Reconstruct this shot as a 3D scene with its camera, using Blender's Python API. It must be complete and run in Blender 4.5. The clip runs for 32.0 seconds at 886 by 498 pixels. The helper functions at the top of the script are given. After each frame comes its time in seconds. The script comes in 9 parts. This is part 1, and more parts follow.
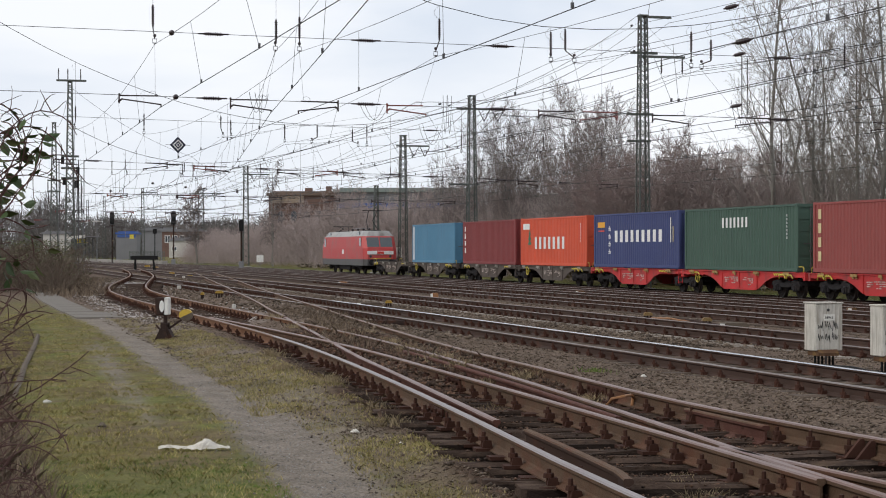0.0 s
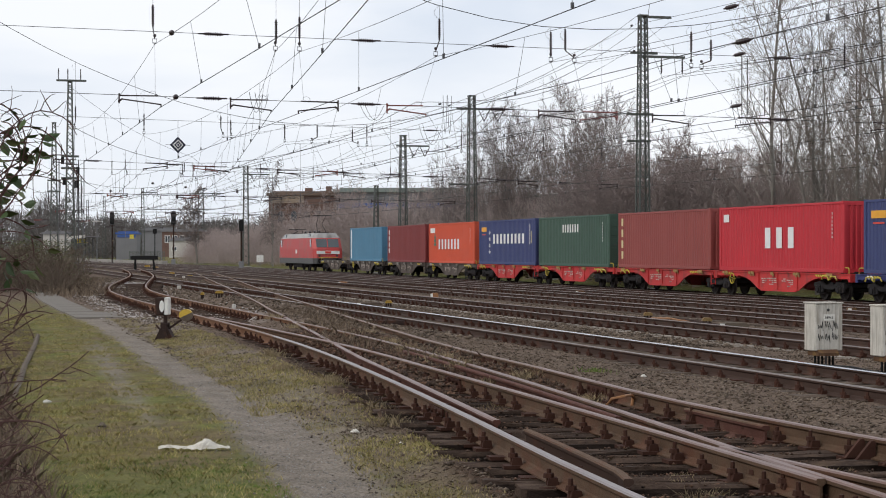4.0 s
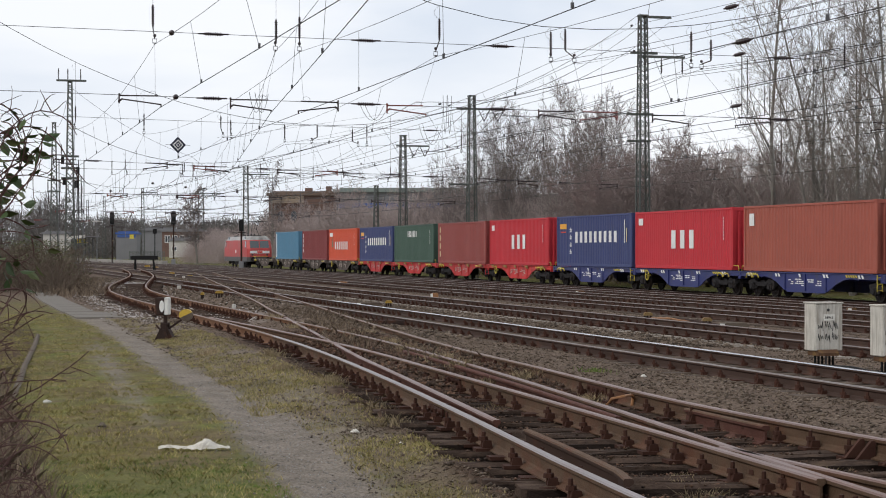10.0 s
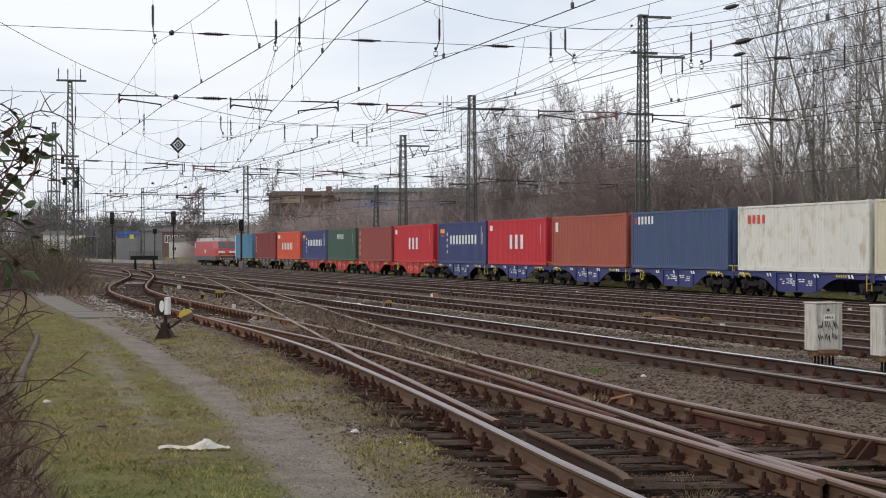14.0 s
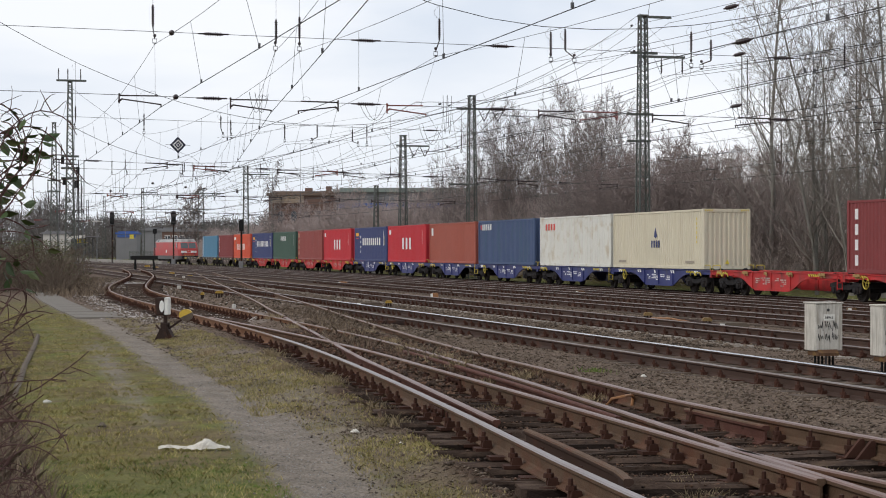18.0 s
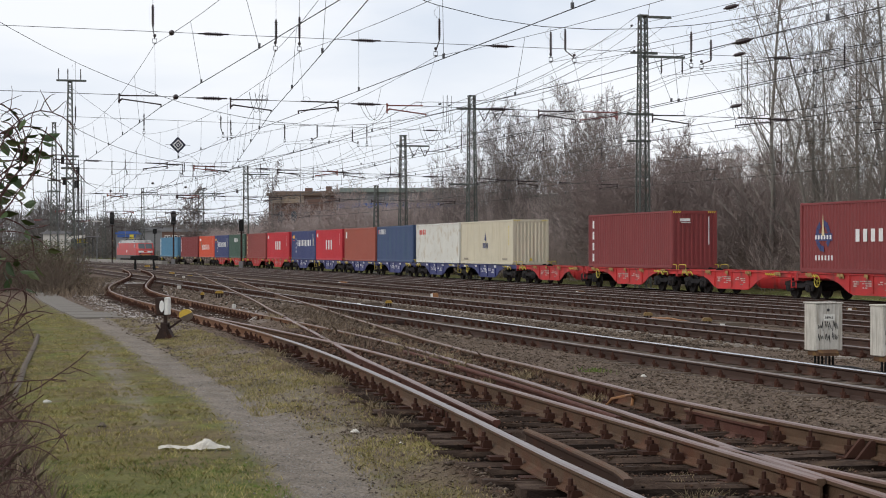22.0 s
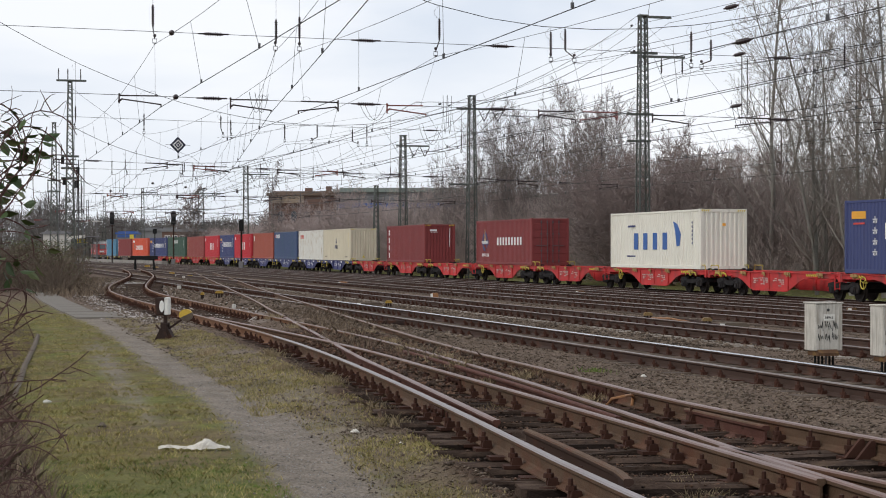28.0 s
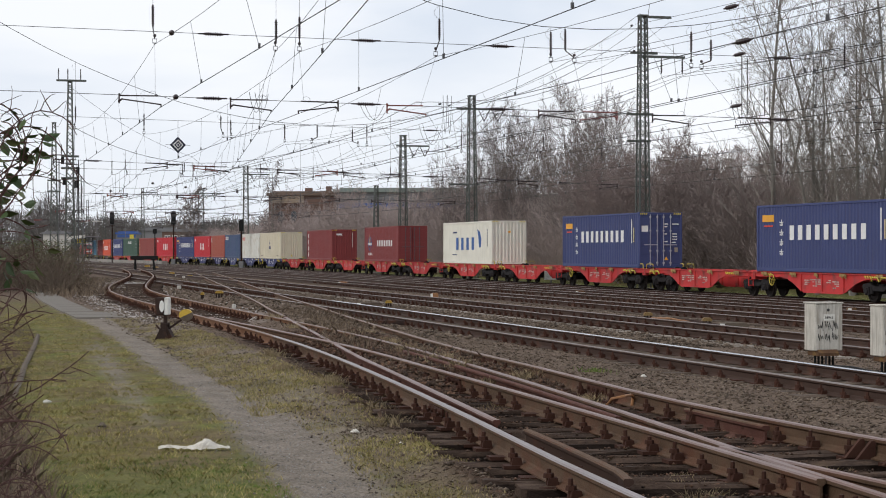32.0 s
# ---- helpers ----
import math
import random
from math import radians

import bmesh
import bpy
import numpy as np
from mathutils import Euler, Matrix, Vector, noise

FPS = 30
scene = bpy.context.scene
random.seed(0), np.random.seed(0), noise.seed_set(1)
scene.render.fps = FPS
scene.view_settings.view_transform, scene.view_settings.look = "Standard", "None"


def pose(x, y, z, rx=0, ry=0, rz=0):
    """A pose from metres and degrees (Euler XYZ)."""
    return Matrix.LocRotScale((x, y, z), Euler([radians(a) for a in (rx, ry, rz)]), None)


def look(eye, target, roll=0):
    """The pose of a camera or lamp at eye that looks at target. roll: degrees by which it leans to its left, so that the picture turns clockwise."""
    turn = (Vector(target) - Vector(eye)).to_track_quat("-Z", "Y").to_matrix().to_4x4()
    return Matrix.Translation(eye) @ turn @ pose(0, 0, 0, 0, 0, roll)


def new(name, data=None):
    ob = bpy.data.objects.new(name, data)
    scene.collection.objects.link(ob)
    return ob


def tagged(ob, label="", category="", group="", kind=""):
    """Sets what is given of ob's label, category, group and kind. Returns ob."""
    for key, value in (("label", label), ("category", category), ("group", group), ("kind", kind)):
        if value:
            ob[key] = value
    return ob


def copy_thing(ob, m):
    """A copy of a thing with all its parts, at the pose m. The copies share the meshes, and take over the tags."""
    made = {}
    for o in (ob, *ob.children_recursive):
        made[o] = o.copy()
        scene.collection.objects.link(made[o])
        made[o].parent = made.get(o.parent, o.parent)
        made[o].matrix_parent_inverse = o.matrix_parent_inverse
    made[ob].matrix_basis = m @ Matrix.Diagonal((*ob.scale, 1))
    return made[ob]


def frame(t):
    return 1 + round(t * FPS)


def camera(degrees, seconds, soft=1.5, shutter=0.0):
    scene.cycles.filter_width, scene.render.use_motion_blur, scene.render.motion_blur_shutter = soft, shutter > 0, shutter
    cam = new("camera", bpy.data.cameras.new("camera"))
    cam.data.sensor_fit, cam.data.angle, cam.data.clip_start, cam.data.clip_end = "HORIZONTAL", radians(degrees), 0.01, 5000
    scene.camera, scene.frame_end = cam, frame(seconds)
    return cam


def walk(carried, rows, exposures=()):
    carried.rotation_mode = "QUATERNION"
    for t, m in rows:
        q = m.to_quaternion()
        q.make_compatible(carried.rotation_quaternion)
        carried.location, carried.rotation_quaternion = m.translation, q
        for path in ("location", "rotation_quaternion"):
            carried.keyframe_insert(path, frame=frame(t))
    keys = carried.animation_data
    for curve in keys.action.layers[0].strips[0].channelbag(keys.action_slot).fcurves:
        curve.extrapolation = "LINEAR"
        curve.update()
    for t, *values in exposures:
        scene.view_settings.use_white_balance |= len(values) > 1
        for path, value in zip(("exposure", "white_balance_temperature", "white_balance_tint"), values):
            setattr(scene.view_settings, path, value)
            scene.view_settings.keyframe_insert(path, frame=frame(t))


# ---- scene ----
# Plan: x runs across the tracks, y along them, z = 0 is the rail top of the second track.
EYE = 1.68
HEADING = 15.107
cam = camera(27.387, 32.0, soft=1.0)
_h = radians(HEADING)
EYE_POSE = look((0, 0, EYE), (math.sin(_h) * 100, math.cos(_h) * 100, EYE + 0.0843))
walk(cam, [(0.0, EYE_POSE), (32.0, EYE_POSE)])

# ---- light ----
SUN_EL, SUN_AZ = radians(36), radians(254)      # azimuth from +y towards +x
world = bpy.data.worlds.new("overcast_sky")
world.use_nodes = True
scene.world = world
wn, wl = world.node_tree.nodes, world.node_tree.links
wn.clear()
w_out = wn.new("ShaderNodeOutputWorld")
w_mix = wn.new("ShaderNodeMixShader")
w_sky = wn.new("ShaderNodeTexSky")
w_sky.sky_type = "NISHITA"
w_sky.sun_disc = False
w_sky.sun_elevation, w_sky.sun_rotation = SUN_EL, SUN_AZ
w_bg1 = wn.new("ShaderNodeBackground")
w_bg1.inputs[1].default_value = 0.10
w_bg2 = wn.new("ShaderNodeBackground")
w_bg2.inputs[1].default_value = 1.07
w_co = wn.new("ShaderNodeTexCoord")
w_map = wn.new("ShaderNodeMapping")
w_map.inputs["Scale"].default_value = (1.0, 1.0, 3.2)
w_n = wn.new("ShaderNodeTexNoise")
w_n.inputs["Scale"].default_value = 3.2
w_n.inputs["Detail"].default_value = 6.0
w_n.inputs["Roughness"].default_value = 0.5
w_n.inputs["Distortion"].default_value = 0.3
w_r = wn.new("ShaderNodeValToRGB")
w_r.color_ramp.elements[0].position, w_r.color_ramp.elements[0].color = 0.36, (0.72, 0.78, 0.88, 1)
w_r.color_ramp.elements[1].position, w_r.color_ramp.elements[1].color = 0.59, (0.935, 0.955, 1.0, 1)
wl.new(w_co.outputs["Generated"], w_map.inputs[0])
wl.new(w_map.outputs[0], w_n.inputs["Vector"])
wl.new(w_n.outputs[0], w_r.inputs[0])
wl.new(w_r.outputs[0], w_bg2.inputs[0])
wl.new(w_sky.outputs[0], w_bg1.inputs[0])
w_mix.inputs[0].default_value = 0.93
wl.new(w_bg1.outputs[0], w_mix.inputs[1])
wl.new(w_bg2.outputs[0], w_mix.inputs[2])
wl.new(w_mix.outputs[0], w_out.inputs[0])
sun_data = bpy.data.lights.new("sun", "SUN")
sun_data.energy, sun_data.angle, sun_data.color = 1.15, radians(22), (1.0, 0.93, 0.84)
sun = new("sun", sun_data)
sun.matrix_basis = look((0, 0, 60), (-math.sin(SUN_AZ) * math.cos(SUN_EL) * 50, -math.cos(SUN_AZ) * math.cos(SUN_EL) * 50, 60 - math.sin(SUN_EL) * 50))
scene.view_settings.exposure = 0.0


# ---- materials ----
def material(name, col, rough=0.7, metal=0.0, var=0.15, scale=3.0, fine=40.0, dirt=None, dirt_amt=0.0, dirt_scale=1.5, bump=0.0, bump_scale=60.0, rand=0.0, streak=False, spec=0.5, coords="Object"):
    """Base colour with variation at two scales, a dirt layer of its own shape and fine relief."""
    m = bpy.data.materials.new(name)
    m.use_nodes = True
    n, l = m.node_tree.nodes, m.node_tree.links
    bs = n["Principled BSDF"]
    bs.inputs["Roughness"].default_value, bs.inputs["Metallic"].default_value = rough, metal
    bs.inputs["Specular IOR Level"].default_value = spec * (0.25 if rough >= 0.7 else 1.0)
    tc = n.new("ShaderNodeTexCoord")
    co = tc.outputs[coords]
    def tex(s, detail=4.0, vec=co):
        t = n.new("ShaderNodeTexNoise")
        t.inputs["Scale"].default_value, t.inputs["Detail"].default_value = s, detail
        l.new(vec, t.inputs["Vector"])
        return t.outputs[0]
    def maths(op, x, y):
        t = n.new("ShaderNodeMath")
        t.operation = op
        for k, v in ((0, x), (1, y)):
            if isinstance(v, (int, float)):
                t.inputs[k].default_value = v
            else:
                l.new(v, t.inputs[k])
        return t.outputs[0]
    both = maths("ADD", maths("MULTIPLY", tex(scale), 0.6), maths("MULTIPLY", tex(fine, 3.0), 0.4))
    val = maths("ADD", maths("MULTIPLY", maths("SUBTRACT", both, 0.5), var * 3.4), 1.0)
    if rand:
        oi = n.new("ShaderNodeObjectInfo")
        val = maths("MULTIPLY", val, maths("ADD", maths("MULTIPLY", oi.outputs["Random"], rand * 2), 1.0 - rand))
    hsv = n.new("ShaderNodeHueSaturation")
    hsv.inputs["Color"].default_value = (*col, 1)
    l.new(val, hsv.inputs["Value"])
    out = hsv.outputs[0]
    if dirt:
        vec = co
        if streak:
            mp = n.new("ShaderNodeMapping")
            mp.inputs["Scale"].default_value = (6.0, 6.0, 0.5)
            l.new(co, mp.inputs[0])
            vec = mp.outputs[0]
        rp = n.new("ShaderNodeValToRGB")
        rp.color_ramp.elements[0].position = 0.62 - 0.3 * dirt_amt
        rp.color_ramp.elements[1].position = 0.80 - 0.2 * dirt_amt
        l.new(tex(dirt_scale, 7.0, vec), rp.inputs[0])
        mx = n.new("ShaderNodeMixRGB")
        mx.inputs[2].default_value = (*dirt, 1)
        l.new(maths("MULTIPLY", rp.outputs[0], min(1.0, 0.45 + dirt_amt * 0.5)), mx.inputs[0])
        l.new(out, mx.inputs[1])
        out = mx.outputs[0]
    l.new(out, bs.inputs["Base Color"])
    if bump:
        bp = n.new("ShaderNodeBump")
        bp.inputs["Strength"].default_value, bp.inputs["Distance"].default_value = min(1.0, bump), 0.02
        l.new(tex(bump_scale, 4.0), bp.inputs["Height"])
        l.new(bp.outputs[0], bs.inputs["Normal"])
    return m


RUST = (0.14, 0.055, 0.028)
GRIME = (0.055, 0.042, 0.034)
M = {}
M["rail_rust"] = material("rusty_rail", (0.112, 0.070, 0.045), 0.75, 0.2, 0.35, 4.0, 50, (0.13, 0.05, 0.03), 0.45, 2.2, 0.4, 80)
M["rail_red"] = material("red_rusted_steel", (0.095, 0.042, 0.032), 0.8, 0.15, 0.4, 4.0, 50, (0.16, 0.10, 0.075), 0.3, 3.0, 0.4, 80)
M["rail_brown"] = material("brown_rail", (0.065, 0.040, 0.031), 0.7, 0.2, 0.25, 1.0, 40, RUST, 0.1, 2.0)
M["rail_top"] = material("rolled_rail_head", (0.20, 0.165, 0.15), 0.5, 0.45, 0.2, 1.0, 30, RUST, 0.25, 0.9)
M["rail_top_dull"] = material("dull_rail_head", (0.19, 0.127, 0.110), 0.5, 0.35, 0.25, 1.0, 30, RUST, 0.4, 1.2)
M["rail_worn"] = material("worn_rail_head", (0.225, 0.19, 0.18), 0.42, 0.5, 0.2, 1.0, 30, RUST, 0.15, 0.9)
M["rail_orange"] = material("orange_rusted_rail", (0.17, 0.088, 0.05), 0.8, 0.1, 0.35, 3.0, 40, (0.10, 0.055, 0.035), 0.3, 2.0)
M["rail_top_rust"] = material("rust_brown_rail_head", (0.19, 0.135, 0.11), 0.65, 0.2, 0.25, 1.0, 30, RUST, 0.3, 1.0)
M["rail_shiny"] = material("shiny_rail_head", (0.62, 0.62, 0.63), 0.22, 0.9, 0.1, 1.0, 30)
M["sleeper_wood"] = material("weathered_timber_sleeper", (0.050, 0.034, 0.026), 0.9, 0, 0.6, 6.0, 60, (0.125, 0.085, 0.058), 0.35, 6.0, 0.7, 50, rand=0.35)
# timber sleeper sides: creosote, with the shade of the gaps darkened into it
M["creosote_shade"] = material("creosoted_shaded_timber_side", (0.022, 0.015, 0.012), 0.85, 0, 0.45, 5.0, 60, (0.06, 0.04, 0.03), 0.3, 6.0, 0.6, 50, rand=0.3)
M["sleeper_conc"] = material("grimy_concrete_sleeper", (0.105, 0.080, 0.063), 0.9, 0, 0.3, 3.0, 40, GRIME, 0.4, 2.0, rand=0.2)
M["sleeper_pale"] = material("pale_concrete_sleeper", (0.235, 0.205, 0.175), 0.9, 0, 0.3, 3.0, 40, GRIME, 0.35, 2.0, rand=0.25)
M["fastening"] = material("rusty_fastening", (0.058, 0.027, 0.019), 0.8, 0.2, 0.3, 8.0, 60, rand=0.25)
M["mast_green"] = material("weathered_green_mast_steel", (0.095, 0.105, 0.093), 0.65, 0.2, 0.2, 2.0, 30, RUST, 0.2, 1.5)
M["wire"] = material("dark_copper_wire", (0.045, 0.042, 0.042), 0.6, 0.5, 0.1)
M["wire_far"] = material("weathered_thin_wire", (0.10, 0.10, 0.105), 0.6, 0.5, 0.1)
M["insulator"] = material("brown_glazed_insulator", (0.028, 0.016, 0.018), 0.3, 0, 0.2)
M["tube_steel"] = material("dark_tube_steel", (0.05, 0.035, 0.035), 0.6, 0.3, 0.2)
M["red_tube"] = material("faded_red_tube", (0.22, 0.075, 0.065), 0.6, 0.2, 0.2)
M["wagon_red"] = material("wagon_red_paint", (0.50, 0.030, 0.030), 0.68, 0, 0.25, 1.2, 30, GRIME, 0.45, 1.6, rand=0.12)
M["wagon_blue"] = material("wagon_blue_paint", (0.024, 0.032, 0.145), 0.5, 0, 0.25, 1.2, 30, GRIME, 0.3, 1.6)
M["wagon_grey"] = material("wagon_grimy_grey_paint", (0.115, 0.095, 0.083), 0.7, 0, 0.4, 1.2, 30, GRIME, 0.55, 1.3)
M["bogie"] = material("grimy_bogie_steel", (0.026, 0.024, 0.025), 0.8, 0.1, 0.35, 3.0, 40, (0.07, 0.05, 0.04), 0.2, 3.0)
M["wheel"] = material("wheel_steel", (0.030, 0.025, 0.023), 0.7, 0.3, 0.3, 4.0, 40)
M["white"] = material("white_marking_paint", (0.76, 0.76, 0.74), 0.6, 0, 0.12, 2, 30, GRIME, 0.05, 3.0)
M["faded_mark"] = material("faded_white_marking", (0.50, 0.42, 0.38), 0.7, 0, 0.3, 4, 30, GRIME, 0.5, 3.0)
M["yellow"] = material("yellow_paint", (0.62, 0.49, 0.05), 0.55, 0, 0.15, 4, 40, GRIME, 0.1, 3.0)
M["grip_yellow"] = material("dull_yellow_grip_paint", (0.50, 0.40, 0.05), 0.6, 0, 0.2, 4, 40, GRIME, 0.3, 3.0)
M["black"] = material("black_rubber", (0.018, 0.018, 0.018), 0.7, 0, 0.2)


def mesh_of(name, bm, mats, smooth=False):
    me = bpy.data.meshes.new(name)
    bm.to_mesh(me)
    bm.free()
    for m in (mats if isinstance(mats, (list, tuple)) else [mats]):
        me.materials.append(m)
    if smooth:
        for p in me.polygons:
            p.use_smooth = True
    return me


def part(name, bm, mats, parent=None, label="", at=None, smooth=False):
    """One mesh object under a thing or part (or on its own)."""
    ob = new(name, bm if isinstance(bm, bpy.types.Mesh) else mesh_of(name, bm, mats, smooth))
    if parent:
        ob.parent = parent
    if at is not None:
        ob.matrix_basis = at
    if label:
        ob["label"] = label
    return ob


def split_parts(name, bm, mats, parent, label=""):
    """Every loose piece of bm becomes a part of its own."""
    left = set(bm.verts)
    while left:
        stack, group = [next(iter(left))], set()
        while stack:
            v = stack.pop()
            if v in group:
                continue
            group.add(v)
            stack += [e.other_vert(v) for e in v.link_edges if e.other_vert(v) not in group]
        left -= group
        piece = bmesh.new()
        ordered = sorted(group, key=lambda v: v.index)
        new_v = {v: piece.verts.new(v.co) for v in ordered}
        for f in {f for v in ordered for f in v.link_faces}:
            piece.faces.new([new_v[v] for v in f.verts])
        part(name, piece, mats, parent, label)
    bm.free()


def box(bm, x0, x1, y0, y1, z0, z1, mat=0, bevel=0.0, taper=0.0):
    """A box, bevelled by a chamfer where asked; taper narrows its top in x."""
    v = [bm.verts.new(p) for p in ((x0, y0, z0), (x1, y0, z0), (x1, y1, z0), (x0, y1, z0), (x0 + taper, y0, z1), (x1 - taper, y0, z1), (x1 - taper, y1, z1), (x0 + taper, y1, z1))]
    fs = [bm.faces.new([v[i] for i in q]) for q in ((3, 2, 1, 0), (4, 5, 6, 7), (0, 1, 5, 4), (1, 2, 6, 5), (2, 3, 7, 6), (3, 0, 4, 7))]
    for f in fs:
        f.material_index = mat
    if bevel:
        es = list({e for f in fs for e in f.edges})
        r = bmesh.ops.bevel(bm, geom=es, offset=bevel, segments=1, affect="EDGES", profile=0.5)
        for f in r["faces"]:
            f.material_index = mat


def prism(bm, outline, axis, lo, hi, mat=0):
    """Extrude a closed outline of (a, b) pairs along axis 'x' (a=y, b=z), 'y' (a=x, b=z) or 'z' (a=x, b=y)."""
    def at(a, b, c):
        return {"x": (c, a, b), "y": (a, c, b), "z": (a, b, c)}[axis]
    lo_v = [bm.verts.new(at(a, b, lo)) for a, b in outline]
    hi_v = [bm.verts.new(at(a, b, hi)) for a, b in outline]
    n = len(outline)
    fs = [bm.faces.new(lo_v[::-1]), bm.faces.new(hi_v)]
    fs += [bm.faces.new((lo_v[i], lo_v[(i + 1) % n], hi_v[(i + 1) % n], hi_v[i])) for i in range(n)]
    for f in fs:
        f.material_index = mat
    return fs


def rod(bm, p, q, r, sides=6, mat=0, r2=None, caps=True):
    """A round bar from p to q."""
    p, q = Vector(p), Vector(q)
    d = (q - p).normalized()
    e1 = d.orthogonal().normalized()
    e2 = d.cross(e1)
    r2 = r if r2 is None else r2
    a = [bm.verts.new(p + r * (math.cos(t) * e1 + math.sin(t) * e2)) for t in [2 * math.pi * k / sides for k in range(sides)]]
    b = [bm.verts.new(q + r2 * (math.cos(t) * e1 + math.sin(t) * e2)) for t in [2 * math.pi * k / sides for k in range(sides)]]
    fs = [bm.faces.new((a[k], a[(k + 1) % sides], b[(k + 1) % sides], b[k])) for k in range(sides)]
    if caps:
        fs += [bm.faces.new(a[::-1]), bm.faces.new(b)]
    for f in fs:
        f.material_index = mat


def tube(bm, pts, r, sides=4, mat=0):
    """A thin tube through points, joined ring to ring."""
    rings = []
    for i, p in enumerate(pts):
        p = Vector(p)
        d = (Vector(pts[min(i + 1, len(pts) - 1)]) - Vector(pts[max(i - 1, 0)])).normalized()
        e1 = d.cross(Vector((0, 0, 1)))
        e1 = e1.normalized() if e1.length > 1e-4 else Vector((1, 0, 0))
        e2 = d.cross(e1)
        rr = r[i] if isinstance(r, (list, tuple)) else r
        rings.append([bm.verts.new(p + rr * (math.cos(t) * e1 + math.sin(t) * e2)) for t in [2 * math.pi * (k + 0.5) / sides for k in range(sides)]])
    for a, b in zip(rings, rings[1:]):
        for k in range(sides):
            bm.faces.new((a[k], a[(k + 1) % sides], b[(k + 1) % sides], b[k])).material_index = mat
    bm.faces.new(rings[0][::-1]).material_index = mat
    bm.faces.new(rings[-1]).material_index = mat


def lathe(bm, profile, sides=12, axis="z", centre=(0, 0, 0), mat=0):
    """Turn a profile of (radius, height) pairs about an axis."""
    c = Vector(centre)
    rings = []
    for r, h in profile:
        ring = []
        for k in range(sides):
            t = 2 * math.pi * k / sides
            a, b = r * math.cos(t), r * math.sin(t)
            ring.append(bm.verts.new(c + Vector({"z": (a, b, h), "x": (h, a, b), "y": (a, h, b)}[axis])))
        rings.append(ring)
    for a, b in zip(rings, rings[1:]):
        for k in range(sides):
            bm.faces.new((a[k], a[(k + 1) % sides], b[(k + 1) % sides], b[k])).material_index = mat
    bm.faces.new(rings[0][::-1]).material_index = mat
    bm.faces.new(rings[-1]).material_index = mat


def spline(keys, step):
    """Smooth curve (Catmull-Rom) through a few plan points (x, y), from small y to large."""
    out = []
    k = [keys[0], *keys, keys[-1]]
    for i in range(1, len(k) - 2):
        p0, p1, p2, p3 = (np.array(q, float) for q in k[i - 1:i + 3])
        n = max(1, int(np.linalg.norm(p2 - p1) / step))
        for j in range(n):
            t = j / n
            out.append(0.5 * (2 * p1 + (p2 - p0) * t + (2 * p0 - 5 * p1 + 4 * p2 - p3) * t * t + (3 * p1 - p0 - 3 * p2 + p3) * t ** 3))
    out.append(np.array(keys[-1], float))
    return out


def bend(y):
    """The main lines swing to the left (-x) far off and straighten again."""
    def ease(a, b):
        t = min(1.0, max(0.0, (y - a) / (b - a)))
        return t * t * (3 - 2 * t)
    return -0.65 * ease(175.0, 228.0) - 7.0 * ease(242.0, 340.0)


def z_rail(x):
    """Rail-top height across the yard: it falls away from the near siding."""
    if x < 7.6:
        return 0.18
    if x < 11.6:
        return 0.18 * (11.6 - x) / 4.0
    return -0.0155 * (x - 11.6)


TRACKS = {"a": 11.6, "b": 16.8, "c": 22.3, "d": 27.2, "e": 31.5, "t": 35.74}
TRAIN_X = TRACKS["t"]
TRAIN_Z = z_rail(TRAIN_X)


def path_at(d):
    """Place on the train's track at y-distance d: x, y, heading in degrees (turn about z)."""
    slope = (bend(d + 4.0) - bend(d - 4.0)) / 8.0
    return TRAIN_X + bend(d), d, math.degrees(math.atan2(-slope, 1.0))


def gone(t):
    """How far the train has run after t seconds: it gathers speed."""
    return 5.5 * t + 0.0535 * t * t


# ---- ground ----
def smooth_step(a, b, v):
    t = np.clip((v - a) / (b - a), 0, 1)
    return t * t * (3 - 2 * t)


PATH_LINE = [(2.5, 4.0), (2.70, 12.5), (2.95, 16.0), (3.13, 18.5), (3.18, 22.3), (3.20, 25.0), (3.26, 29.0), (3.34, 33.0), (3.42, 37.0), (3.52, 45.0), (3.40, 52.0), (3.34, 61.0), (3.5, 77.0), (3.3, 96.0), (2.0, 140.0)]
PATH_HALF = [(4, 0.36), (12.5, 0.36), (16, 0.38), (18.5, 0.42), (20.6, 0.38), (22.3, 0.31), (24, 0.26), (29, 0.27), (33, 0.25), (37, 0.28), (46, 0.34), (52, 0.42), (61, 0.40), (96, 0.42), (140, 0.6)]


def path_x(y):
    return np.interp(y, [p[1] for p in PATH_LINE], [p[0] for p in PATH_LINE])


_noise_grids = {}


def value_noise(x, y, s, seed):
    """Cheap smooth noise on a plan grid."""
    if seed not in _noise_grids:
        _noise_grids[seed] = np.random.RandomState(seed).rand(64, 64)
    g = _noise_grids[seed]
    u, v = x * s, y * s
    i, j = np.floor(u).astype(int), np.floor(v).astype(int)
    fu, fv = u - i, v - j
    fu, fv = fu * fu * (3 - 2 * fu), fv * fv * (3 - 2 * fv)
    q = lambda p, r: g[p % 64, r % 64]
    return (q(i, j) * (1 - fu) + q(i + 1, j) * fu) * (1 - fv) + (q(i, j + 1) * (1 - fu) + q(i + 1, j + 1) * fu) * fv - 0.5


def near_rail(y):
    return np.interp(y, [q[1] for q in LEFT], [q[0] for q in LEFT])


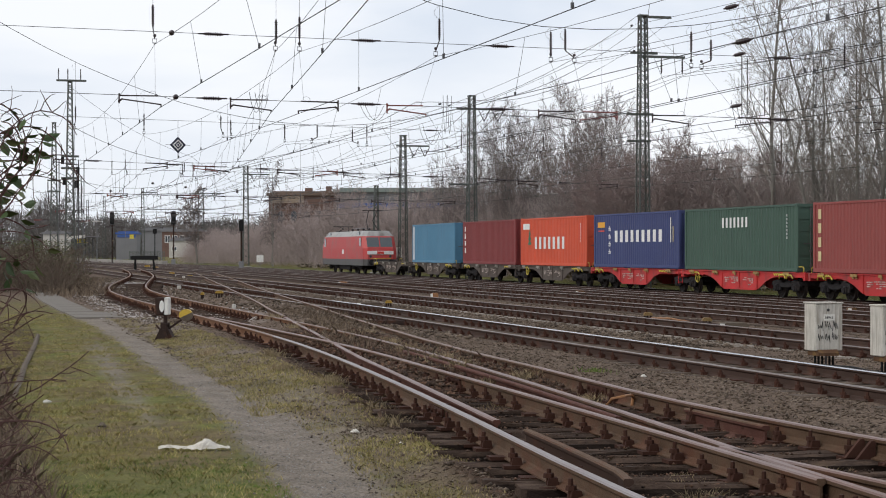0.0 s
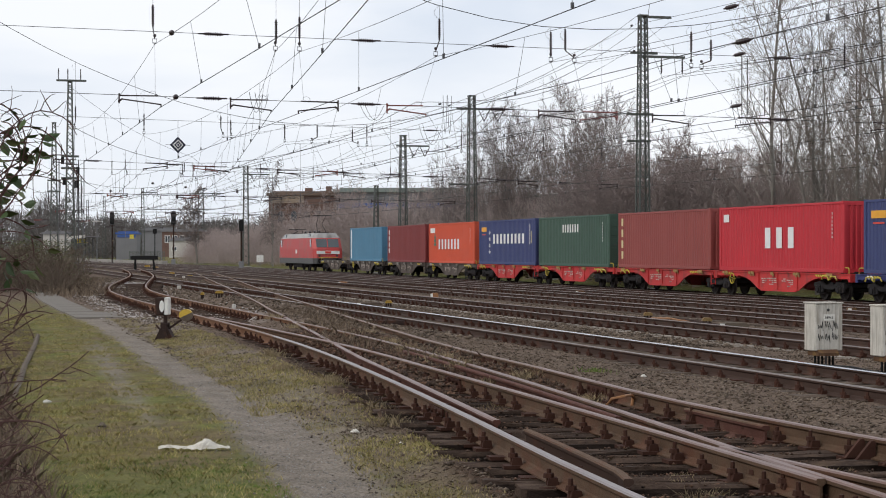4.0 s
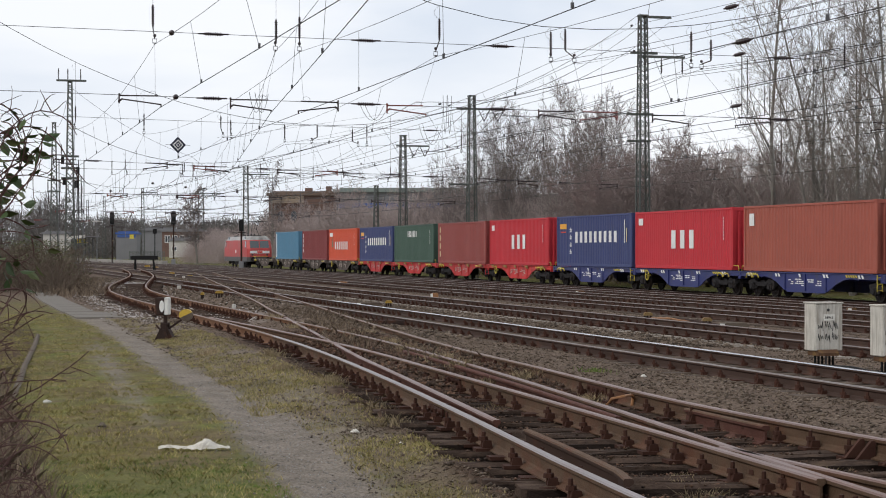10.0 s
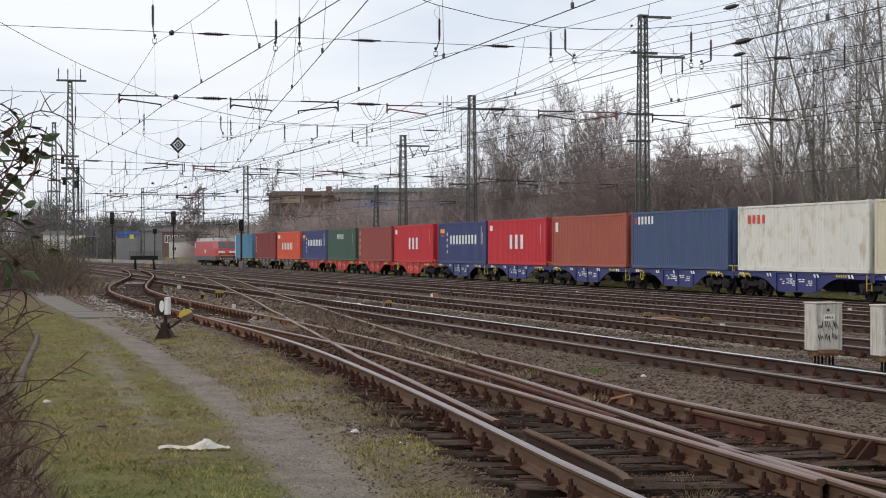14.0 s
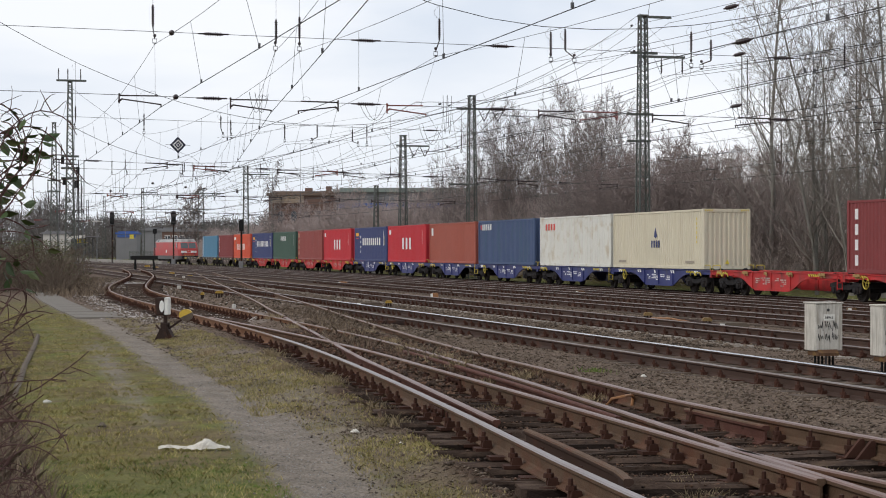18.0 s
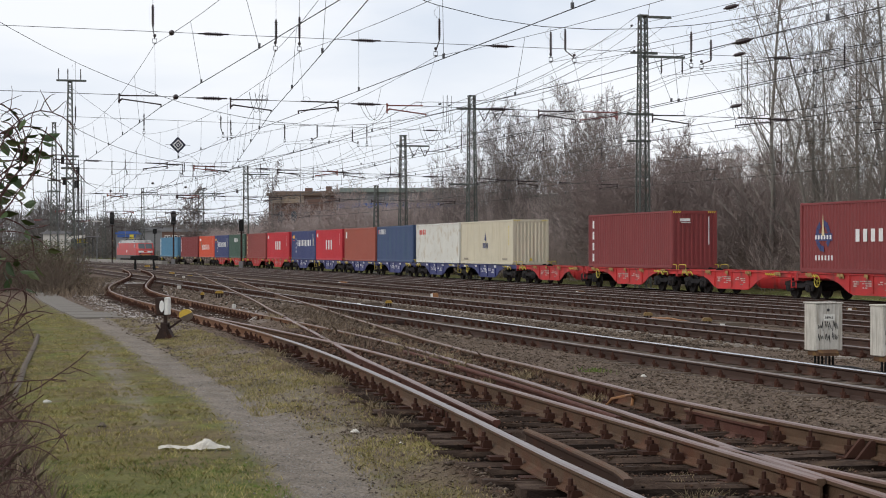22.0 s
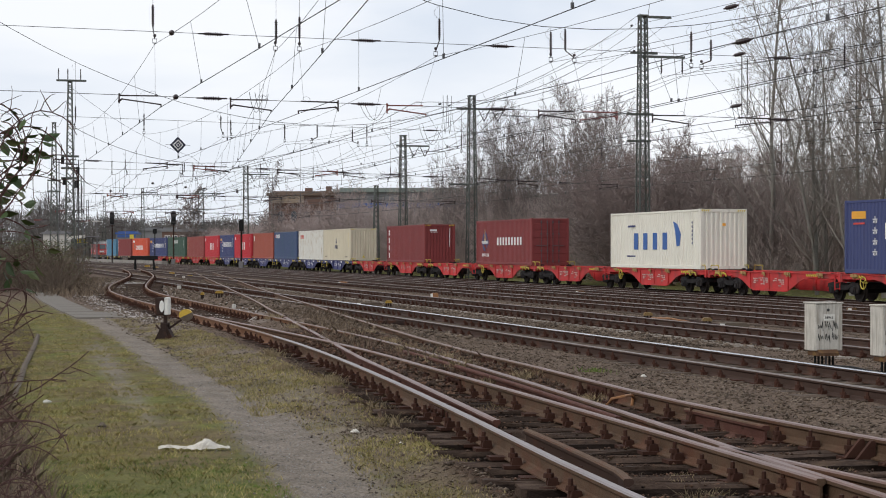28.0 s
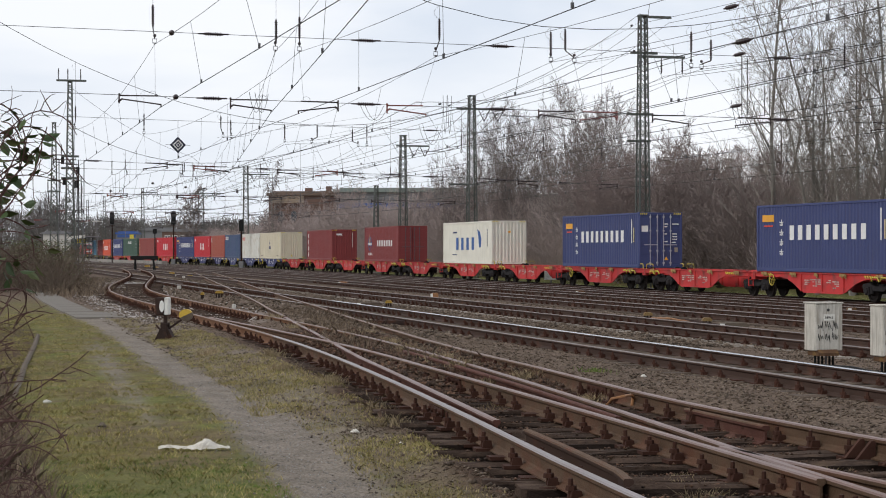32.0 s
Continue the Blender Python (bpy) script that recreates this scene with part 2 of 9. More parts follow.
def ground_z(x, y):
    """Height of the ground sheet."""
    x, y = np.asarray(x, float), np.asarray(y, float)
    rail = np.where(x < 7.6, 0.18, np.where(x < 11.6, 0.18 * (11.6 - x) / 4.0, -0.0155 * (x - 11.6)))
    rail = np.maximum(rail, -0.5)
    z = rail - 0.215
    z = z - 0.05 * smooth_step(4.6, 3.6, x) * smooth_step(60, 40, y)
    z = z - (0.07 + 0.025 * smooth_step(20, 16, y)) * smooth_step(-0.5, -0.15, x - near_rail(y)) * smooth_step(8.6, 8.0, x) * smooth_step(36, 30, y)
    z = z + 0.06 * smooth_step(20.0, 24.0, y + 2 * value_noise(x, y, 1.1, 6)) * smooth_step(46, 40, y) * smooth_step(-1.5, -0.8, x - near_rail(y)) * smooth_step(0.0, -0.12, x - near_rail(y))
    beside = x - near_rail(y)
    z = z + 0.06 * smooth_step(-1.2, -0.6, beside) * smooth_step(0.0, -0.3, beside) * smooth_step(18, 15, y)
    near = smooth_step(55, 30, y) * smooth_step(-6, -2, x)
    z = z + near * (0.05 * value_noise(x, y, 0.9, 3) + 0.022 * value_noise(x, y, 3.7, 4) + 0.018 * value_noise(x, y, 8.0, 5) * smooth_step(3.6, 4.4, x))
    # dirt that has built up between the turnout's rails
    lo = np.interp(y, [10, 36, 42, 50, 70], [v for v in (3.9, 5.6, 6.6, 7.4, 9.4)])
    lo = np.maximum(lo, np.interp(y, [q[1] for q in LEFT[:8]], [q[0] + 0.2 for q in LEFT[:8]]))
    hi = np.interp(y, [18, 31, 44, 57, 75], [7.3, 7.8, 9.4, 10.6, 12.3])
    fill = smooth_step(18.0, 23.0, y + 3 * value_noise(x, y, 0.8, 7)) * smooth_step(78, 60, y) * smooth_step(0, 0.35, x - lo) * smooth_step(0.35, 0, x - hi)
    z = z + fill * (rail - 0.085 + 0.07 * value_noise(x, y, 2.6, 8) + 0.05 * value_noise(x, y, 6.5, 9) - z)
    z = z - 0.035 * smooth_step(0.45, 0.1, np.abs(x - path_x(y))) * near
    z = z + 0.9 * smooth_step(39.5, 50.0, x) + 3.0 * smooth_step(55, 140, x)
    z = z + 1.2 * smooth_step(1.0, -6.0, x) * smooth_step(30, 70, y)
    return z


# plan points of the near siding's first rail
LEFT = [(3.6, 4.0), (3.95, 9.0), (4.2, 12.4), (4.52, 15.8), (4.95, 21.0), (5.33, 27.0), (5.5, 33.0), (5.52, 40.0), (5.48, 48.0), (5.42, 55.0), (5.5, 63.0), (5.85, 71.0), (6.75, 81.0), (8.7, 98.0), (11.0, 118.0), (13.3, 143.0), (15.4, 172.0)]


def build_ground():
    xs = np.concatenate([[-2500, -800, -300, -120, -60, -30, -18], np.arange(-12, 0, 1.0), np.arange(0, 8.4, 0.14), np.arange(8.4, 14, 0.4), np.arange(14, 60, 1.5), [65, 80, 100, 140, 220, 400, 900, 2500]])
    ys = np.concatenate([[-400, -60, -10, 0, 5], np.arange(8, 45, 0.16), np.arange(45, 110, 0.8), np.arange(110, 420, 6), [450, 520, 650, 900, 1400, 2600, 4500]])
    gx, gy = np.meshgrid(xs, ys)
    gz = ground_z(gx, gy)
    nx, ny = len(xs), len(ys)
    verts = np.stack([gx, gy, gz], -1).reshape(-1, 3)
    idx = np.arange(nx * ny).reshape(ny, nx)
    faces = np.stack([idx[:-1, :-1], idx[:-1, 1:], idx[1:, 1:], idx[1:, :-1]], -1).reshape(-1, 4)
    me = bpy.data.meshes.new("ground")
    me.from_pydata(verts.tolist(), [], faces.tolist())
    x, y = verts[:, 0], verts[:, 1]
    wob = 0.35 * value_noise(x, y, 1.1, 11) + 0.25 * value_noise(x, y, 3.1, 12)
    half = np.interp(y, [p[0] for p in PATH_HALF], [p[1] for p in PATH_HALF])
    path = smooth_step(0.16, -0.10, np.abs(x - path_x(y)) - half + 0.35 * wob)
    band = smooth_step(-0.1, 0.25, x - path_x(y)) * smooth_step(-0.35, -0.8, x - near_rail(y)) * smooth_step(12, 17, y) * smooth_step(58, 46, y)
    path = np.maximum(path, band * np.clip(0.45 + 1.1 * wob, 0, 0.8))
    trail = np.interp(y, [19, 22, 25, 34, 38], [1.97, 2.07, 2.19, 2.57, 2.75])
    path = np.maximum(path, 0.75 * smooth_step(0.26, 0.05, np.abs(x - trail) + 0.5 * wob) * smooth_step(17.5, 19.5, y + wob) * smooth_step(37, 33, y))
    edge = np.interp(y, [10, 12, 15, 21, 28, 36, 50, 70], [3.5, 3.6, 4.0, 4.5, 4.4, 4.3, 3.9, 3.4])
    grass = smooth_step(0.45, -0.35, x - edge + 1.3 * wob) * smooth_step(75, 50, y)
    grass = grass * np.where(x > path_x(y), np.clip(0.35 + 2.2 * wob, 0, 1), np.clip(0.85 + 1.2 * wob, 0.2, 1))
    far = smooth_step(38.2, 39.6, x + wob)
    grass = np.maximum(grass, 0.8 * far)
    dark = smooth_step(-0.75, -0.3, x - near_rail(y) + 0.6 * wob) * smooth_step(8.3, 7.6, x + wob) * smooth_step(38, 30, y)
    mid = np.interp(y, [q[1] for q in LEFT], [q[0] for q in LEFT]) + 0.7
    fresh = smooth_step(1.7, 1.2, np.abs(x - mid + 0.2) + 0.8 * wob) * smooth_step(40, 47, y + 8 * wob) * smooth_step(112, 100, y)
    green = np.clip(0.55 * smooth_step(15.6, 13.6, y + 3.5 * wob) * smooth_step(2.5, 1.9, x + wob) * smooth_step(0.5, 0.9, x + wob) + 0.45 * smooth_step(0.75, 0.25, np.abs(x - 1.55) + wob) * smooth_step(34, 38, y) * smooth_step(47, 43, y), 0, 1)
    dark = np.maximum(dark, 0.75 * smooth_step(0.12, -0.12, x - np.interp(y, [12, 15, 18, 21.9, 28, 38.2, 44], [0.45, 0.5, 0.58, 0.66, 1.04, 1.69, 1.7]) + 0.25 * wob) * smooth_step(50, 42, y))
    green = np.maximum(green, 0.6 * far * smooth_step(43.5, 41.5, x))
    for nm, val in (("path_mask", path), ("grass_mask", grass), ("soil_mask", dark), ("fresh_mask", fresh), ("green_mask", green)):
        at = me.attributes.new(nm, "FLOAT", "POINT")
        at.data.foreach_set("value", val.astype(np.float32))
    for p in me.polygons:
        p.use_smooth = True
    me.materials.append(ground_material())
    return tagged(new("ground", me), "brown ballast, trodden footpath and winter grass of a rail yard", "ground", kind="structure")


def ground_material():
    m = bpy.data.materials.new("yard_ground")
    m.use_nodes = True
    n, l = m.node_tree.nodes, m.node_tree.links
    bs = n["Principled BSDF"]
    bs.inputs["Roughness"].default_value = 0.95
    bs.inputs["Specular IOR Level"].default_value = 0.08
    tc = n.new("ShaderNodeTexCoord")
    co = tc.outputs["Object"]
    def tex(s, detail=5.0, rough=0.6):
        t = n.new("ShaderNodeTexNoise")
        t.inputs["Scale"].default_value, t.inputs["Detail"].default_value, t.inputs["Roughness"].default_value = s, detail, rough
        l.new(co, t.inputs["Vector"])
        return t.outputs[0]
    def ramp(src, *stops):
        r = n.new("ShaderNodeValToRGB")
        while len(r.color_ramp.elements) < len(stops):
            r.color_ramp.elements.new(0.5)
        for e, (p, c) in zip(r.color_ramp.elements, stops):
            e.position, e.color = p, (*c, 1)
        l.new(src, r.inputs[0])
        return r.outputs[0]
    def mix(fac, a, b, mode="MIX"):
        x = n.new("ShaderNodeMixRGB")
        x.blend_type = mode
        if isinstance(fac, float):
            x.inputs[0].default_value = fac
        else:
            l.new(fac, x.inputs[0])
        l.new(a, x.inputs[1])
        l.new(b, x.inputs[2])
        return x.outputs[0]
    vor = n.new("ShaderNodeTexVoronoi")
    vor.inputs["Scale"].default_value = 30.0
    l.new(co, vor.inputs["Vector"])
    stone = mix(0.5, ramp(vor.outputs["Color"], (0.1, (0.045, 0.031, 0.022)), (0.9, (0.218, 0.159, 0.120))), ramp(tex(0.7), (0.4, (0.088, 0.060, 0.044)), (0.6, (0.177, 0.130, 0.098))))
    stone = mix(0.5, stone, ramp(tex(18.0), (0.42, (0.042, 0.029, 0.022)), (0.58, (0.200, 0.148, 0.112))))
    turf = mix(0.5, ramp(tex(1.7), (0.40, (0.108, 0.112, 0.030)), (0.5, (0.186, 0.147, 0.052)), (0.60, (0.206, 0.155, 0.073))), ramp(tex(26.0, 6.0, 0.8), (0.40, (0.060, 0.052, 0.015)), (0.6, (0.278, 0.225, 0.102))))
    turf = mix(0.45, turf, ramp(tex(7.0, 6.0, 0.75), (0.42, (0.073, 0.057, 0.028)), (0.58, (0.226, 0.186, 0.072))))
    turf = mix(ramp(tex(1.3, 5.0, 0.7), (0.50, (0.0, 0.0, 0.0)), (0.63, (0.8, 0.8, 0.8))), turf, ramp(tex(30.0, 6.0, 0.8), (0.4, (0.070, 0.050, 0.034)), (0.6, (0.21, 0.16, 0.10))))
    turf = mix(ramp(tex(3.1, 5.0, 0.7), (0.50, (0.0, 0.0, 0.0)), (0.62, (0.7, 0.7, 0.7))), turf, ramp(tex(40.0, 6.0, 0.8), (0.38, (0.11, 0.095, 0.03)), (0.6, (0.36, 0.31, 0.13))))
    turf = mix(ramp(tex(0.9, 6.0, 0.65), (0.48, (0.0, 0.0, 0.0)), (0.62, (0.55, 0.55, 0.55))), turf, ramp(tex(24.0, 6.0, 0.75), (0.4, (0.055, 0.095, 0.015)), (0.6, (0.19, 0.25, 0.055))))
    trod = mix(0.5, ramp(tex(2.2), (0.42, (0.140, 0.118, 0.096)), (0.58, (0.238, 0.203, 0.167))), ramp(tex(32.0, 6.0, 0.75), (0.4, (0.085, 0.071, 0.058)), (0.6, (0.35, 0.300, 0.25))))
    turf = mix(0.85, turf, ramp(tex(3.3, 7.0, 0.72), (0.34, (0.42, 0.40, 0.40)), (0.50, (0.80, 0.80, 0.80)), (0.66, (1.12, 1.10, 1.02))), "MULTIPLY")
    lush = n.new("ShaderNodeAttribute")
    lush.attribute_name = "green_mask"
    turf = mix(lush.outputs["Fac"], turf, ramp(tex(22.0, 6.0, 0.75), (0.4, (0.045, 0.075, 0.012)), (0.6, (0.16, 0.20, 0.045))))
    ga, pa = n.new("ShaderNodeAttribute"), n.new("ShaderNodeAttribute")
    ga.attribute_name, pa.attribute_name = "grass_mask", "path_mask"
    col = mix(ga.outputs["Fac"], stone, turf)
    col = mix(pa.outputs["Fac"], col, trod)
    fa = n.new("ShaderNodeAttribute")
    fa.attribute_name = "fresh_mask"
    col = mix(fa.outputs["Fac"], col, ramp(tex(14.0, 6.0, 0.7), (0.4, (0.32, 0.295, 0.28)), (0.6, (0.56, 0.53, 0.51))))
    sa = n.new("ShaderNodeAttribute")
    sa.attribute_name = "soil_mask"
    col = mix(sa.outputs["Fac"], col, ramp(tex(16.0, 6.0, 0.7), (0.42, (0.026, 0.015, 0.011)), (0.6, (0.108, 0.062, 0.042))))
    l.new(col, bs.inputs["Base Color"])
    bp = n.new("ShaderNodeBump")
    bp.inputs["Strength"].default_value, bp.inputs["Distance"].default_value = 0.9, 0.035
    l.new(mix(0.4, tex(18.0, 7.0, 0.7), vor.outputs["Distance"]), bp.inputs["Height"])
    l.new(bp.outputs[0], bs.inputs["Normal"])
    return m


build_ground()

# ---- rails and sleepers ----
RAIL = [(-0.075, 0.0), (0.075, 0.0), (0.075, 0.012), (0.02, 0.03), (0.009, 0.05), (0.009, 0.12), (0.034, 0.137), (0.036, 0.160), (0.026, 0.172), (-0.026, 0.172), (-0.036, 0.160), (-0.034, 0.137), (-0.009, 0.12), (-0.009, 0.05), (-0.02, 0.03), (-0.075, 0.012)]


def rail_bm(pts, top):
    """A flat-bottomed rail along plan points (x, y); top(x, y) is its running height. Slot 1 is the worn head."""
    bm = bmesh.new()
    rings = []
    for i, p in enumerate(pts):
        a, b = pts[max(i - 1, 0)], pts[min(i + 1, len(pts) - 1)]
        d = Vector((b[0] - a[0], b[1] - a[1])).normalized()
        nx, ny = d.y, -d.x
        z = top(p[0], p[1])
        rings.append([bm.verts.new((p[0] + nx * u, p[1] + ny * u, z - 0.172 + v)) for u, v in RAIL])
    k = len(RAIL)
    for a, b in zip(rings, rings[1:]):
        for j in range(k):
            f = bm.faces.new((a[j], b[j], b[(j + 1) % k], a[(j + 1) % k]))
            f.material_index = 1 if j in (7, 8, 9) else 0
    bm.faces.new(rings[0])
    bm.faces.new(rings[-1][::-1])
    return bm


def offset_line(pts, d):
    out = []
    for i, p in enumerate(pts):
        a, b = pts[max(i - 1, 0)], pts[min(i + 1, len(pts) - 1)]
        v = Vector((b[0] - a[0], b[1] - a[1])).normalized()
        out.append((p[0] + v.y * d, p[1] - v.x * d))
    return out


def sleeper_mesh(name, length, width, height, mat, rough=0.0, seed=0):
    rng = random.Random(seed)
    bm = bmesh.new()
    n = 5 if rough < 1.2 else 9
    rows = []
    for i in range(n + 1):
        x = -length / 2 + length * i / n + (rng.uniform(-0.05, 0.05) if rough > 1.2 and i in (0, n) else 0.0)
        j = lambda s: rng.uniform(-s, s) * rough
        ring = [(x + j(0.02), -width / 2 + j(0.015), -height), (x, width / 2 + j(0.015), -height), (x + j(0.02), width / 2 + j(0.015), -0.02), (x, width / 2 - 0.025, j(0.012))]
        if rough > 1.2:
            # two lengthwise cracks in the weathered top
            for c in (0.25, -0.18):
                c = width * c + j(0.008)
                ring += [(x, c + 0.014, j(0.008)), (x, c, -0.03 + j(0.009)), (x, c - 0.014, j(0.008))]
        ring += [(x, -width / 2 + 0.025, j(0.012)), (x + j(0.02), -width / 2 + j(0.015), -0.02)]
        rows.append([bm.verts.new(q) for q in ring])
    m = len(rows[0])
    for a, b in zip(rows, rows[1:]):
        for k in range(m):
            # slot 1: underside and long sides; timber's dark colour there includes painted shade
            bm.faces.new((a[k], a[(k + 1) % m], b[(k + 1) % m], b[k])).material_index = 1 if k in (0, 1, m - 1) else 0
    bm.faces.new(rows[0][::-1])
    bm.faces.new(rows[-1])
    bmesh.ops.recalc_face_normals(bm, faces=bm.faces)
    return mesh_of(name, bm, mat)


CONC = sleeper_mesh("sleeper", 2.5, 0.26, 0.2, [M["sleeper_conc"], M["sleeper_conc"]], 0.4, 2)
PALE = sleeper_mesh("sleeper", 2.75, 0.28, 0.2, [M["sleeper_pale"], M["sleeper_pale"]], 1.0, 9)
WOOD = [sleeper_mesh("sleeper", 2.6, 0.235, 0.17, [M["sleeper_wood"], M["creosote_shade"]], 1.7, s) for s in range(6)]


def fastening_bm(places):
    """Base plates, clips and bolts at (x, y, z, heading)."""
    bm = bmesh.new()
    r = random.Random(len(places))
    for x, y, z, h in places:
        h += r.uniform(-0.12, 0.12)
        z += r.uniform(-0.02, 0.012)
        c, s = math.cos(h), math.sin(h)
        before = len(bm.verts)
        for sx in (-1, 1):
            if r.random() < 0.12:
                continue
            nut, off = -0.098 + 0.016 * r.random(), r.uniform(-0.015, 0.015)
            box(bm, sx * 0.085 - 0.045, sx * 0.085 + 0.045, -0.05 + off, 0.05 + off, -0.165, nut - 0.014, taper=0.012)
            rod(bm, (sx * 0.112, off, -0.16), (sx * 0.112 + r.uniform(-0.006, 0.006), off, nut + 0.045 + 0.03 * r.random()), 0.021, 5, 0, 0.017)
            rod(bm, (sx * 0.112, off, nut - 0.016), (sx * 0.112, off, nut + 0.018), 0.041, 6, 0, 0.036)
        box(bm, -0.19, 0.19, -0.08, 0.08, -0.185, -0.158)
        bm.verts.ensure_lookup_table()
        for v in bm.verts[before:]:
            px, py = v.co.x, v.co.y
            v.co = Vector((x + px * c + py * s, y - px * s + py * c, z + v.co.z))
    return bm


def straight_track(key, y_near, y_sep, head):
    """One of the parallel main lines: two rails, single sleepers where the camera is near, the rest joined."""
    x0 = TRACKS[key]
    top = tagged(new("railway_track"), "ballasted running line with brown rails on concrete sleepers", "track", "parallel tracks", "structure")
    ys = [y_near] + list(np.arange(math.ceil(y_near / 20) * 20 + 20, 230, 20)) + list(np.arange(230, 415, 10))
    line = [(x0 + bend(y), y) for y in ys]
    zt = z_rail(x0)
    for d, worn in ((-0.7535, "rail_top"), (0.7535, head)):
        if worn == "rail_shiny":
            part("rail", rail_bm(offset_line([q for q in line if q[1] <= 62], d), lambda x, y: zt), [M["rail_brown"], M[worn]], top, "brown rail with a polished head")
            part("rail", rail_bm(offset_line([q for q in line if q[1] >= 60], d), lambda x, y: zt), [M["rail_brown"], M["rail_top"]], top)
        else:
            part("rail", rail_bm(offset_line(line, d), lambda x, y: zt), [M["rail_brown"], M[worn]], top)
    y, fast = y_near + 0.3, []
    far = bmesh.new()
    while y < 320:
        x = x0 + bend(y)
        if y < y_sep:
            part("sleeper", PALE if key == "b" else CONC, None, top, at=pose(x - 0.08 * (key == "b"), y, zt - (0.182 if key == "b" else 0.165)))
        elif y < 320:
            box(far, x - 1.25, x + 1.25, y - 0.13, y + 0.13, zt - 0.36, zt - 0.178)
        if y < y_sep:
            fast += [(x - 0.7535, y, zt, 0), (x + 0.7535, y, zt, 0)]
        y += 0.63
    tagged(part("far_sleepers", far, M["sleeper_conc"], top), kind="stuff")
    tagged(part("fastenings", fastening_bm(fast), M["fastening"], top), kind="stuff")


straight_track("a", 14.0, 100, "rail_shiny")
straight_track("b", 22.0, 100, "rail_top")
straight_track("c", 34.0, 110, "rail_top")
straight_track("d", 42.0, 110, "rail_top")
straight_track("e", 50.0, 120, "rail_top")
straight_track("t", 55.0, 130, "rail_top")

# the turnout of the siding, gauge 1.507 between head centres
INNER = [(5.52, 10.9), (5.66, 14.2), (5.80, 18.0), (5.92, 22.0), (6.05, 27.0), (5.95, 33.0), (5.62, 41.0)]
FROG = [(5.90, 9.6), (5.86, 10.6), (5.80, 11.4), (5.74, 12.2), (5.70, 12.9)]
OUTER = [(7.9, 4.0), (7.35, 11.0), (7.10, 14.0), (7.02, 17.0), (7.15, 19.9), (7.30, 22.3)]
LADDER = [(7.30, 22.3), (7.46, 26.0), (7.76, 29.8), (8.18, 33.8), (9.1, 42.5), (10.45, 53.7), (12.05, 68.6), (13.95, 86.5), (17.1, 114.7), (21.3, 153.7)]
LADDER_IN = [(4.68, 15.5), (5.28, 21.8), (5.60, 25.3), (5.95, 28.5), (6.48, 33.2), (6.98, 37.9), (7.33, 41.0), (7.83, 45.7), (8.75, 53.1), (9.5, 59.4), (12.0, 81.5), (13.8, 98.5), (15.5, 114.7), (19.7, 153.7)]


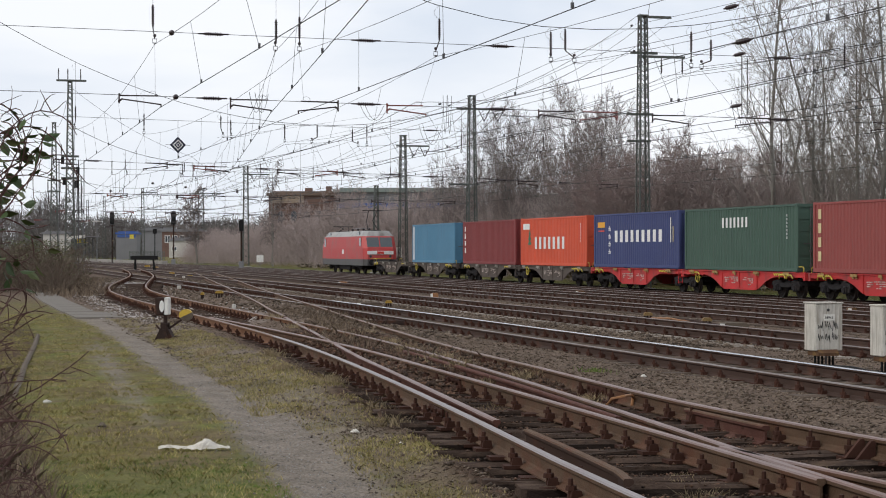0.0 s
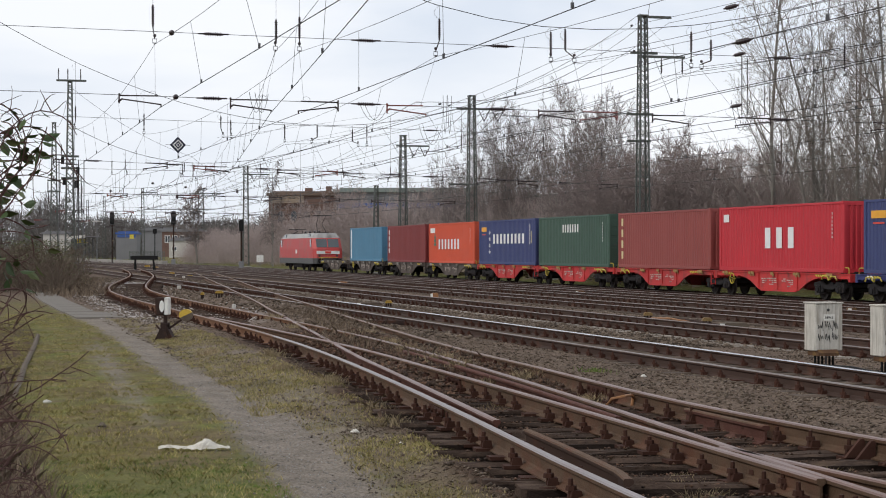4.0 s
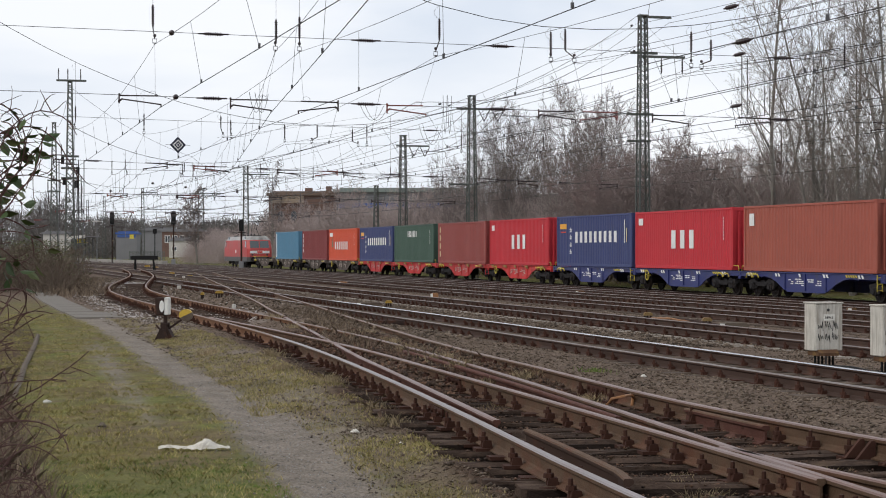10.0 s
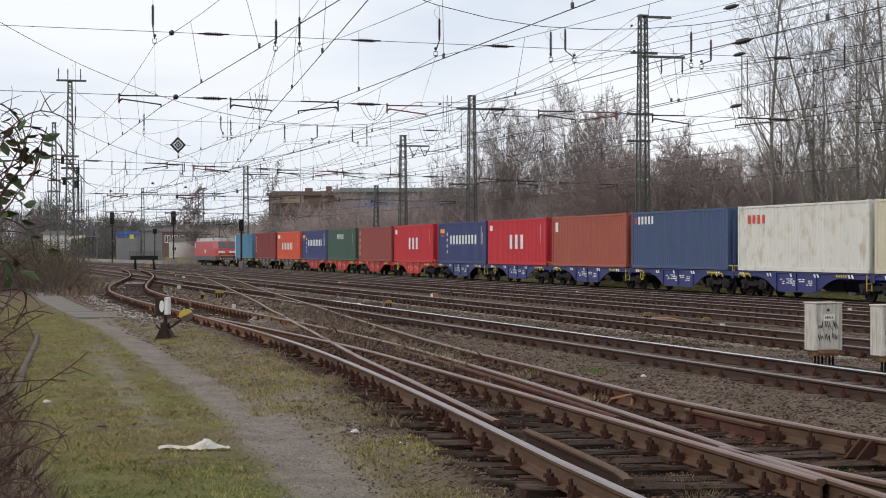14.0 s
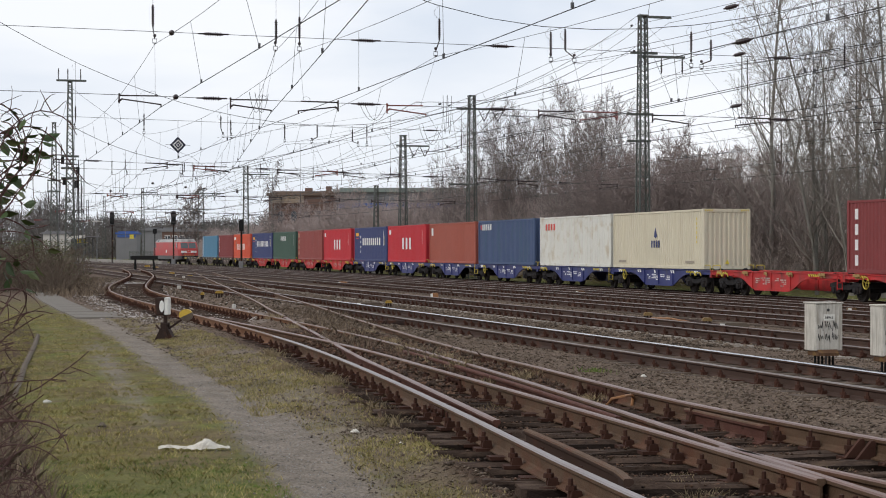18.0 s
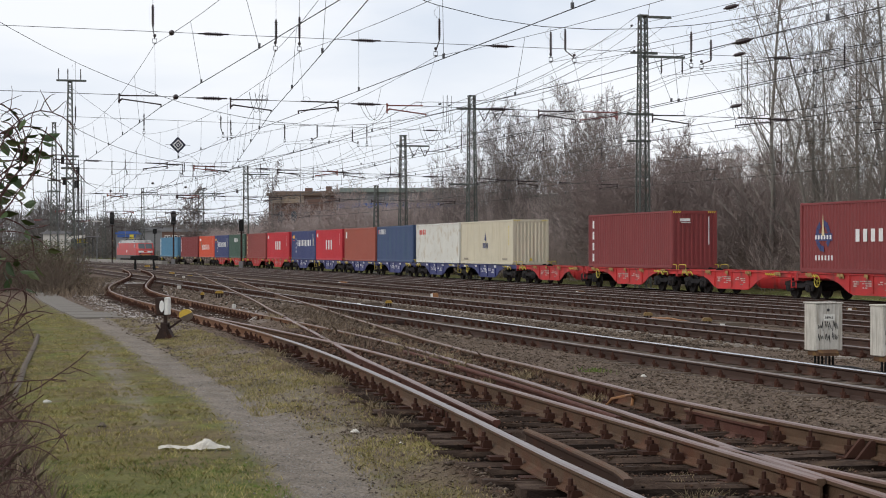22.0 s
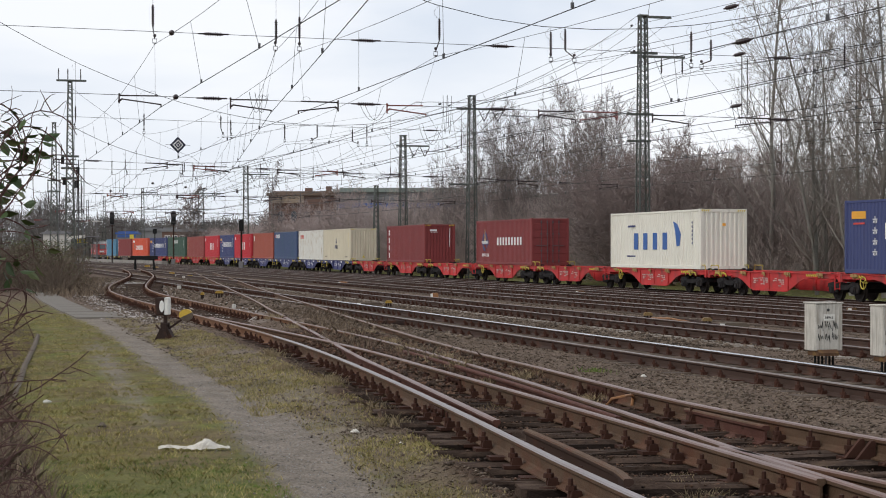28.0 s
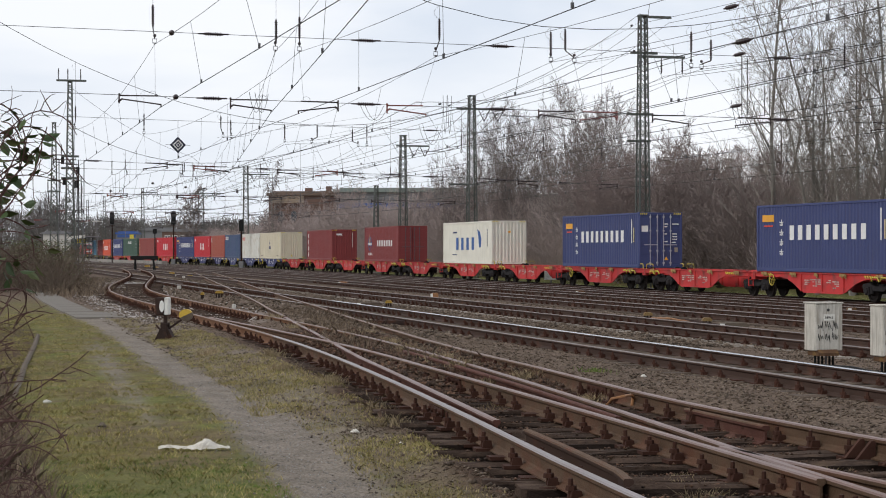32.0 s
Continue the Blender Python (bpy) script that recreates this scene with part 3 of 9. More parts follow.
def siding():
    top = tagged(new("railway_track"), "rusty siding with a turnout on old timber sleepers", "track", "sidings", "structure")
    left = spline(LEFT, 1.2)
    near = lambda x, y: 0.18 if y < 80 else 0.18 - min(1.0, (y - 80) / 80) * 0.2
    cut = min(range(len(left)), key=lambda i: abs(left[i][1] - 32.0))
    twin = offset_line(left, 1.507)
    part("rail", rail_bm(left[:cut + 1], near), [M["rail_rust"], M["rail_worn"]], top, "rusty rail with a bright worn head")
    part("rail", rail_bm(left[cut:], near), [M["rail_orange"], M["rail_top_rust"]], top, "orange-rusted curved rail")
    part("rail", rail_bm(twin[:cut + 1], near), [M["rail_rust"], M["rail_top_dull"]], top)
    part("rail", rail_bm(twin[cut:], near), [M["rail_orange"], M["rail_top_rust"]], top, "orange-rusted curved rail")
    part("rail", rail_bm(spline(INNER, 1.2), near), [M["rail_rust"], M["rail_top_dull"]], top)
    part("rail", rail_bm(spline(OUTER, 1.2), near), [M["rail_rust"], M["rail_top_dull"]], top)
    lad = spline(LADDER, 2.0)
    part("rail", rail_bm(lad, lambda x, y: z_rail(x) + 0.003 * (y > 40)), [M["rail_rust"], M["rail_top_rust"]], top)
    inner = spline(LADDER_IN, 1.0)
    part("rail", rail_bm([p for p in inner if p[1] > 40.5], lambda x, y: z_rail(x) + 0.006), [M["rail_rust"], M["rail_top_rust"]], top)
    part("switch_blade", rail_bm([p for p in inner if p[1] < 42.0], lambda x, y: 0.172), [M["rail_red"], M["rail_top_dull"]], top, "red-rusted switch blade lying against a worn rail")
    for line in ([(4.42, 11.55), (4.52, 12.0), (4.70, 13.8), (4.80, 15.0)], [(6.935, 14.75), (6.94, 15.5), (6.96, 16.6)], FROG):
        part("check_rail", rail_bm(spline(line, 0.5), lambda x, y: 0.18 if line is FROG else 0.135), [M["rail_rust"] if line is FROG else M["rail_brown"] if line[0][0] < 5 else M["rail_red"], M["rail_top_dull"] if line is FROG else M["rail_rust"]], top)
    blade = [(p[0] - 0.13 - 0.05 * max(0.0, (p[1] - 20) / 8), p[1]) for p in offset_line(left, 1.507) if 14.9 < p[1] < 27.5]
    part("switch_blade", rail_bm(blade, lambda x, y: 0.16), [M["rail_red"], M["rail_red"]], top, "dark red-brown switch blade")
    for yb in (12.62, 12.78, 13.16, 13.32):
        bm = bmesh.new()
        prism(bm, [(-0.17, 0.0), (0.0, 0.0), (0.0, 0.15), (-0.035, 0.15)], "y", -0.018, 0.018)
        bm.transform(pose(float(np.interp(yb, [11.0, 14.0], [7.35, 7.10])) - 0.035, yb, 0.008))
        part("brace", bm, M["fastening"], top)
    for line, yj in ((LEFT, 17.4), (LEFT, 29.5), (INNER, 21.3), (OUTER, 19.6), (LADDER, 24.8)):
        xj = float(np.interp(yj, [q[1] for q in line], [q[0] for q in line]))
        dj = float(np.interp(yj + 0.5, [q[1] for q in line], [q[0] for q in line])) - xj
        bm = bmesh.new()
        for sx in (-1, 1):
            box(bm, sx * 0.022 - 0.012, sx * 0.022 + 0.012, -0.36, 0.36, -0.125, -0.045)
            for by in (-0.27, -0.09, 0.09, 0.27):
                rod(bm, (sx * 0.03, by, -0.085), (sx * 0.062, by, -0.085), 0.024, 6)
        bm.transform(pose(xj, yj, 0.18, 0, 0, -math.degrees(math.atan(2 * dj))))
        part("fishplate", bm, M["fastening"], top, "bolted rusty fishplate")
    rng = random.Random(5)
    y, k = 8.6, 0
    fast = []
    lx = [p[0] for p in left]
    ly = [p[1] for p in left]
    while y < 165:
        xl = float(np.interp(y, ly, lx))
        d = float(np.interp(y + 1, ly, lx)) - xl
        h = math.atan(d)
        z = near(xl, y)
        wide = 1.0
        if y < 31:
            wide = max(1.0, (float(np.interp(y, [q[1] for q in OUTER + LADDER[1:4]], [q[0] for q in OUTER + LADDER[1:4]])) + (0.62 if y < 15.5 else 0.2) - xl + 0.55) / 2.6)
        cx = xl - 0.45 + 1.3 * wide
        if y < 95:
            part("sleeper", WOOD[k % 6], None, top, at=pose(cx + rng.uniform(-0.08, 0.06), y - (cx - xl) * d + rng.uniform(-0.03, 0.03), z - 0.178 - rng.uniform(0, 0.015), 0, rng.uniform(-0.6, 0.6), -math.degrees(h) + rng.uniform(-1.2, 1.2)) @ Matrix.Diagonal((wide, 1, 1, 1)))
        fast += [(xl, y, z, h), (xl + 1.507, y - 1.5 * d, z, h)]
        if y < 30:
            for other in (INNER, OUTER + LADDER[1:4]):
                ox = float(np.interp(y, [q[1] for q in other], [q[0] for q in other]))
                fast.append((ox, y, z, h * 0.4))
        y += 0.60
        k += 1
    tagged(part("fastenings", fastening_bm(fast), M["fastening"], top), kind="stuff")
    lx2, ly2 = [p[0] for p in lad], [p[1] for p in lad]
    y = 33.0
    while y < 160:
        x = float(np.interp(y, ly2, lx2)) - 0.75
        if all(abs(x - v) > 2.2 for v in TRACKS.values()) and x > 8.0:
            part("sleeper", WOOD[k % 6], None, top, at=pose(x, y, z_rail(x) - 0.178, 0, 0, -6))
        y += 0.64
        k += 1


siding()


# ---- the train ----
def bar_letters(bm, y0, z0, width, height, count, gap=0.28, mat=0, x=0.0):
    """Plain blocks in the place of lettering, running along -y from y0 at height z0 (bottom)."""
    w = width / count
    for i in range(count):
        a = y0 - i * w
        b = a - w * (1 - gap)
        k = (a - b) * 0.16
        box(bm, x - 0.006, x, b + k, a - k, z0, z0 + height, mat)


def corrugated(bm, length, z0, z1, pitch, depth, base, axis, sign, mat=0):
    """A trapezoid-corrugated sheet; axis 'y' runs along the box, 'x' across it. base is the outer plane."""
    n = max(3, int(round(length / pitch)))
    p = length / n
    prof = []
    for i in range(n):
        a = -length / 2 + i * p
        prof += [(a + p * 0.00, 0), (a + p * 0.34, 0), (a + p * 0.48, 1), (a + p * 0.86, 1)]
    prof.append((length / 2, 0))
    lo, hi = [], []
    for a, d in prof:
        o = base - sign * depth * d
        lo.append(bm.verts.new((o, a, z0) if axis == "y" else (a, o, z0)))
        hi.append(bm.verts.new((o, a, z1) if axis == "y" else (a, o, z1)))
    flip = (sign < 0) == (axis == "y")
    for i in range(len(prof) - 1):
        q = (lo[i], lo[i + 1], hi[i + 1], hi[i])
        bm.faces.new(q[::-1] if flip else q).material_index = mat


CL, CW, CH = 12.192, 2.438, 2.896
_sheets = {}


def container_sheets():
    """Meshes that every box shares: corrugated sides, front sheet, doors, roof, posts, rails, castings. Slot 0 takes its paint from the object."""
    hl, hw = CL / 2, CW / 2
    for key, sgn in (("side_near", -1), ("side_far", 1)):
        bm = bmesh.new()
        corrugated(bm, CL - 0.30, 0.15, CH - 0.10, 0.278, 0.036, sgn * (hw - 0.012), "y", sgn)
        _sheets[key] = bm
    bm = bmesh.new()
    corrugated(bm, CW - 0.28, 0.16, CH - 0.12, 0.25, 0.045, -(hl - 0.02), "x", -1)
    _sheets["end"] = bm
    bm = bmesh.new()
    corrugated(bm, CW - 0.28, 0.16, CH - 0.12, 0.25, 0.045, hl - 0.02, "x", 1)
    _sheets["end_front"] = bm
    bm = bmesh.new()
    box(bm, -hw + 0.05, hw - 0.05, -hl + 0.08, hl - 0.08, CH - 0.06, CH - 0.025)
    for i in range(40):
        y = -hl + 0.35 + i * (CL - 0.7) / 39
        box(bm, -hw + 0.15, hw - 0.15, y - 0.07, y + 0.07, CH - 0.026, CH - 0.008)
    _sheets["roof"] = bm
    bm = bmesh.new()
    prism(bm, [(-0.075, -0.085), (0.075, -0.085), (0.075, 0.02), (0.02, 0.085), (-0.075, 0.085)], "z", 0.12, CH - 0.11)
    _sheets["post"] = bm
    bm = bmesh.new()
    box(bm, -0.045, 0.045, -hl + 0.1, hl - 0.1, 0.0, 0.16, bevel=0.008)
    _sheets["bottom_rail"] = bm
    bm = bmesh.new()
    box(bm, -0.03, 0.03, -hl + 0.1, hl - 0.1, CH - 0.115, CH - 0.02, bevel=0.008)
    _sheets["top_rail"] = bm
    bm = bmesh.new()
    box(bm, -hw + 0.1, hw - 0.1, -0.05, 0.05, 0.0, 0.16, bevel=0.008)
    _sheets["end_rail"] = bm
    bm = bmesh.new()
    box(bm, -0.081, 0.081, -0.089, 0.089, 0.0, 0.118, bevel=0.012)
    _sheets["casting"] = bm
    bm = bmesh.new()
    for k in range(5):
        z = 0.20 + k * 0.505
        box(bm, 0.02, CW / 2 - 0.14, -0.025, 0.02, z, z + 0.36, bevel=0.012)
    box(bm, 0.012, CW / 2 - 0.125, -0.005, 0.03, 0.15, CH - 0.14)
    _sheets["door"] = bm
    bm = bmesh.new()
    rod(bm, (0, -0.06, 0.10), (0, -0.06, CH - 0.10), 0.02, 6)
    for z in (0.22, 0.85, 1.9, 2.62):
        box(bm, -0.05, 0.05, -0.085, -0.02, z, z + 0.07)
    box(bm, -0.02, 0.34, -0.085, -0.06, 1.18, 1.22)
    _sheets["bar"] = bm
    return {k: mesh_of(k, b, bpy.data.materials["white_marking_paint"]) for k, b in _sheets.items()}


SHEETS = container_sheets()


def container_paint(key, col, dirt=0.12, rough=0.62, streak=True, stain=None, blotch=0.8):
    m = material("container_paint_" + key, col, rough, 0, 0.13, 0.8, 25, stain or (col[0] * 0.35 + 0.05, col[1] * 0.35 + 0.03, col[2] * 0.35 + 0.02), dirt, blotch, 0.05, 30, streak=streak)
    return m


def shipping_container(label, paint, doors=False, marks=None, post=None, rail=None):
    """A 40-foot box of corrugated sheet; y runs to its front, base at z = 0."""
    top = tagged(new("shipping_container"), label, "container", "containers on the train")
    def put(name, key, at=None, mat=None, lab=""):
        me = SHEETS[key]
        ob = part(name, me, None, top, lab, at)
        ob.material_slots[0].link = "OBJECT"
        ob.material_slots[0].material = mat or paint
        return ob
    hl, hw = CL / 2, CW / 2
    put("side_panel", "side_near")
    put("side_panel", "side_far")
    put("front_panel", "end_front")
    put("roof", "roof")
    for sx in (-1, 1):
        put("bottom_rail", "bottom_rail", pose(sx * (hw - 0.045), 0, 0), rail)
        put("top_rail", "top_rail", pose(sx * (hw - 0.03), 0, 0), rail)
        for sy in (-1, 1):
            put("corner_post", "post", pose(sx * (hw - 0.075), sy * (hl - 0.085), 0, 0, 0, 0 if sx * sy < 0 else 180), post)
            for z in (0.0, CH - 0.118):
                put("corner_casting", "casting", pose(sx * (hw - 0.081), sy * (hl - 0.089), z), post)
    for z in (0.0, CH - 0.17):
        put("end_rail", "end_rail", pose(0, -hl + 0.06, z), rail)
        put("end_rail", "end_rail", pose(0, hl - 0.06, z), rail)
    if doors:
        for rz, sx in ((0, 1), (0, -1)):
            d = put("door", "door", pose(0, -hl + 0.05, 0) @ Matrix.Diagonal((sx, 1, 1, 1)))
            zinc = paint is P["blue"]
            for bx in (0.18, 0.57):
                b = part("locking_bar", SHEETS["bar"], None, d, "pale galvanised locking bar" if zinc else "grimy steel locking bar", pose(bx, 0, 0))
                b.material_slots[0].link = "OBJECT"
                b.material_slots[0].material = M["bar_zinc"] if zinc else M["bar_steel"]
    else:
        put("end_panel", "end")
    for mk in (marks or []):
        bm = bmesh.new()
        mk[1](bm)
        split_parts(mk[0], bm, mk[2], top)
    return top


M["sill_pale"] = material("pale_grime_marking", (0.30, 0.28, 0.25), 0.7, 0, 0.3, 4, 40, GRIME, 0.3, 3)
M["sill_amber"] = material("faded_amber_marking", (0.36, 0.24, 0.10), 0.7, 0, 0.3, 4, 40, GRIME, 0.3, 3)
M["bar_zinc"] = material("dull_zinc_coat", (0.40, 0.41, 0.45), 0.5, 0.3, 0.2, 3, 40, RUST, 0.08, 3)
M["bar_steel"] = material("dull_grimy_steel", (0.12, 0.11, 0.115), 0.5, 0.5, 0.2, 3, 40, RUST, 0.1, 3)
M["orange_mark"] = material("orange_marking_paint", (0.75, 0.36, 0.03), 0.55, 0, 0.1)
M["red_mark"] = material("red_marking_paint", (0.62, 0.05, 0.03), 0.55, 0, 0.1)
M["blue_mark"] = material("blue_marking_paint", (0.03, 0.11, 0.35), 0.55, 0, 0.1)
M["navy_mark"] = material("navy_marking_paint", (0.03, 0.04, 0.14), 0.55, 0, 0.1)
M["night_blue"] = material("night_blue_enamel", (0.016, 0.018, 0.042), 0.55, 0, 0.1)
M["green_mark"] = material("green_marking_paint", (0.02, 0.16, 0.09), 0.55, 0, 0.1)
M["grey_code"] = material("faded_grey_marking", (0.30, 0.26, 0.20), 0.6, 0, 0.2)
M["cream_mark"] = material("cream_marking_paint", (0.62, 0.52, 0.28), 0.55, 0, 0.1)
NEAR_X = -CW / 2 + 0.006       # outer plane of the side towards the near tracks
P = {
    "teal": container_paint("light_blue", (0.080, 0.215, 0.33), 0.14),
    "maroon": container_paint("maroon", (0.205, 0.034, 0.034), 0.10),
    "orange": container_paint("orange", (0.60, 0.088, 0.038), 0.08),
    "blue": container_paint("dark_blue", (0.042, 0.056, 0.158), 0.08),
    "green": container_paint("green", (0.049, 0.096, 0.070), 0.08),
    "brown": container_paint("brown_red", (0.269, 0.059, 0.051), 0.12),
    "red": container_paint("red", (0.50, 0.024, 0.036), 0.05),
    "rustbrown": container_paint("rust_brown", (0.345, 0.086, 0.056), 0.12),
    "steelblue": container_paint("faded_blue", (0.052, 0.082, 0.172), 0.34, stain=(0.05, 0.12, 0.14)),
    "offwhite": container_paint("off_white", (0.66, 0.655, 0.60), 0.32, streak=False, stain=(0.40, 0.30, 0.17), blotch=1.5),
    "cream": container_paint("cream", (0.60, 0.55, 0.42), 0.22, stain=(0.40, 0.33, 0.21)),
    "ivory": container_paint("ivory", (0.74, 0.72, 0.63), 0.08),
}


def sino_marks():
    def word(bm): bar_letters(bm, 2.9, 1.35, 7.1, 0.62, 9, 0.25, x=NEAR_X)
    def seal(bm): box(bm, NEAR_X - 0.006, NEAR_X, 4.35, 5.5, 2.15, 2.45, 0)
    def sub(bm): box(bm, NEAR_X - 0.006, NEAR_X, 4.45, 5.35, 1.93, 2.0, 0)
    def signs(bm):
        for k in range(4):
            z = 1.95 - k * 0.42
            box(bm, NEAR_X - 0.006, NEAR_X, 3.42, 3.80, z + 0.14, z + 0.18)
            box(bm, NEAR_X - 0.006, NEAR_X, 3.58, 3.64, z, z + 0.28)
            box(bm, NEAR_X - 0.006, NEAR_X, 3.46, 3.52, z + 0.02, z + 0.12)
            box(bm, NEAR_X - 0.006, NEAR_X, 3.68, 3.76, z + 0.02, z + 0.10)
    def code(bm): box(bm, NEAR_X - 0.005, NEAR_X, -5.15, -5.05, 1.3, 2.55)
    def code2(bm): box(bm, NEAR_X - 0.005, NEAR_X, -5.45, -5.36, 1.35, 2.1)
    return [("side_lettering", word, M["white"]), ("emblem", seal, M["orange_mark"]), ("emblem", sub, M["red_mark"]), ("side_lettering", signs, M["white"]), ("code_mark", code, M["white"]), ("code_mark", code2, M["cream_mark"])]


def word_marks(count, y0, z0, w, h, mat="white", extra=()):
    def word(bm): bar_letters(bm, y0, z0, w, h, count, 0.3, x=NEAR_X)
    def code(bm):
        for k in range(7):
            box(bm, NEAR_X - 0.005, NEAR_X, -5.18, -5.11, 1.4 + k * 0.16, 1.5 + k * 0.16)
    out = [("side_lettering", word, M[mat]), ("code_mark", code, M["white"])]
    return out + list(extra)


def upright_word(count, y, z_top, size, mat="white"):
    """Letters set one under another."""
    def word(bm):
        for k in range(count):
            z = z_top - k * size * 1.45
            box(bm, NEAR_X - 0.006, NEAR_X, y - 0.13, y + 0.13, z - size, z)
    return ("side_lettering", word, M[mat])


def patch(name, y0, y1, z0, z1, mat):
    def f(bm): box(bm, NEAR_X - 0.006, NEAR_X, y0, y1, z0, z1)
    return (name, f, M[mat])


def stripe(mat, y=5.78, w=0.14):
    def f(bm): box(bm, NEAR_X - 0.006, NEAR_X, y - w / 2, y + w / 2, 0.2, 2.75)
    return ("side_stripe", f, M[mat])


def end_patch(name, x0, x1, z0, z1, mat):
    def f(bm): box(bm, x0, x1, -CL / 2 - 0.004, -CL / 2 + 0.03, z0, z1)
    return (name, f, M[mat])


def corner_stripes():
    """Yellow warning stripes on the top corners of a high box's rear end."""
    def f(bm):
        for sx in (-1, 1):
            for k in range(4):
                x = sx * (1.10 - k * 0.11)
                prism(bm, [(x - 0.03, CH - 0.12), (x + 0.02, CH - 0.12), (x + 0.05, CH - 0.03), (x, CH - 0.03)], "y", -CL / 2 - 0.006, -CL / 2 + 0.012)
    return ("warning_stripe", f, M["yellow"])


def door_labels():
    """Plates and small print on the rear doors."""
    y0, y1 = -CL / 2 + 0.014, -CL / 2 + 0.03
    def plate(bm): box(bm, -1.04, -0.68, y0, y1, 1.88, 2.20)
    def print_rows(bm):
        for x0, x1, z in ((0.24, 0.44, 2.26), (0.66, 1.04, 2.26), (0.24, 0.40, 2.12), (0.24, 0.38, 1.74), (0.68, 0.94, 1.74), (0.68, 0.94, 1.60), (0.68, 0.94, 1.46), (0.24, 0.42, 1.34), (0.64, 0.86, 1.30)):
            box(bm, x0, x1, y0, y1, z, z + 0.055)
    def small(bm): box(bm, 0.80, 0.98, y0, y1, 0.82, 1.06)
    def sign(bm): prism(bm, [(0.22, 0.40), (0.44, 0.40), (0.33, 0.58)], "y", y0, y1)
    return [("label_plate", plate, M["white"]), ("end_lettering", print_rows, M["white"]), ("label_plate", small, M["grey_code"]), ("warning_sign", sign, M["orange_mark"]), corner_stripes()]


def pine(bm):
    for k, (w, z) in enumerate(((0.75, 1.25), (0.6, 1.55), (0.42, 1.85))):
        prism(bm, [(-0.9 - w / 2 + 5.2, z), (-0.9 + w / 2 + 5.2, z), (-0.9 + 5.2, z + 0.36)], "x", NEAR_X - 0.006, NEAR_X)


def figure_mark(bm):
    prism(bm, [(-3.6, 1.15), (-3.2, 1.1), (-3.0, 1.9), (-2.75, 2.35), (-3.3, 2.2), (-3.75, 1.7)], "x", NEAR_X - 0.006, NEAR_X)


def ring_mark(bm):
    """A broken ring round a spike."""
    for k in range(11):
        if k in (2, 7):
            continue
        a, b = 2 * math.pi * k / 11, 2 * math.pi * (k + 0.92) / 11
        prism(bm, [(4.02 + r * math.cos(t), 1.5 + r * math.sin(t)) for r, t in ((0.42, a), (0.66, a), (0.66, b), (0.42, b))], "x", NEAR_X - 0.006, NEAR_X)
    prism(bm, [(4.7, 1.3), (4.7, 1.6), (3.2, 1.6), (3.2, 1.3)], "x", NEAR_X - 0.004, NEAR_X)


def drop_mark(bm):
    prism(bm, [(0.22, 1.62), (0.0, 1.52), (-0.22, 1.62), (0.02, 2.1)], "x", NEAR_X - 0.006, NEAR_X)


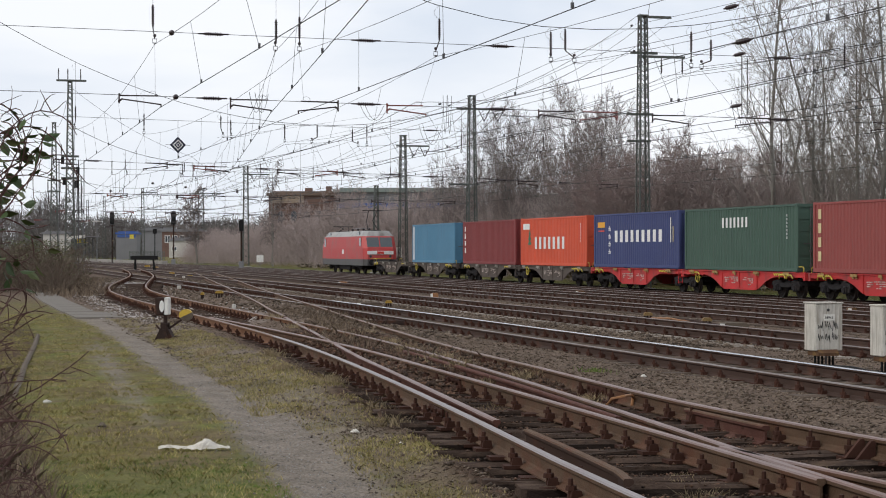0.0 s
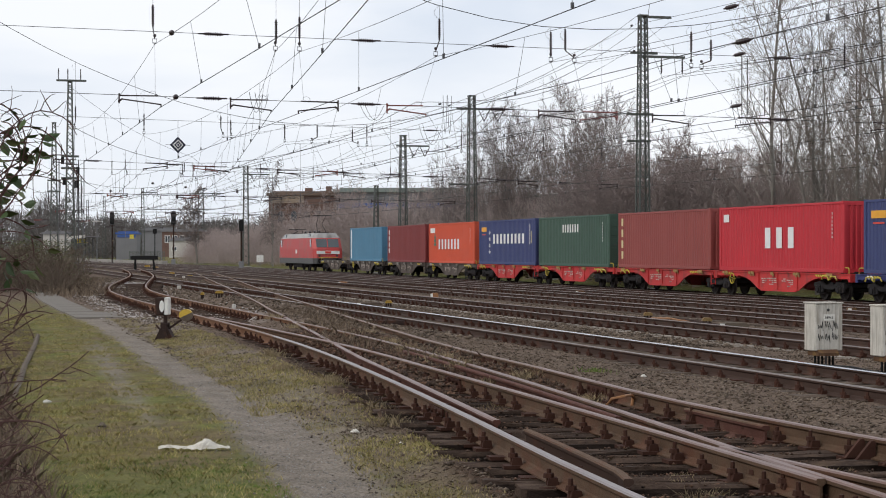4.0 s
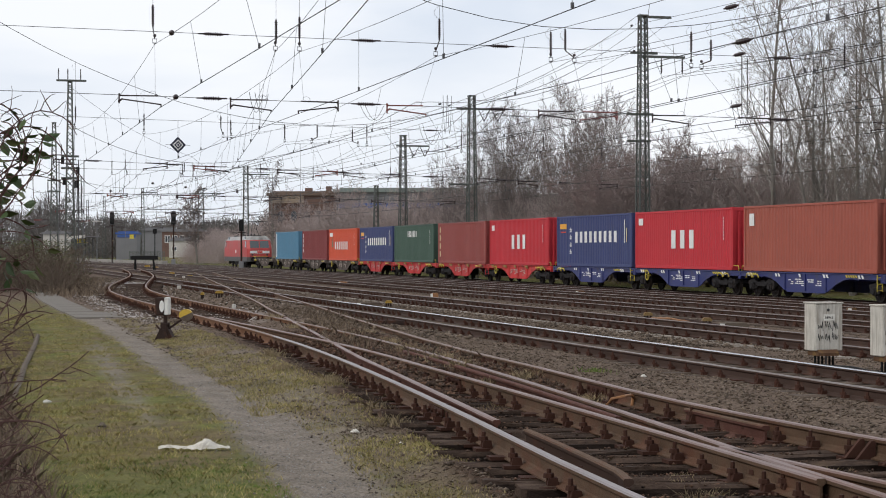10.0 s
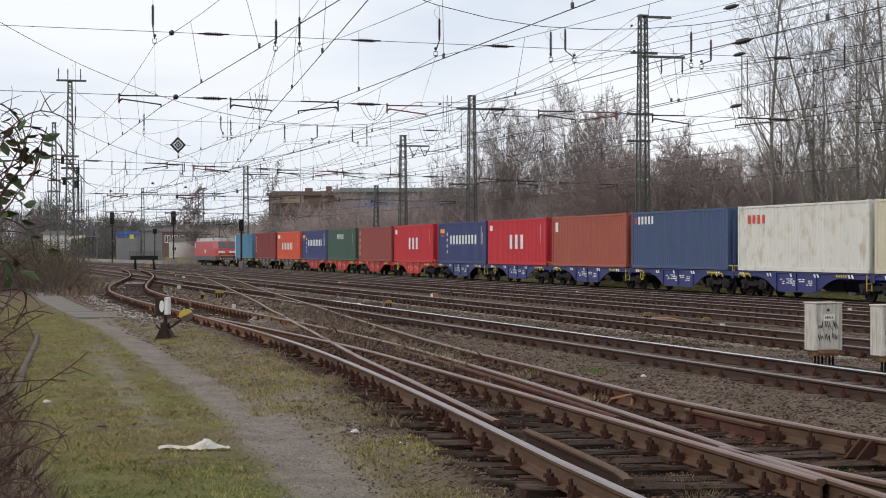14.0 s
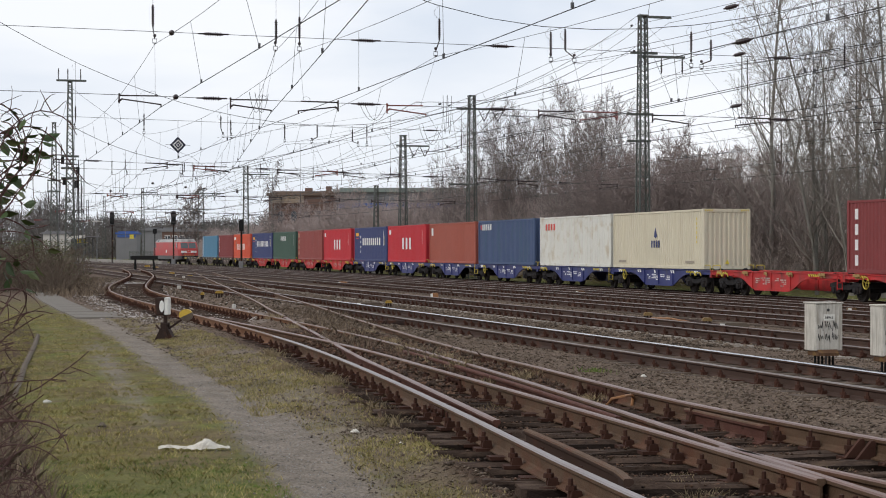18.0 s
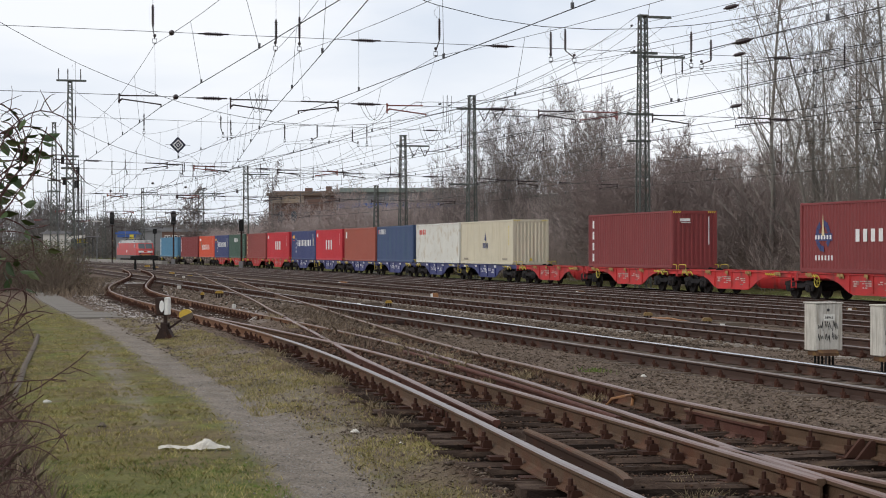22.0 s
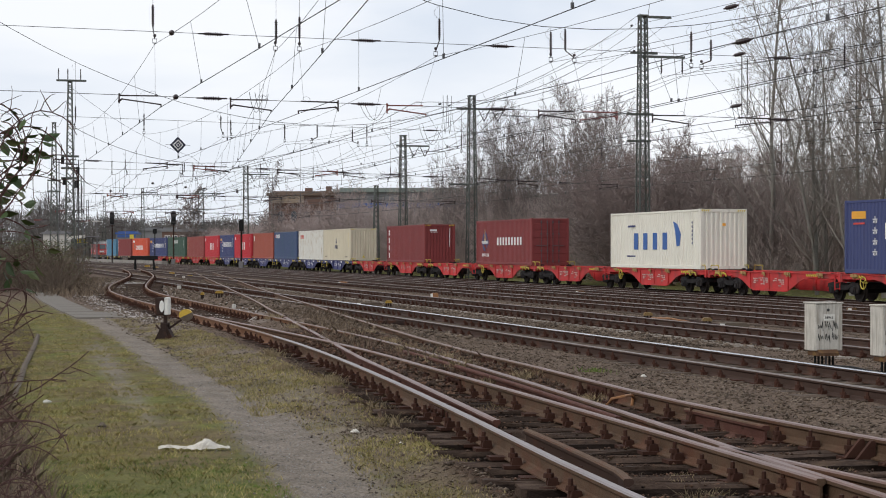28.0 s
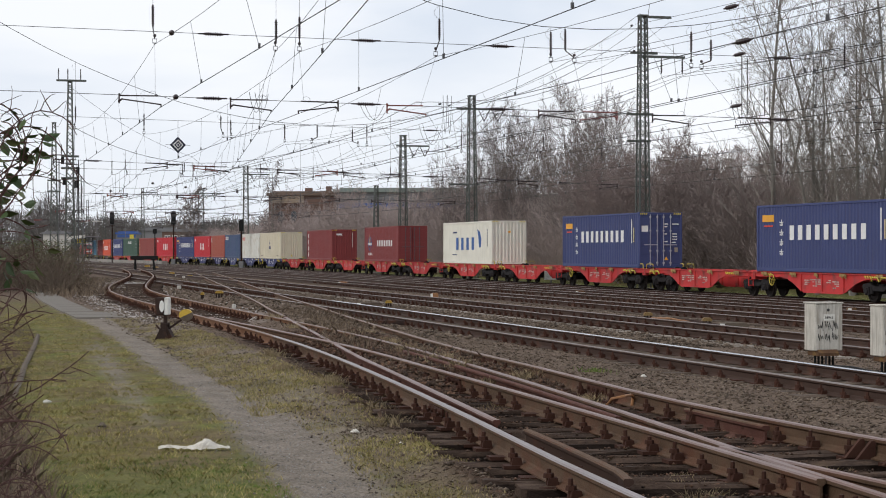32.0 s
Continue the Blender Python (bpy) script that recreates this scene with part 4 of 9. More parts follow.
# front end of each box along the track at t = 0, from the head of the train
LOADS = [
    (137.0, "faded light blue container with a white stripe on grimy wagon", "teal", True, [stripe("white", 5.62, 0.34)]),
    (122.5, "maroon shipping container with white upright lettering on a grimy wagon", "maroon", False, [upright_word(4, 5.5, 2.55, 0.34)]),
    (109.1, "bright orange shipping container with a green emblem and white lettering", "orange", True, word_marks(7, 3.35, 1.0, 6.0, 0.72, "white", [("emblem", pine, M["green_mark"]), patch("emblem", 4.3, 5.6, 2.2, 2.55, "white")])),
    (95.6, "dark blue shipping container with large white lettering on a red wagon", "blue", False, sino_marks()),
    (82.6, "dark green shipping container with white lettering and closed rear doors", "green", True, word_marks(7, 1.7, 1.95, 3.0, 0.46)),
    (68.9, "brownish red shipping container with yellow upright lettering", "brown", False, [upright_word(4, 5.5, 2.6, 0.4, "cream_mark")]),
    (55.6, "bright red shipping container with white lettering on a red wagon", "red", False, word_marks(3, 1.3, 1.0, 3.4, 0.9, "white", [patch("emblem", 5.0, 5.6, 2.2, 2.55, "white")])),
    (41.7, "dark blue shipping container with large white lettering on a blue wagon", "blue", False, sino_marks()),
    (28.9, "bright red shipping container with white lettering on a blue wagon", "red", False, word_marks(3, 1.3, 1.0, 3.4, 0.9, "white", [patch("emblem", 5.0, 5.6, 2.2, 2.55, "white")])),
    (15.4, "rust-brown shipping container with a small white emblem on a blue wagon", "rustbrown", False, [patch("emblem", 5.0, 5.5, 2.0, 2.55, "white")]),
    (2.3, "faded blue shipping container with a white word mark near its top", "steelblue", False, [patch("emblem", 5.35, 5.55, 2.3, 2.6, "red_mark"), ("side_lettering", lambda bm: bar_letters(bm, 5.2, 2.25, 2.3, 0.4, 5, 0.2, x=NEAR_X), M["white"])]),
    (-11.1, "weathered off-white shipping container with a red word mark", "offwhite", False, [("side_lettering", lambda bm: bar_letters(bm, 5.1, 2.1, 2.0, 0.38, 4, 0.2, x=NEAR_X), M["red_mark"])]),
    (-23.8, "cream shipping container with a small dark emblem on a blue wagon", "cream", False, [("emblem", drop_mark, M["navy_mark"]), ("side_lettering", lambda bm: bar_letters(bm, 0.62, 1.05, 1.24, 0.36, 4, 0.2, x=NEAR_X), M["navy_mark"]), ("warning_sign", lambda bm: prism(bm, [(-0.08, 0.26), (0.14, 0.26), (0.03, 0.46)], "y", -CL / 2 - 0.004, -CL / 2 + 0.03), M["yellow"]), patch("code_mark", 4.2, 5.2, 0.28, 0.40, "grey_code"), patch("code_mark", -5.0, -3.9, 0.28, 0.40, "grey_code"), ("code_mark", lambda bm: [box(bm, NEAR_X - 0.005, NEAR_X, -5.35, -5.25, 1.25 + k * 0.22, 1.38 + k * 0.22) for k in range(6)], M["yellow"]), corner_stripes()]),
    (-50.4, "maroon shipping container with white upright lettering on a red wagon", "maroon", False, [upright_word(4, 5.3, 2.55, 0.42), end_patch("end_lettering", -0.76, -0.22, 2.36, 2.5, "white"), end_patch("end_lettering", -0.7, -0.18, 2.28, 2.31, "white"), end_patch("code_mark", 0.77, 0.81, 1.2, 2.6, "white"), corner_stripes()]),
    (-76.8, "dull maroon shipping container with white signs and closed rear doors", "maroon", True, [("side_lettering", lambda bm: bar_letters(bm, 1.3, 1.25, 5.6, 0.5, 9, 0.25, x=NEAR_X), M["white"]), ("emblem", ring_mark, M["navy_mark"]), ("emblem", lambda bm: prism(bm, [(4.13, 1.5), (3.89, 1.5), (4.02, 2.42)], "x", NEAR_X - 0.009, NEAR_X - 0.003), M["cream_mark"]), ("side_lettering", lambda bm: bar_letters(bm, 4.75, 1.36, 1.55, 0.17, 6, 0.2, x=NEAR_X - 0.004), M["white"]), ("side_lettering", lambda bm: bar_letters(bm, 4.75, 0.5, 1.7, 0.2, 6, 0.3, x=NEAR_X), M["white"])]),
    (-103.0, "ivory shipping container with large blue lettering on a red wagon", "ivory", False, [("side_lettering", lambda bm: bar_letters(bm, 2.75, 0.95, 5.3, 0.85, 4, 0.35, x=NEAR_X), M["blue_mark"]), ("emblem", figure_mark, M["blue_mark"]), patch("side_lettering", 2.4, 3.5, 2.12, 2.22, "navy_mark"), patch("side_lettering", 2.4, 3.6, 0.57, 0.64, "navy_mark"), ("code_mark", lambda bm: [box(bm, NEAR_X - 0.005, NEAR_X, -5.2, -5.1, 1.2 + k * 0.2, 1.32 + k * 0.2) for k in range(6)], M["navy_mark"]), end_patch("warning_sign", -0.04, 0.12, 2.08, 2.21, "orange_mark"), corner_stripes()]),
    (-129.8, "dark blue shipping container with white lettering and closed rear doors", "blue", True, sino_marks() + door_labels()),
    (-156.4, "dark blue shipping container with white lettering at the train's end", "blue", True, sino_marks() + door_labels()),
]
DECK = 1.155
TRAIN = []       # (thing, distance of its origin along the track at t = 0, height)
for front, label, paint, doors, marks in LOADS:
    TRAIN.append((shipping_container(label, P[paint], doors, marks), front - CL / 2, DECK))


def wheelset_mesh():
    bm = bmesh.new()
    for sx in (-1, 1):
        lathe(bm, [(0.10, sx * 0.67), (0.13, sx * 0.68), (0.40, sx * 0.70), (0.49, sx * 0.68), (0.49, sx * 0.71), (0.46, sx * 0.73), (0.455, sx * 0.81), (0.39, sx * 0.81), (0.37, sx * 0.77), (0.14, sx * 0.78), (0.12, sx * 0.84), (0.02, sx * 0.84)][::sx], 20, "x")
    rod(bm, (-0.95, 0, 0), (0.95, 0, 0), 0.085, 8)
    for sx in (-1, 1):
        for k in range(6):
            a = math.pi * k / 3
            rod(bm, (sx * 0.76, 0.25 * math.cos(a), 0.25 * math.sin(a)), (sx * 0.79, 0.25 * math.cos(a), 0.25 * math.sin(a)), 0.035, 6)
    bmesh.ops.recalc_face_normals(bm, faces=bm.faces)
    return mesh_of("wheelset", bm, M["wheel"], False)


def bogie_mesh():
    bm = bmesh.new()
    for sx in (-1, 1):
        x0, x1 = (0.93, 1.05) if sx > 0 else (-1.05, -0.93)
        prism(bm, [(-1.35, 0.50), (-1.3, 0.72), (-0.75, 0.80), (-0.45, 0.66), (0.45, 0.66), (0.75, 0.80), (1.3, 0.72), (1.35, 0.56), (1.1, 0.60), (0.7, 0.64), (0.4, 0.47), (-0.4, 0.47), (-0.7, 0.64), (-1.1, 0.60)], "x", x0, x1)
        for sy in (-0.9, 0.9):
            box(bm, min(x0, x1) - 0.05, max(x0, x1) + 0.05, sy - 0.16, sy + 0.16, 0.30, 0.62, bevel=0.03)
            rod(bm, (sx * 0.95, sy, 0.46), (sx * 1.14, sy, 0.46), 0.12, 10)
            for o in (-0.28, 0.28):
                rod(bm, (sx * 1.0, sy + o, 0.36), (sx * 1.0, sy + o, 0.62), 0.075, 8)
    box(bm, -0.95, 0.95, -0.2, 0.2, 0.45, 0.75)
    for sy in (-1.28, 1.28):
        box(bm, -0.95, 0.95, sy - 0.06, sy + 0.06, 0.55, 0.68)
    for sy in (-0.38, 0.38):
        box(bm, -0.8, 0.8, sy - 0.05, sy + 0.05, 0.35, 0.47)
    return mesh_of("bogie", bm, M["bogie"])


WHEELS, BOGIE = wheelset_mesh(), bogie_mesh()


WHEELSETS = []       # (part, its place along the bogie)


def add_bogie(top, y):
    b = part("bogie", BOGIE, None, top, "grimy black two-axle bogie", pose(0, y, 0))
    for sy in (-0.9, 0.9):
        WHEELSETS.append((part("wheelset", WHEELS, None, b, "", pose(0, sy, 0.46)), sy))


UNIT = 13.28


def wagon_unit(label, paint, lead, blue=False, mark="yellow"):
    """One half of an articulated flat wagon; lead: the half with the end bogie in front and the shared one behind."""
    top = tagged(new("container_wagon"), label, "wagon", "wagons of the train")
    h = UNIT / 2 - (0.10)
    e = 1 if lead else -1
    for sx in (-1, 1):
        bm = bmesh.new()
        x0, x1 = sx * 1.20, sx * 1.06
        lo, hi = min(x0, x1), max(x0, x1)
        prism(bm, [(-h, 0.92), (-4.0, 0.92), (-3.4, 0.86), (-2.8, 0.70), (-2.0, 0.36), (-1.6, 0.29), (1.6, 0.29), (2.0, 0.36), (2.8, 0.70), (3.4, 0.86), (4.0, 0.92), (h, 0.92), (h, 1.12), (-h, 1.12)], "x", lo + 0.05, hi - 0.05)
        box(bm, lo, hi, -h, h, 1.075, 1.125, bevel=0.008)
        for y0, y1 in ((-h, -4.0), (4.0, h)):
            box(bm, lo, hi, y0, y1, 0.905, 0.93)
        box(bm, lo, hi, -1.65, 1.65, 0.285, 0.312)
        for y in (-1.9, -0.02, 1.9):
            box(bm, lo, hi, y - 0.02, y + 0.02, 0.36, 1.08)
        part("side_sill", bm, paint, top)
    bm = bmesh.new()
    box(bm, -0.35, 0.35, -h, h, 0.80, 1.06)
    for k in range(8):
        y = -h + 0.3 + k * (2 * h - 0.6) / 7
        box(bm, -1.07, 1.07, y - 0.07, y + 0.07, 0.86, 1.06)
    for sy in (-1, 1):
        box(bm, -1.18, 1.18, sy * h - 0.09, sy * h + 0.09, 0.78, 1.12, bevel=0.01)
    part("underframe", bm, paint, top)
    for sy in (-CL / 2 + 0.09, CL / 2 - 0.09):
        for sx in (-1, 1):
            bm = bmesh.new()
            box(bm, sx * 1.13 - 0.09, sx * 1.13 + 0.09, sy - 0.1, sy + 0.1, 1.12, 1.154)
            part("container_spigot", bm, M["bogie"], top)
    for y in (-5.2, -2.2, 0.3, 2.3, 5.1):
        for w in ((0.0, 0.28) if abs(y) > 2 else (0.0,)):
            bm = bmesh.new()
            prism(bm, [(y + w, 0.93), (y + w + 0.14, 0.93), (y + w + 0.24, 1.07), (y + w + 0.10, 1.07)], "x", -1.215, -1.200)
            if not blue:
                prism(bm, [(y + w - 0.02, 1.0), (y + w + 0.26, 1.0), (y + w + 0.2, 1.12), (y + w + 0.04, 1.12)], "x", -1.27, -1.216)
            bmesh.ops.recalc_face_normals(bm, faces=bm.faces)
            part("sill_marking", bm, M["white"] if blue else M[mark], top)
    bm = bmesh.new()
    ink = random.Random(5 if blue else 6)
    for y0, z0, rows, cols in ((0.15, 0.56, 4, 3), (1.15, 0.62, 3, 2), (-1.45, 0.50, 4, 2), (-0.75, 0.72, 2, 2)):
        for k in range(rows):
            y = y0
            for j in range(cols):
                w = ink.uniform(0.12, 0.3)
                if ink.random() < 0.8:
                    box(bm, -1.157, -1.148, y, y + w, z0 + k * 0.085, z0 + k * 0.085 + 0.045)
                y += w + 0.06
    split_parts("sill_lettering", bm, M["white"] if blue else M["faded_mark"], top)
    for sy in (-1, 1):
        bm = bmesh.new()
        y0 = sy * (h - 1.9)
        for k in range(5):
            prism(bm, [(y0 + k * 0.2, 0.965), (y0 + k * 0.2 + 0.1, 0.965), (y0 + k * 0.2 + 0.2, 1.065), (y0 + k * 0.2 + 0.1, 1.065)], "x", -1.212, -1.2)
        bmesh.ops.recalc_face_normals(bm, faces=bm.faces)
        split_parts("warning_stripe", bm, M["yellow"], top, "yellow warning stripe")
    bm = bmesh.new()
    for k in (0, 1):
        tube(bm, [(-1.26, e * (h - 0.9 - k * 0.7), 0.84), (-1.28, e * (h - 1.0 - k * 0.7), 1.0), (-1.28, e * (h - 1.4 - k * 0.7), 1.0), (-1.26, e * (h - 1.5 - k * 0.7), 0.86)], 0.03, 5)
    split_parts("hand_grip", bm, M["grip_yellow"], top, "yellow hand grip")
    for sx in (-1.12, 1.12):
        bm = bmesh.new()
        y1 = e * (h - 0.12)
        tube(bm, [(sx, y1, 1.12), (sx, y1, 1.30), (sx, y1 - e * 0.06, 1.36), (sx, y1 - e * 0.85, 1.36), (sx, y1 - e * 0.9, 1.30), (sx, y1 - e * 0.9, 1.12)], 0.022, 6)
        part("end_rail", bm, M["grip_yellow"], top, "yellow tube rail on the wagon's end")
    if not lead:
        bm = bmesh.new()
        ring = [(-1.24, 4.6 + 0.24 * math.cos(a), 0.78 + 0.24 * math.sin(a)) for a in [2 * math.pi * k / 14 for k in range(15)]]
        tube(bm, ring, 0.022, 5)
        for a in (0.4, 2.5, 4.6):
            rod(bm, (-1.24, 4.6, 0.78), (-1.24, 4.6 + 0.24 * math.cos(a), 0.78 + 0.24 * math.sin(a)), 0.016, 5)
        rod(bm, (-1.24, 4.6, 0.78), (-1.05, 4.6, 0.78), 0.03, 6)
        part("brake_wheel", bm, M["grip_yellow"], top, "round yellow brake wheel")
    add_bogie(top, e * (h - 2.0))
    if lead:
        add_bogie(top, -h - 0.1)
        bm = bmesh.new()
        for x in (-1.28, -1.06):
            rod(bm, (x, -h + 0.15, 0.45), (x, -h + 0.15, 1.1), 0.025, 6)
        for z in (0.5, 0.75, 1.0):
            rod(bm, (-1.28, -h + 0.15, z), (-1.06, -h + 0.15, z), 0.022, 6)
        part("ladder", bm, M["grip_yellow"] if blue else paint, top)
    for sx in (-0.875, 0.875):
        bm = bmesh.new()
        lathe(bm, [(0.09, 0.0), (0.09, 0.35), (0.06, 0.36), (0.06, 0.52), (0.2, 0.53), (0.22, 0.56), (0.2, 0.58)], 10, "y", (sx, 0, 0))
        bm.transform(pose(0, e * h, 1.0) @ (Matrix.Identity(4) if e > 0 else pose(0, 0, 0, 0, 0, 180)))
        part("buffer", bm, M["bogie"], top)
    bm = bmesh.new()
    rod(bm, (0, e * h, 0.95), (0, e * (h + 0.55), 0.88), 0.06, 6)
    part("coupling", bm, M["bogie"], top)
    return top


WLABEL = {"red": "red articulated container flat wagon on black bogies", "blue": "dark blue container flat wagon with yellow hand grips", "grey": "grimy grey-brown container flat wagon"}
_units = {}


def unit(colour, lead):
    key = (colour, lead)
    if key not in _units:
        _units[key] = wagon_unit(WLABEL[colour], M["wagon_" + colour], lead, colour == "blue", "sill_pale" if colour == "grey" else "sill_amber")
        return _units[key]
    made = copy_thing(_units[key], Matrix.Identity(4))
    for ob in made.children_recursive:
        if ob.name.startswith("wheelset"):
            WHEELSETS.append((ob, ob.matrix_basis.translation.y))
    return made


def wagon(colour, front_box, rear_box):
    """Both halves, under the box places whose front ends lie at these distances."""
    mid = (front_box + rear_box) / 2 - CL / 2
    TRAIN.append((unit(colour, True), mid + UNIT / 2, 0.0))
    TRAIN.append((unit(colour, False), mid - UNIT / 2, 0.0))


wagon("grey", 150.4, 137.1)
wagon("grey", 122.5, 109.1)
wagon("red", 95.6, 82.6)
wagon("red", 68.9, 55.6)
wagon("blue", 41.8, 28.8)
wagon("blue", 15.4, 2.3)
wagon("blue", -11.0, -23.9)
for rear in (-50.4, -76.8, -103.0, -129.8, -156.4):
    wagon("red", rear + 13.1, rear)


M["loco_red"] = material("locomotive_red_paint", (0.46, 0.040, 0.038), 0.5, 0, 0.25, 0.8, 25, (0.24, 0.10, 0.085), 0.5, 0.8)
M["loco_grey"] = material("locomotive_grey_paint", (0.085, 0.085, 0.083), 0.6, 0, 0.2, 1, 25, GRIME, 0.3, 1.0)
M["loco_roof"] = material("locomotive_light_grey_roof", (0.33, 0.325, 0.31), 0.6, 0, 0.25, 1, 25, GRIME, 0.35, 1.4)
M["glass_dark"] = material("dark_cab_glass", (0.05, 0.06, 0.065), 0.08, 0, 0.05, spec=0.8)


def locomotive():
    """Electric freight locomotive, 19.6 m over buffers; y to its front, rail top at z = 0."""
    top = tagged(new("locomotive"), "red electric locomotive with a grey skirt and light roof", "locomotive")
    H, W = 9.2, 1.48
    def shell(z0, z1, inset0, inset1, wide0, wide1, mat, name, label=""):
        bm = bmesh.new()
        pts = []
        for z, ins, w in ((z0, inset0, wide0), (z1, inset1, wide1)):
            e = H - ins
            pts.append([bm.verts.new(p) for p in ((-w, -e + 0.35, z), (-w + 0.35, -e, z), (w - 0.35, -e, z), (w, -e + 0.35, z), (w, e - 0.35, z), (w - 0.35, e, z), (-w + 0.35, e, z), (-w, e - 0.35, z))])
        for k in range(8):
            bm.faces.new((pts[0][k], pts[0][(k + 1) % 8], pts[1][(k + 1) % 8], pts[1][k]))
        bm.faces.new(pts[0][::-1])
        bm.faces.new(pts[1])
        return part(name, bm, mat, top, label)
    shell(0.75, 1.30, 0.1, 0.0, W, W, M["loco_grey"], "skirt", "grey lower skirt")
    shell(1.30, 2.25, 0.0, 0.12, W, W, M["loco_red"], "body")
    shell(2.25, 3.30, 0.12, 0.75, W, W - 0.06, M["loco_red"], "upper_body")
    shell(3.30, 3.78, 0.75, 1.15, W - 0.06, 1.05, M["loco_roof"], "roof", "light grey sloping roof")
    for e in (-1, 1):
        slope = 0.63 / 1.05
        bm = bmesh.new()
        prism(bm, [(e * (H - 0.12 - slope * 0.12 + 0.02), 2.37), (e * (H - 0.12 - slope * 0.95 + 0.02), 3.2), (e * (H - 0.16 - slope * 0.95), 3.2), (e * (H - 0.16 - slope * 0.12), 2.37)], "x", -1.12, 1.12)
        bmesh.ops.recalc_face_normals(bm, faces=bm.faces)
        ws = part("windscreen", bm, M["glass_dark"], top, "dark raked windscreen")
        bm = bmesh.new()
        prism(bm, [(e * (H - 0.12 - slope * 0.12 + 0.04), 2.37), (e * (H - 0.12 - slope * 0.95 + 0.04), 3.2), (e * (H - 0.15 - slope * 0.95), 3.2), (e * (H - 0.15 - slope * 0.12), 2.37)], "x", -0.04, 0.04)
        bmesh.ops.recalc_face_normals(bm, faces=bm.faces)
        part("pillar", bm, M["loco_red"], ws)
        bm = bmesh.new()
        box(bm, -1.15, 1.15, min(e * (H - 0.3), e * (H + 0.005)), max(e * (H - 0.3), e * (H + 0.005)), 1.72, 2.02)
        part("front_stripe", bm, M["white"], top, "white band across the cab front")
        bm = bmesh.new()
        box(bm, -0.3, 0.3, min(e * (H - 0.3), e * (H + 0.012)), max(e * (H - 0.3), e * (H + 0.012)), 1.76, 1.98)
        part("emblem", bm, M["red_mark"], top)
        for sx in (-0.875, 0.875):
            bm = bmesh.new()
            lathe(bm, [(0.12, 0.0), (0.12, 0.3), (0.07, 0.31), (0.07, 0.5), (0.24, 0.51), (0.26, 0.55), (0.22, 0.58)], 12, "y")
            bm.transform(pose(sx, e * (H - 0.05), 1.05) @ (Matrix.Identity(4) if e > 0 else pose(0, 0, 0, 0, 0, 180)))
            part("buffer", bm, M["bogie"], top)
            bm = bmesh.new()
            lathe(bm, [(0.11, 0.0), (0.11, 0.06), (0.09, 0.07)], 10, "y")
            bm.transform(pose(sx, e * (H - 0.06), 1.55) @ (Matrix.Identity(4) if e > 0 else pose(0, 0, 0, 0, 0, 180)))
            part("headlight", bm, M["glass_dark"], top)
        bm = bmesh.new()
        rod(bm, (-0.9, e * (H + 0.15), 1.38), (0.9, e * (H + 0.15), 1.38), 0.025, 6)
        part("hand_rail", bm, M["grip_yellow"], top, "yellow hand rail under the cab")
        for sx in (-1, 1):
            bm = bmesh.new()
            box(bm, min(sx * (W - 0.06), sx * (W + 0.004)), max(sx * (W - 0.06), sx * (W + 0.004)), e * (H - 1.55) - 0.3, e * (H - 1.55) + 0.3, 2.42, 3.18)
            part("cab_window", bm, M["glass_dark"], top)
            bm = bmesh.new()
            prism(bm, [(e * (H - 3.0) - 0.55, 3.36), (e * (H - 3.0) + 0.55, 3.36), (e * (H - 3.0) + 0.45, 3.72), (e * (H - 3.0) - 0.45, 3.72)], "x", sx * 1.28 - 0.06, sx * 1.28 + 0.02)
            part("roof_grille", bm, M["glass_dark"], top)
        bm = bmesh.new()
        y0 = e * 6.2
        raised = e < 0
        knee = 0.75 if raised else 0.12
        for sx in (-0.45, 0.45):
            rod(bm, (sx, y0, 3.85), (sx * 0.6, y0 + e * -1.3, 3.95 + knee), 0.035, 6)
            rod(bm, (sx * 0.6, y0 + e * -1.3, 3.95 + knee), (sx * 0.9, y0 + e * 0.1, 4.05 + 2 * knee), 0.028, 6)
        rod(bm, (-0.95, y0 + e * 0.1, 4.06 + 2 * knee), (0.95, y0 + e * 0.1, 4.06 + 2 * knee), 0.035, 6)
        box(bm, -0.6, 0.6, y0 - 0.6, y0 + 0.6, 3.78, 3.86)
        part("pantograph", bm, M["bogie"], top, "raised pantograph" if raised else "folded pantograph")
    bm = bmesh.new()
    for y in (-3.5, -1.2, 1.2, 3.5):
        lathe(bm, [(0.09, 3.78), (0.14, 3.86), (0.09, 3.92), (0.14, 4.0), (0.06, 4.06)], 8, "z", (0.3, y, 0))
    rod(bm, (0.3, -3.5, 4.07), (0.3, 3.5, 4.07), 0.025, 5)
    part("roof_conductor", bm, M["insulator"], top)
    for y in (-5.1, 5.1):
        big = BOGIE.copy()
        big.transform(pose(0, 0, 0.05) @ Matrix.Diagonal((1.12, 1.45, 1.15, 1)))
        b = part("bogie", big, None, top, "grimy bogie", pose(0, y, 0))
        for sy in (-1.33, 1.33):
            wh = WHEELS.copy()
            wh.transform(Matrix.Diagonal((1.0, 1.2, 1.2, 1)))
            WHEELSETS.append((part("wheelset", wh, None, b, "", pose(0, sy, 0.555)), sy))
    bm = bmesh.new()
    box(bm, -1.2, 1.2, -2.3, 2.3, 0.35, 0.78, bevel=0.05)
    part("transformer_box", bm, M["bogie"], top)
    for sx in (-1,):
        bm = bmesh.new()
        box(bm, -W - 0.008, -W + 0.002, -0.9, -0.1, 1.75, 2.15)
        part("emblem", bm, M["white"], top)
    return top


LOCO_AT = 162.3
TRAIN.append((locomotive(), LOCO_AT, 0.0))


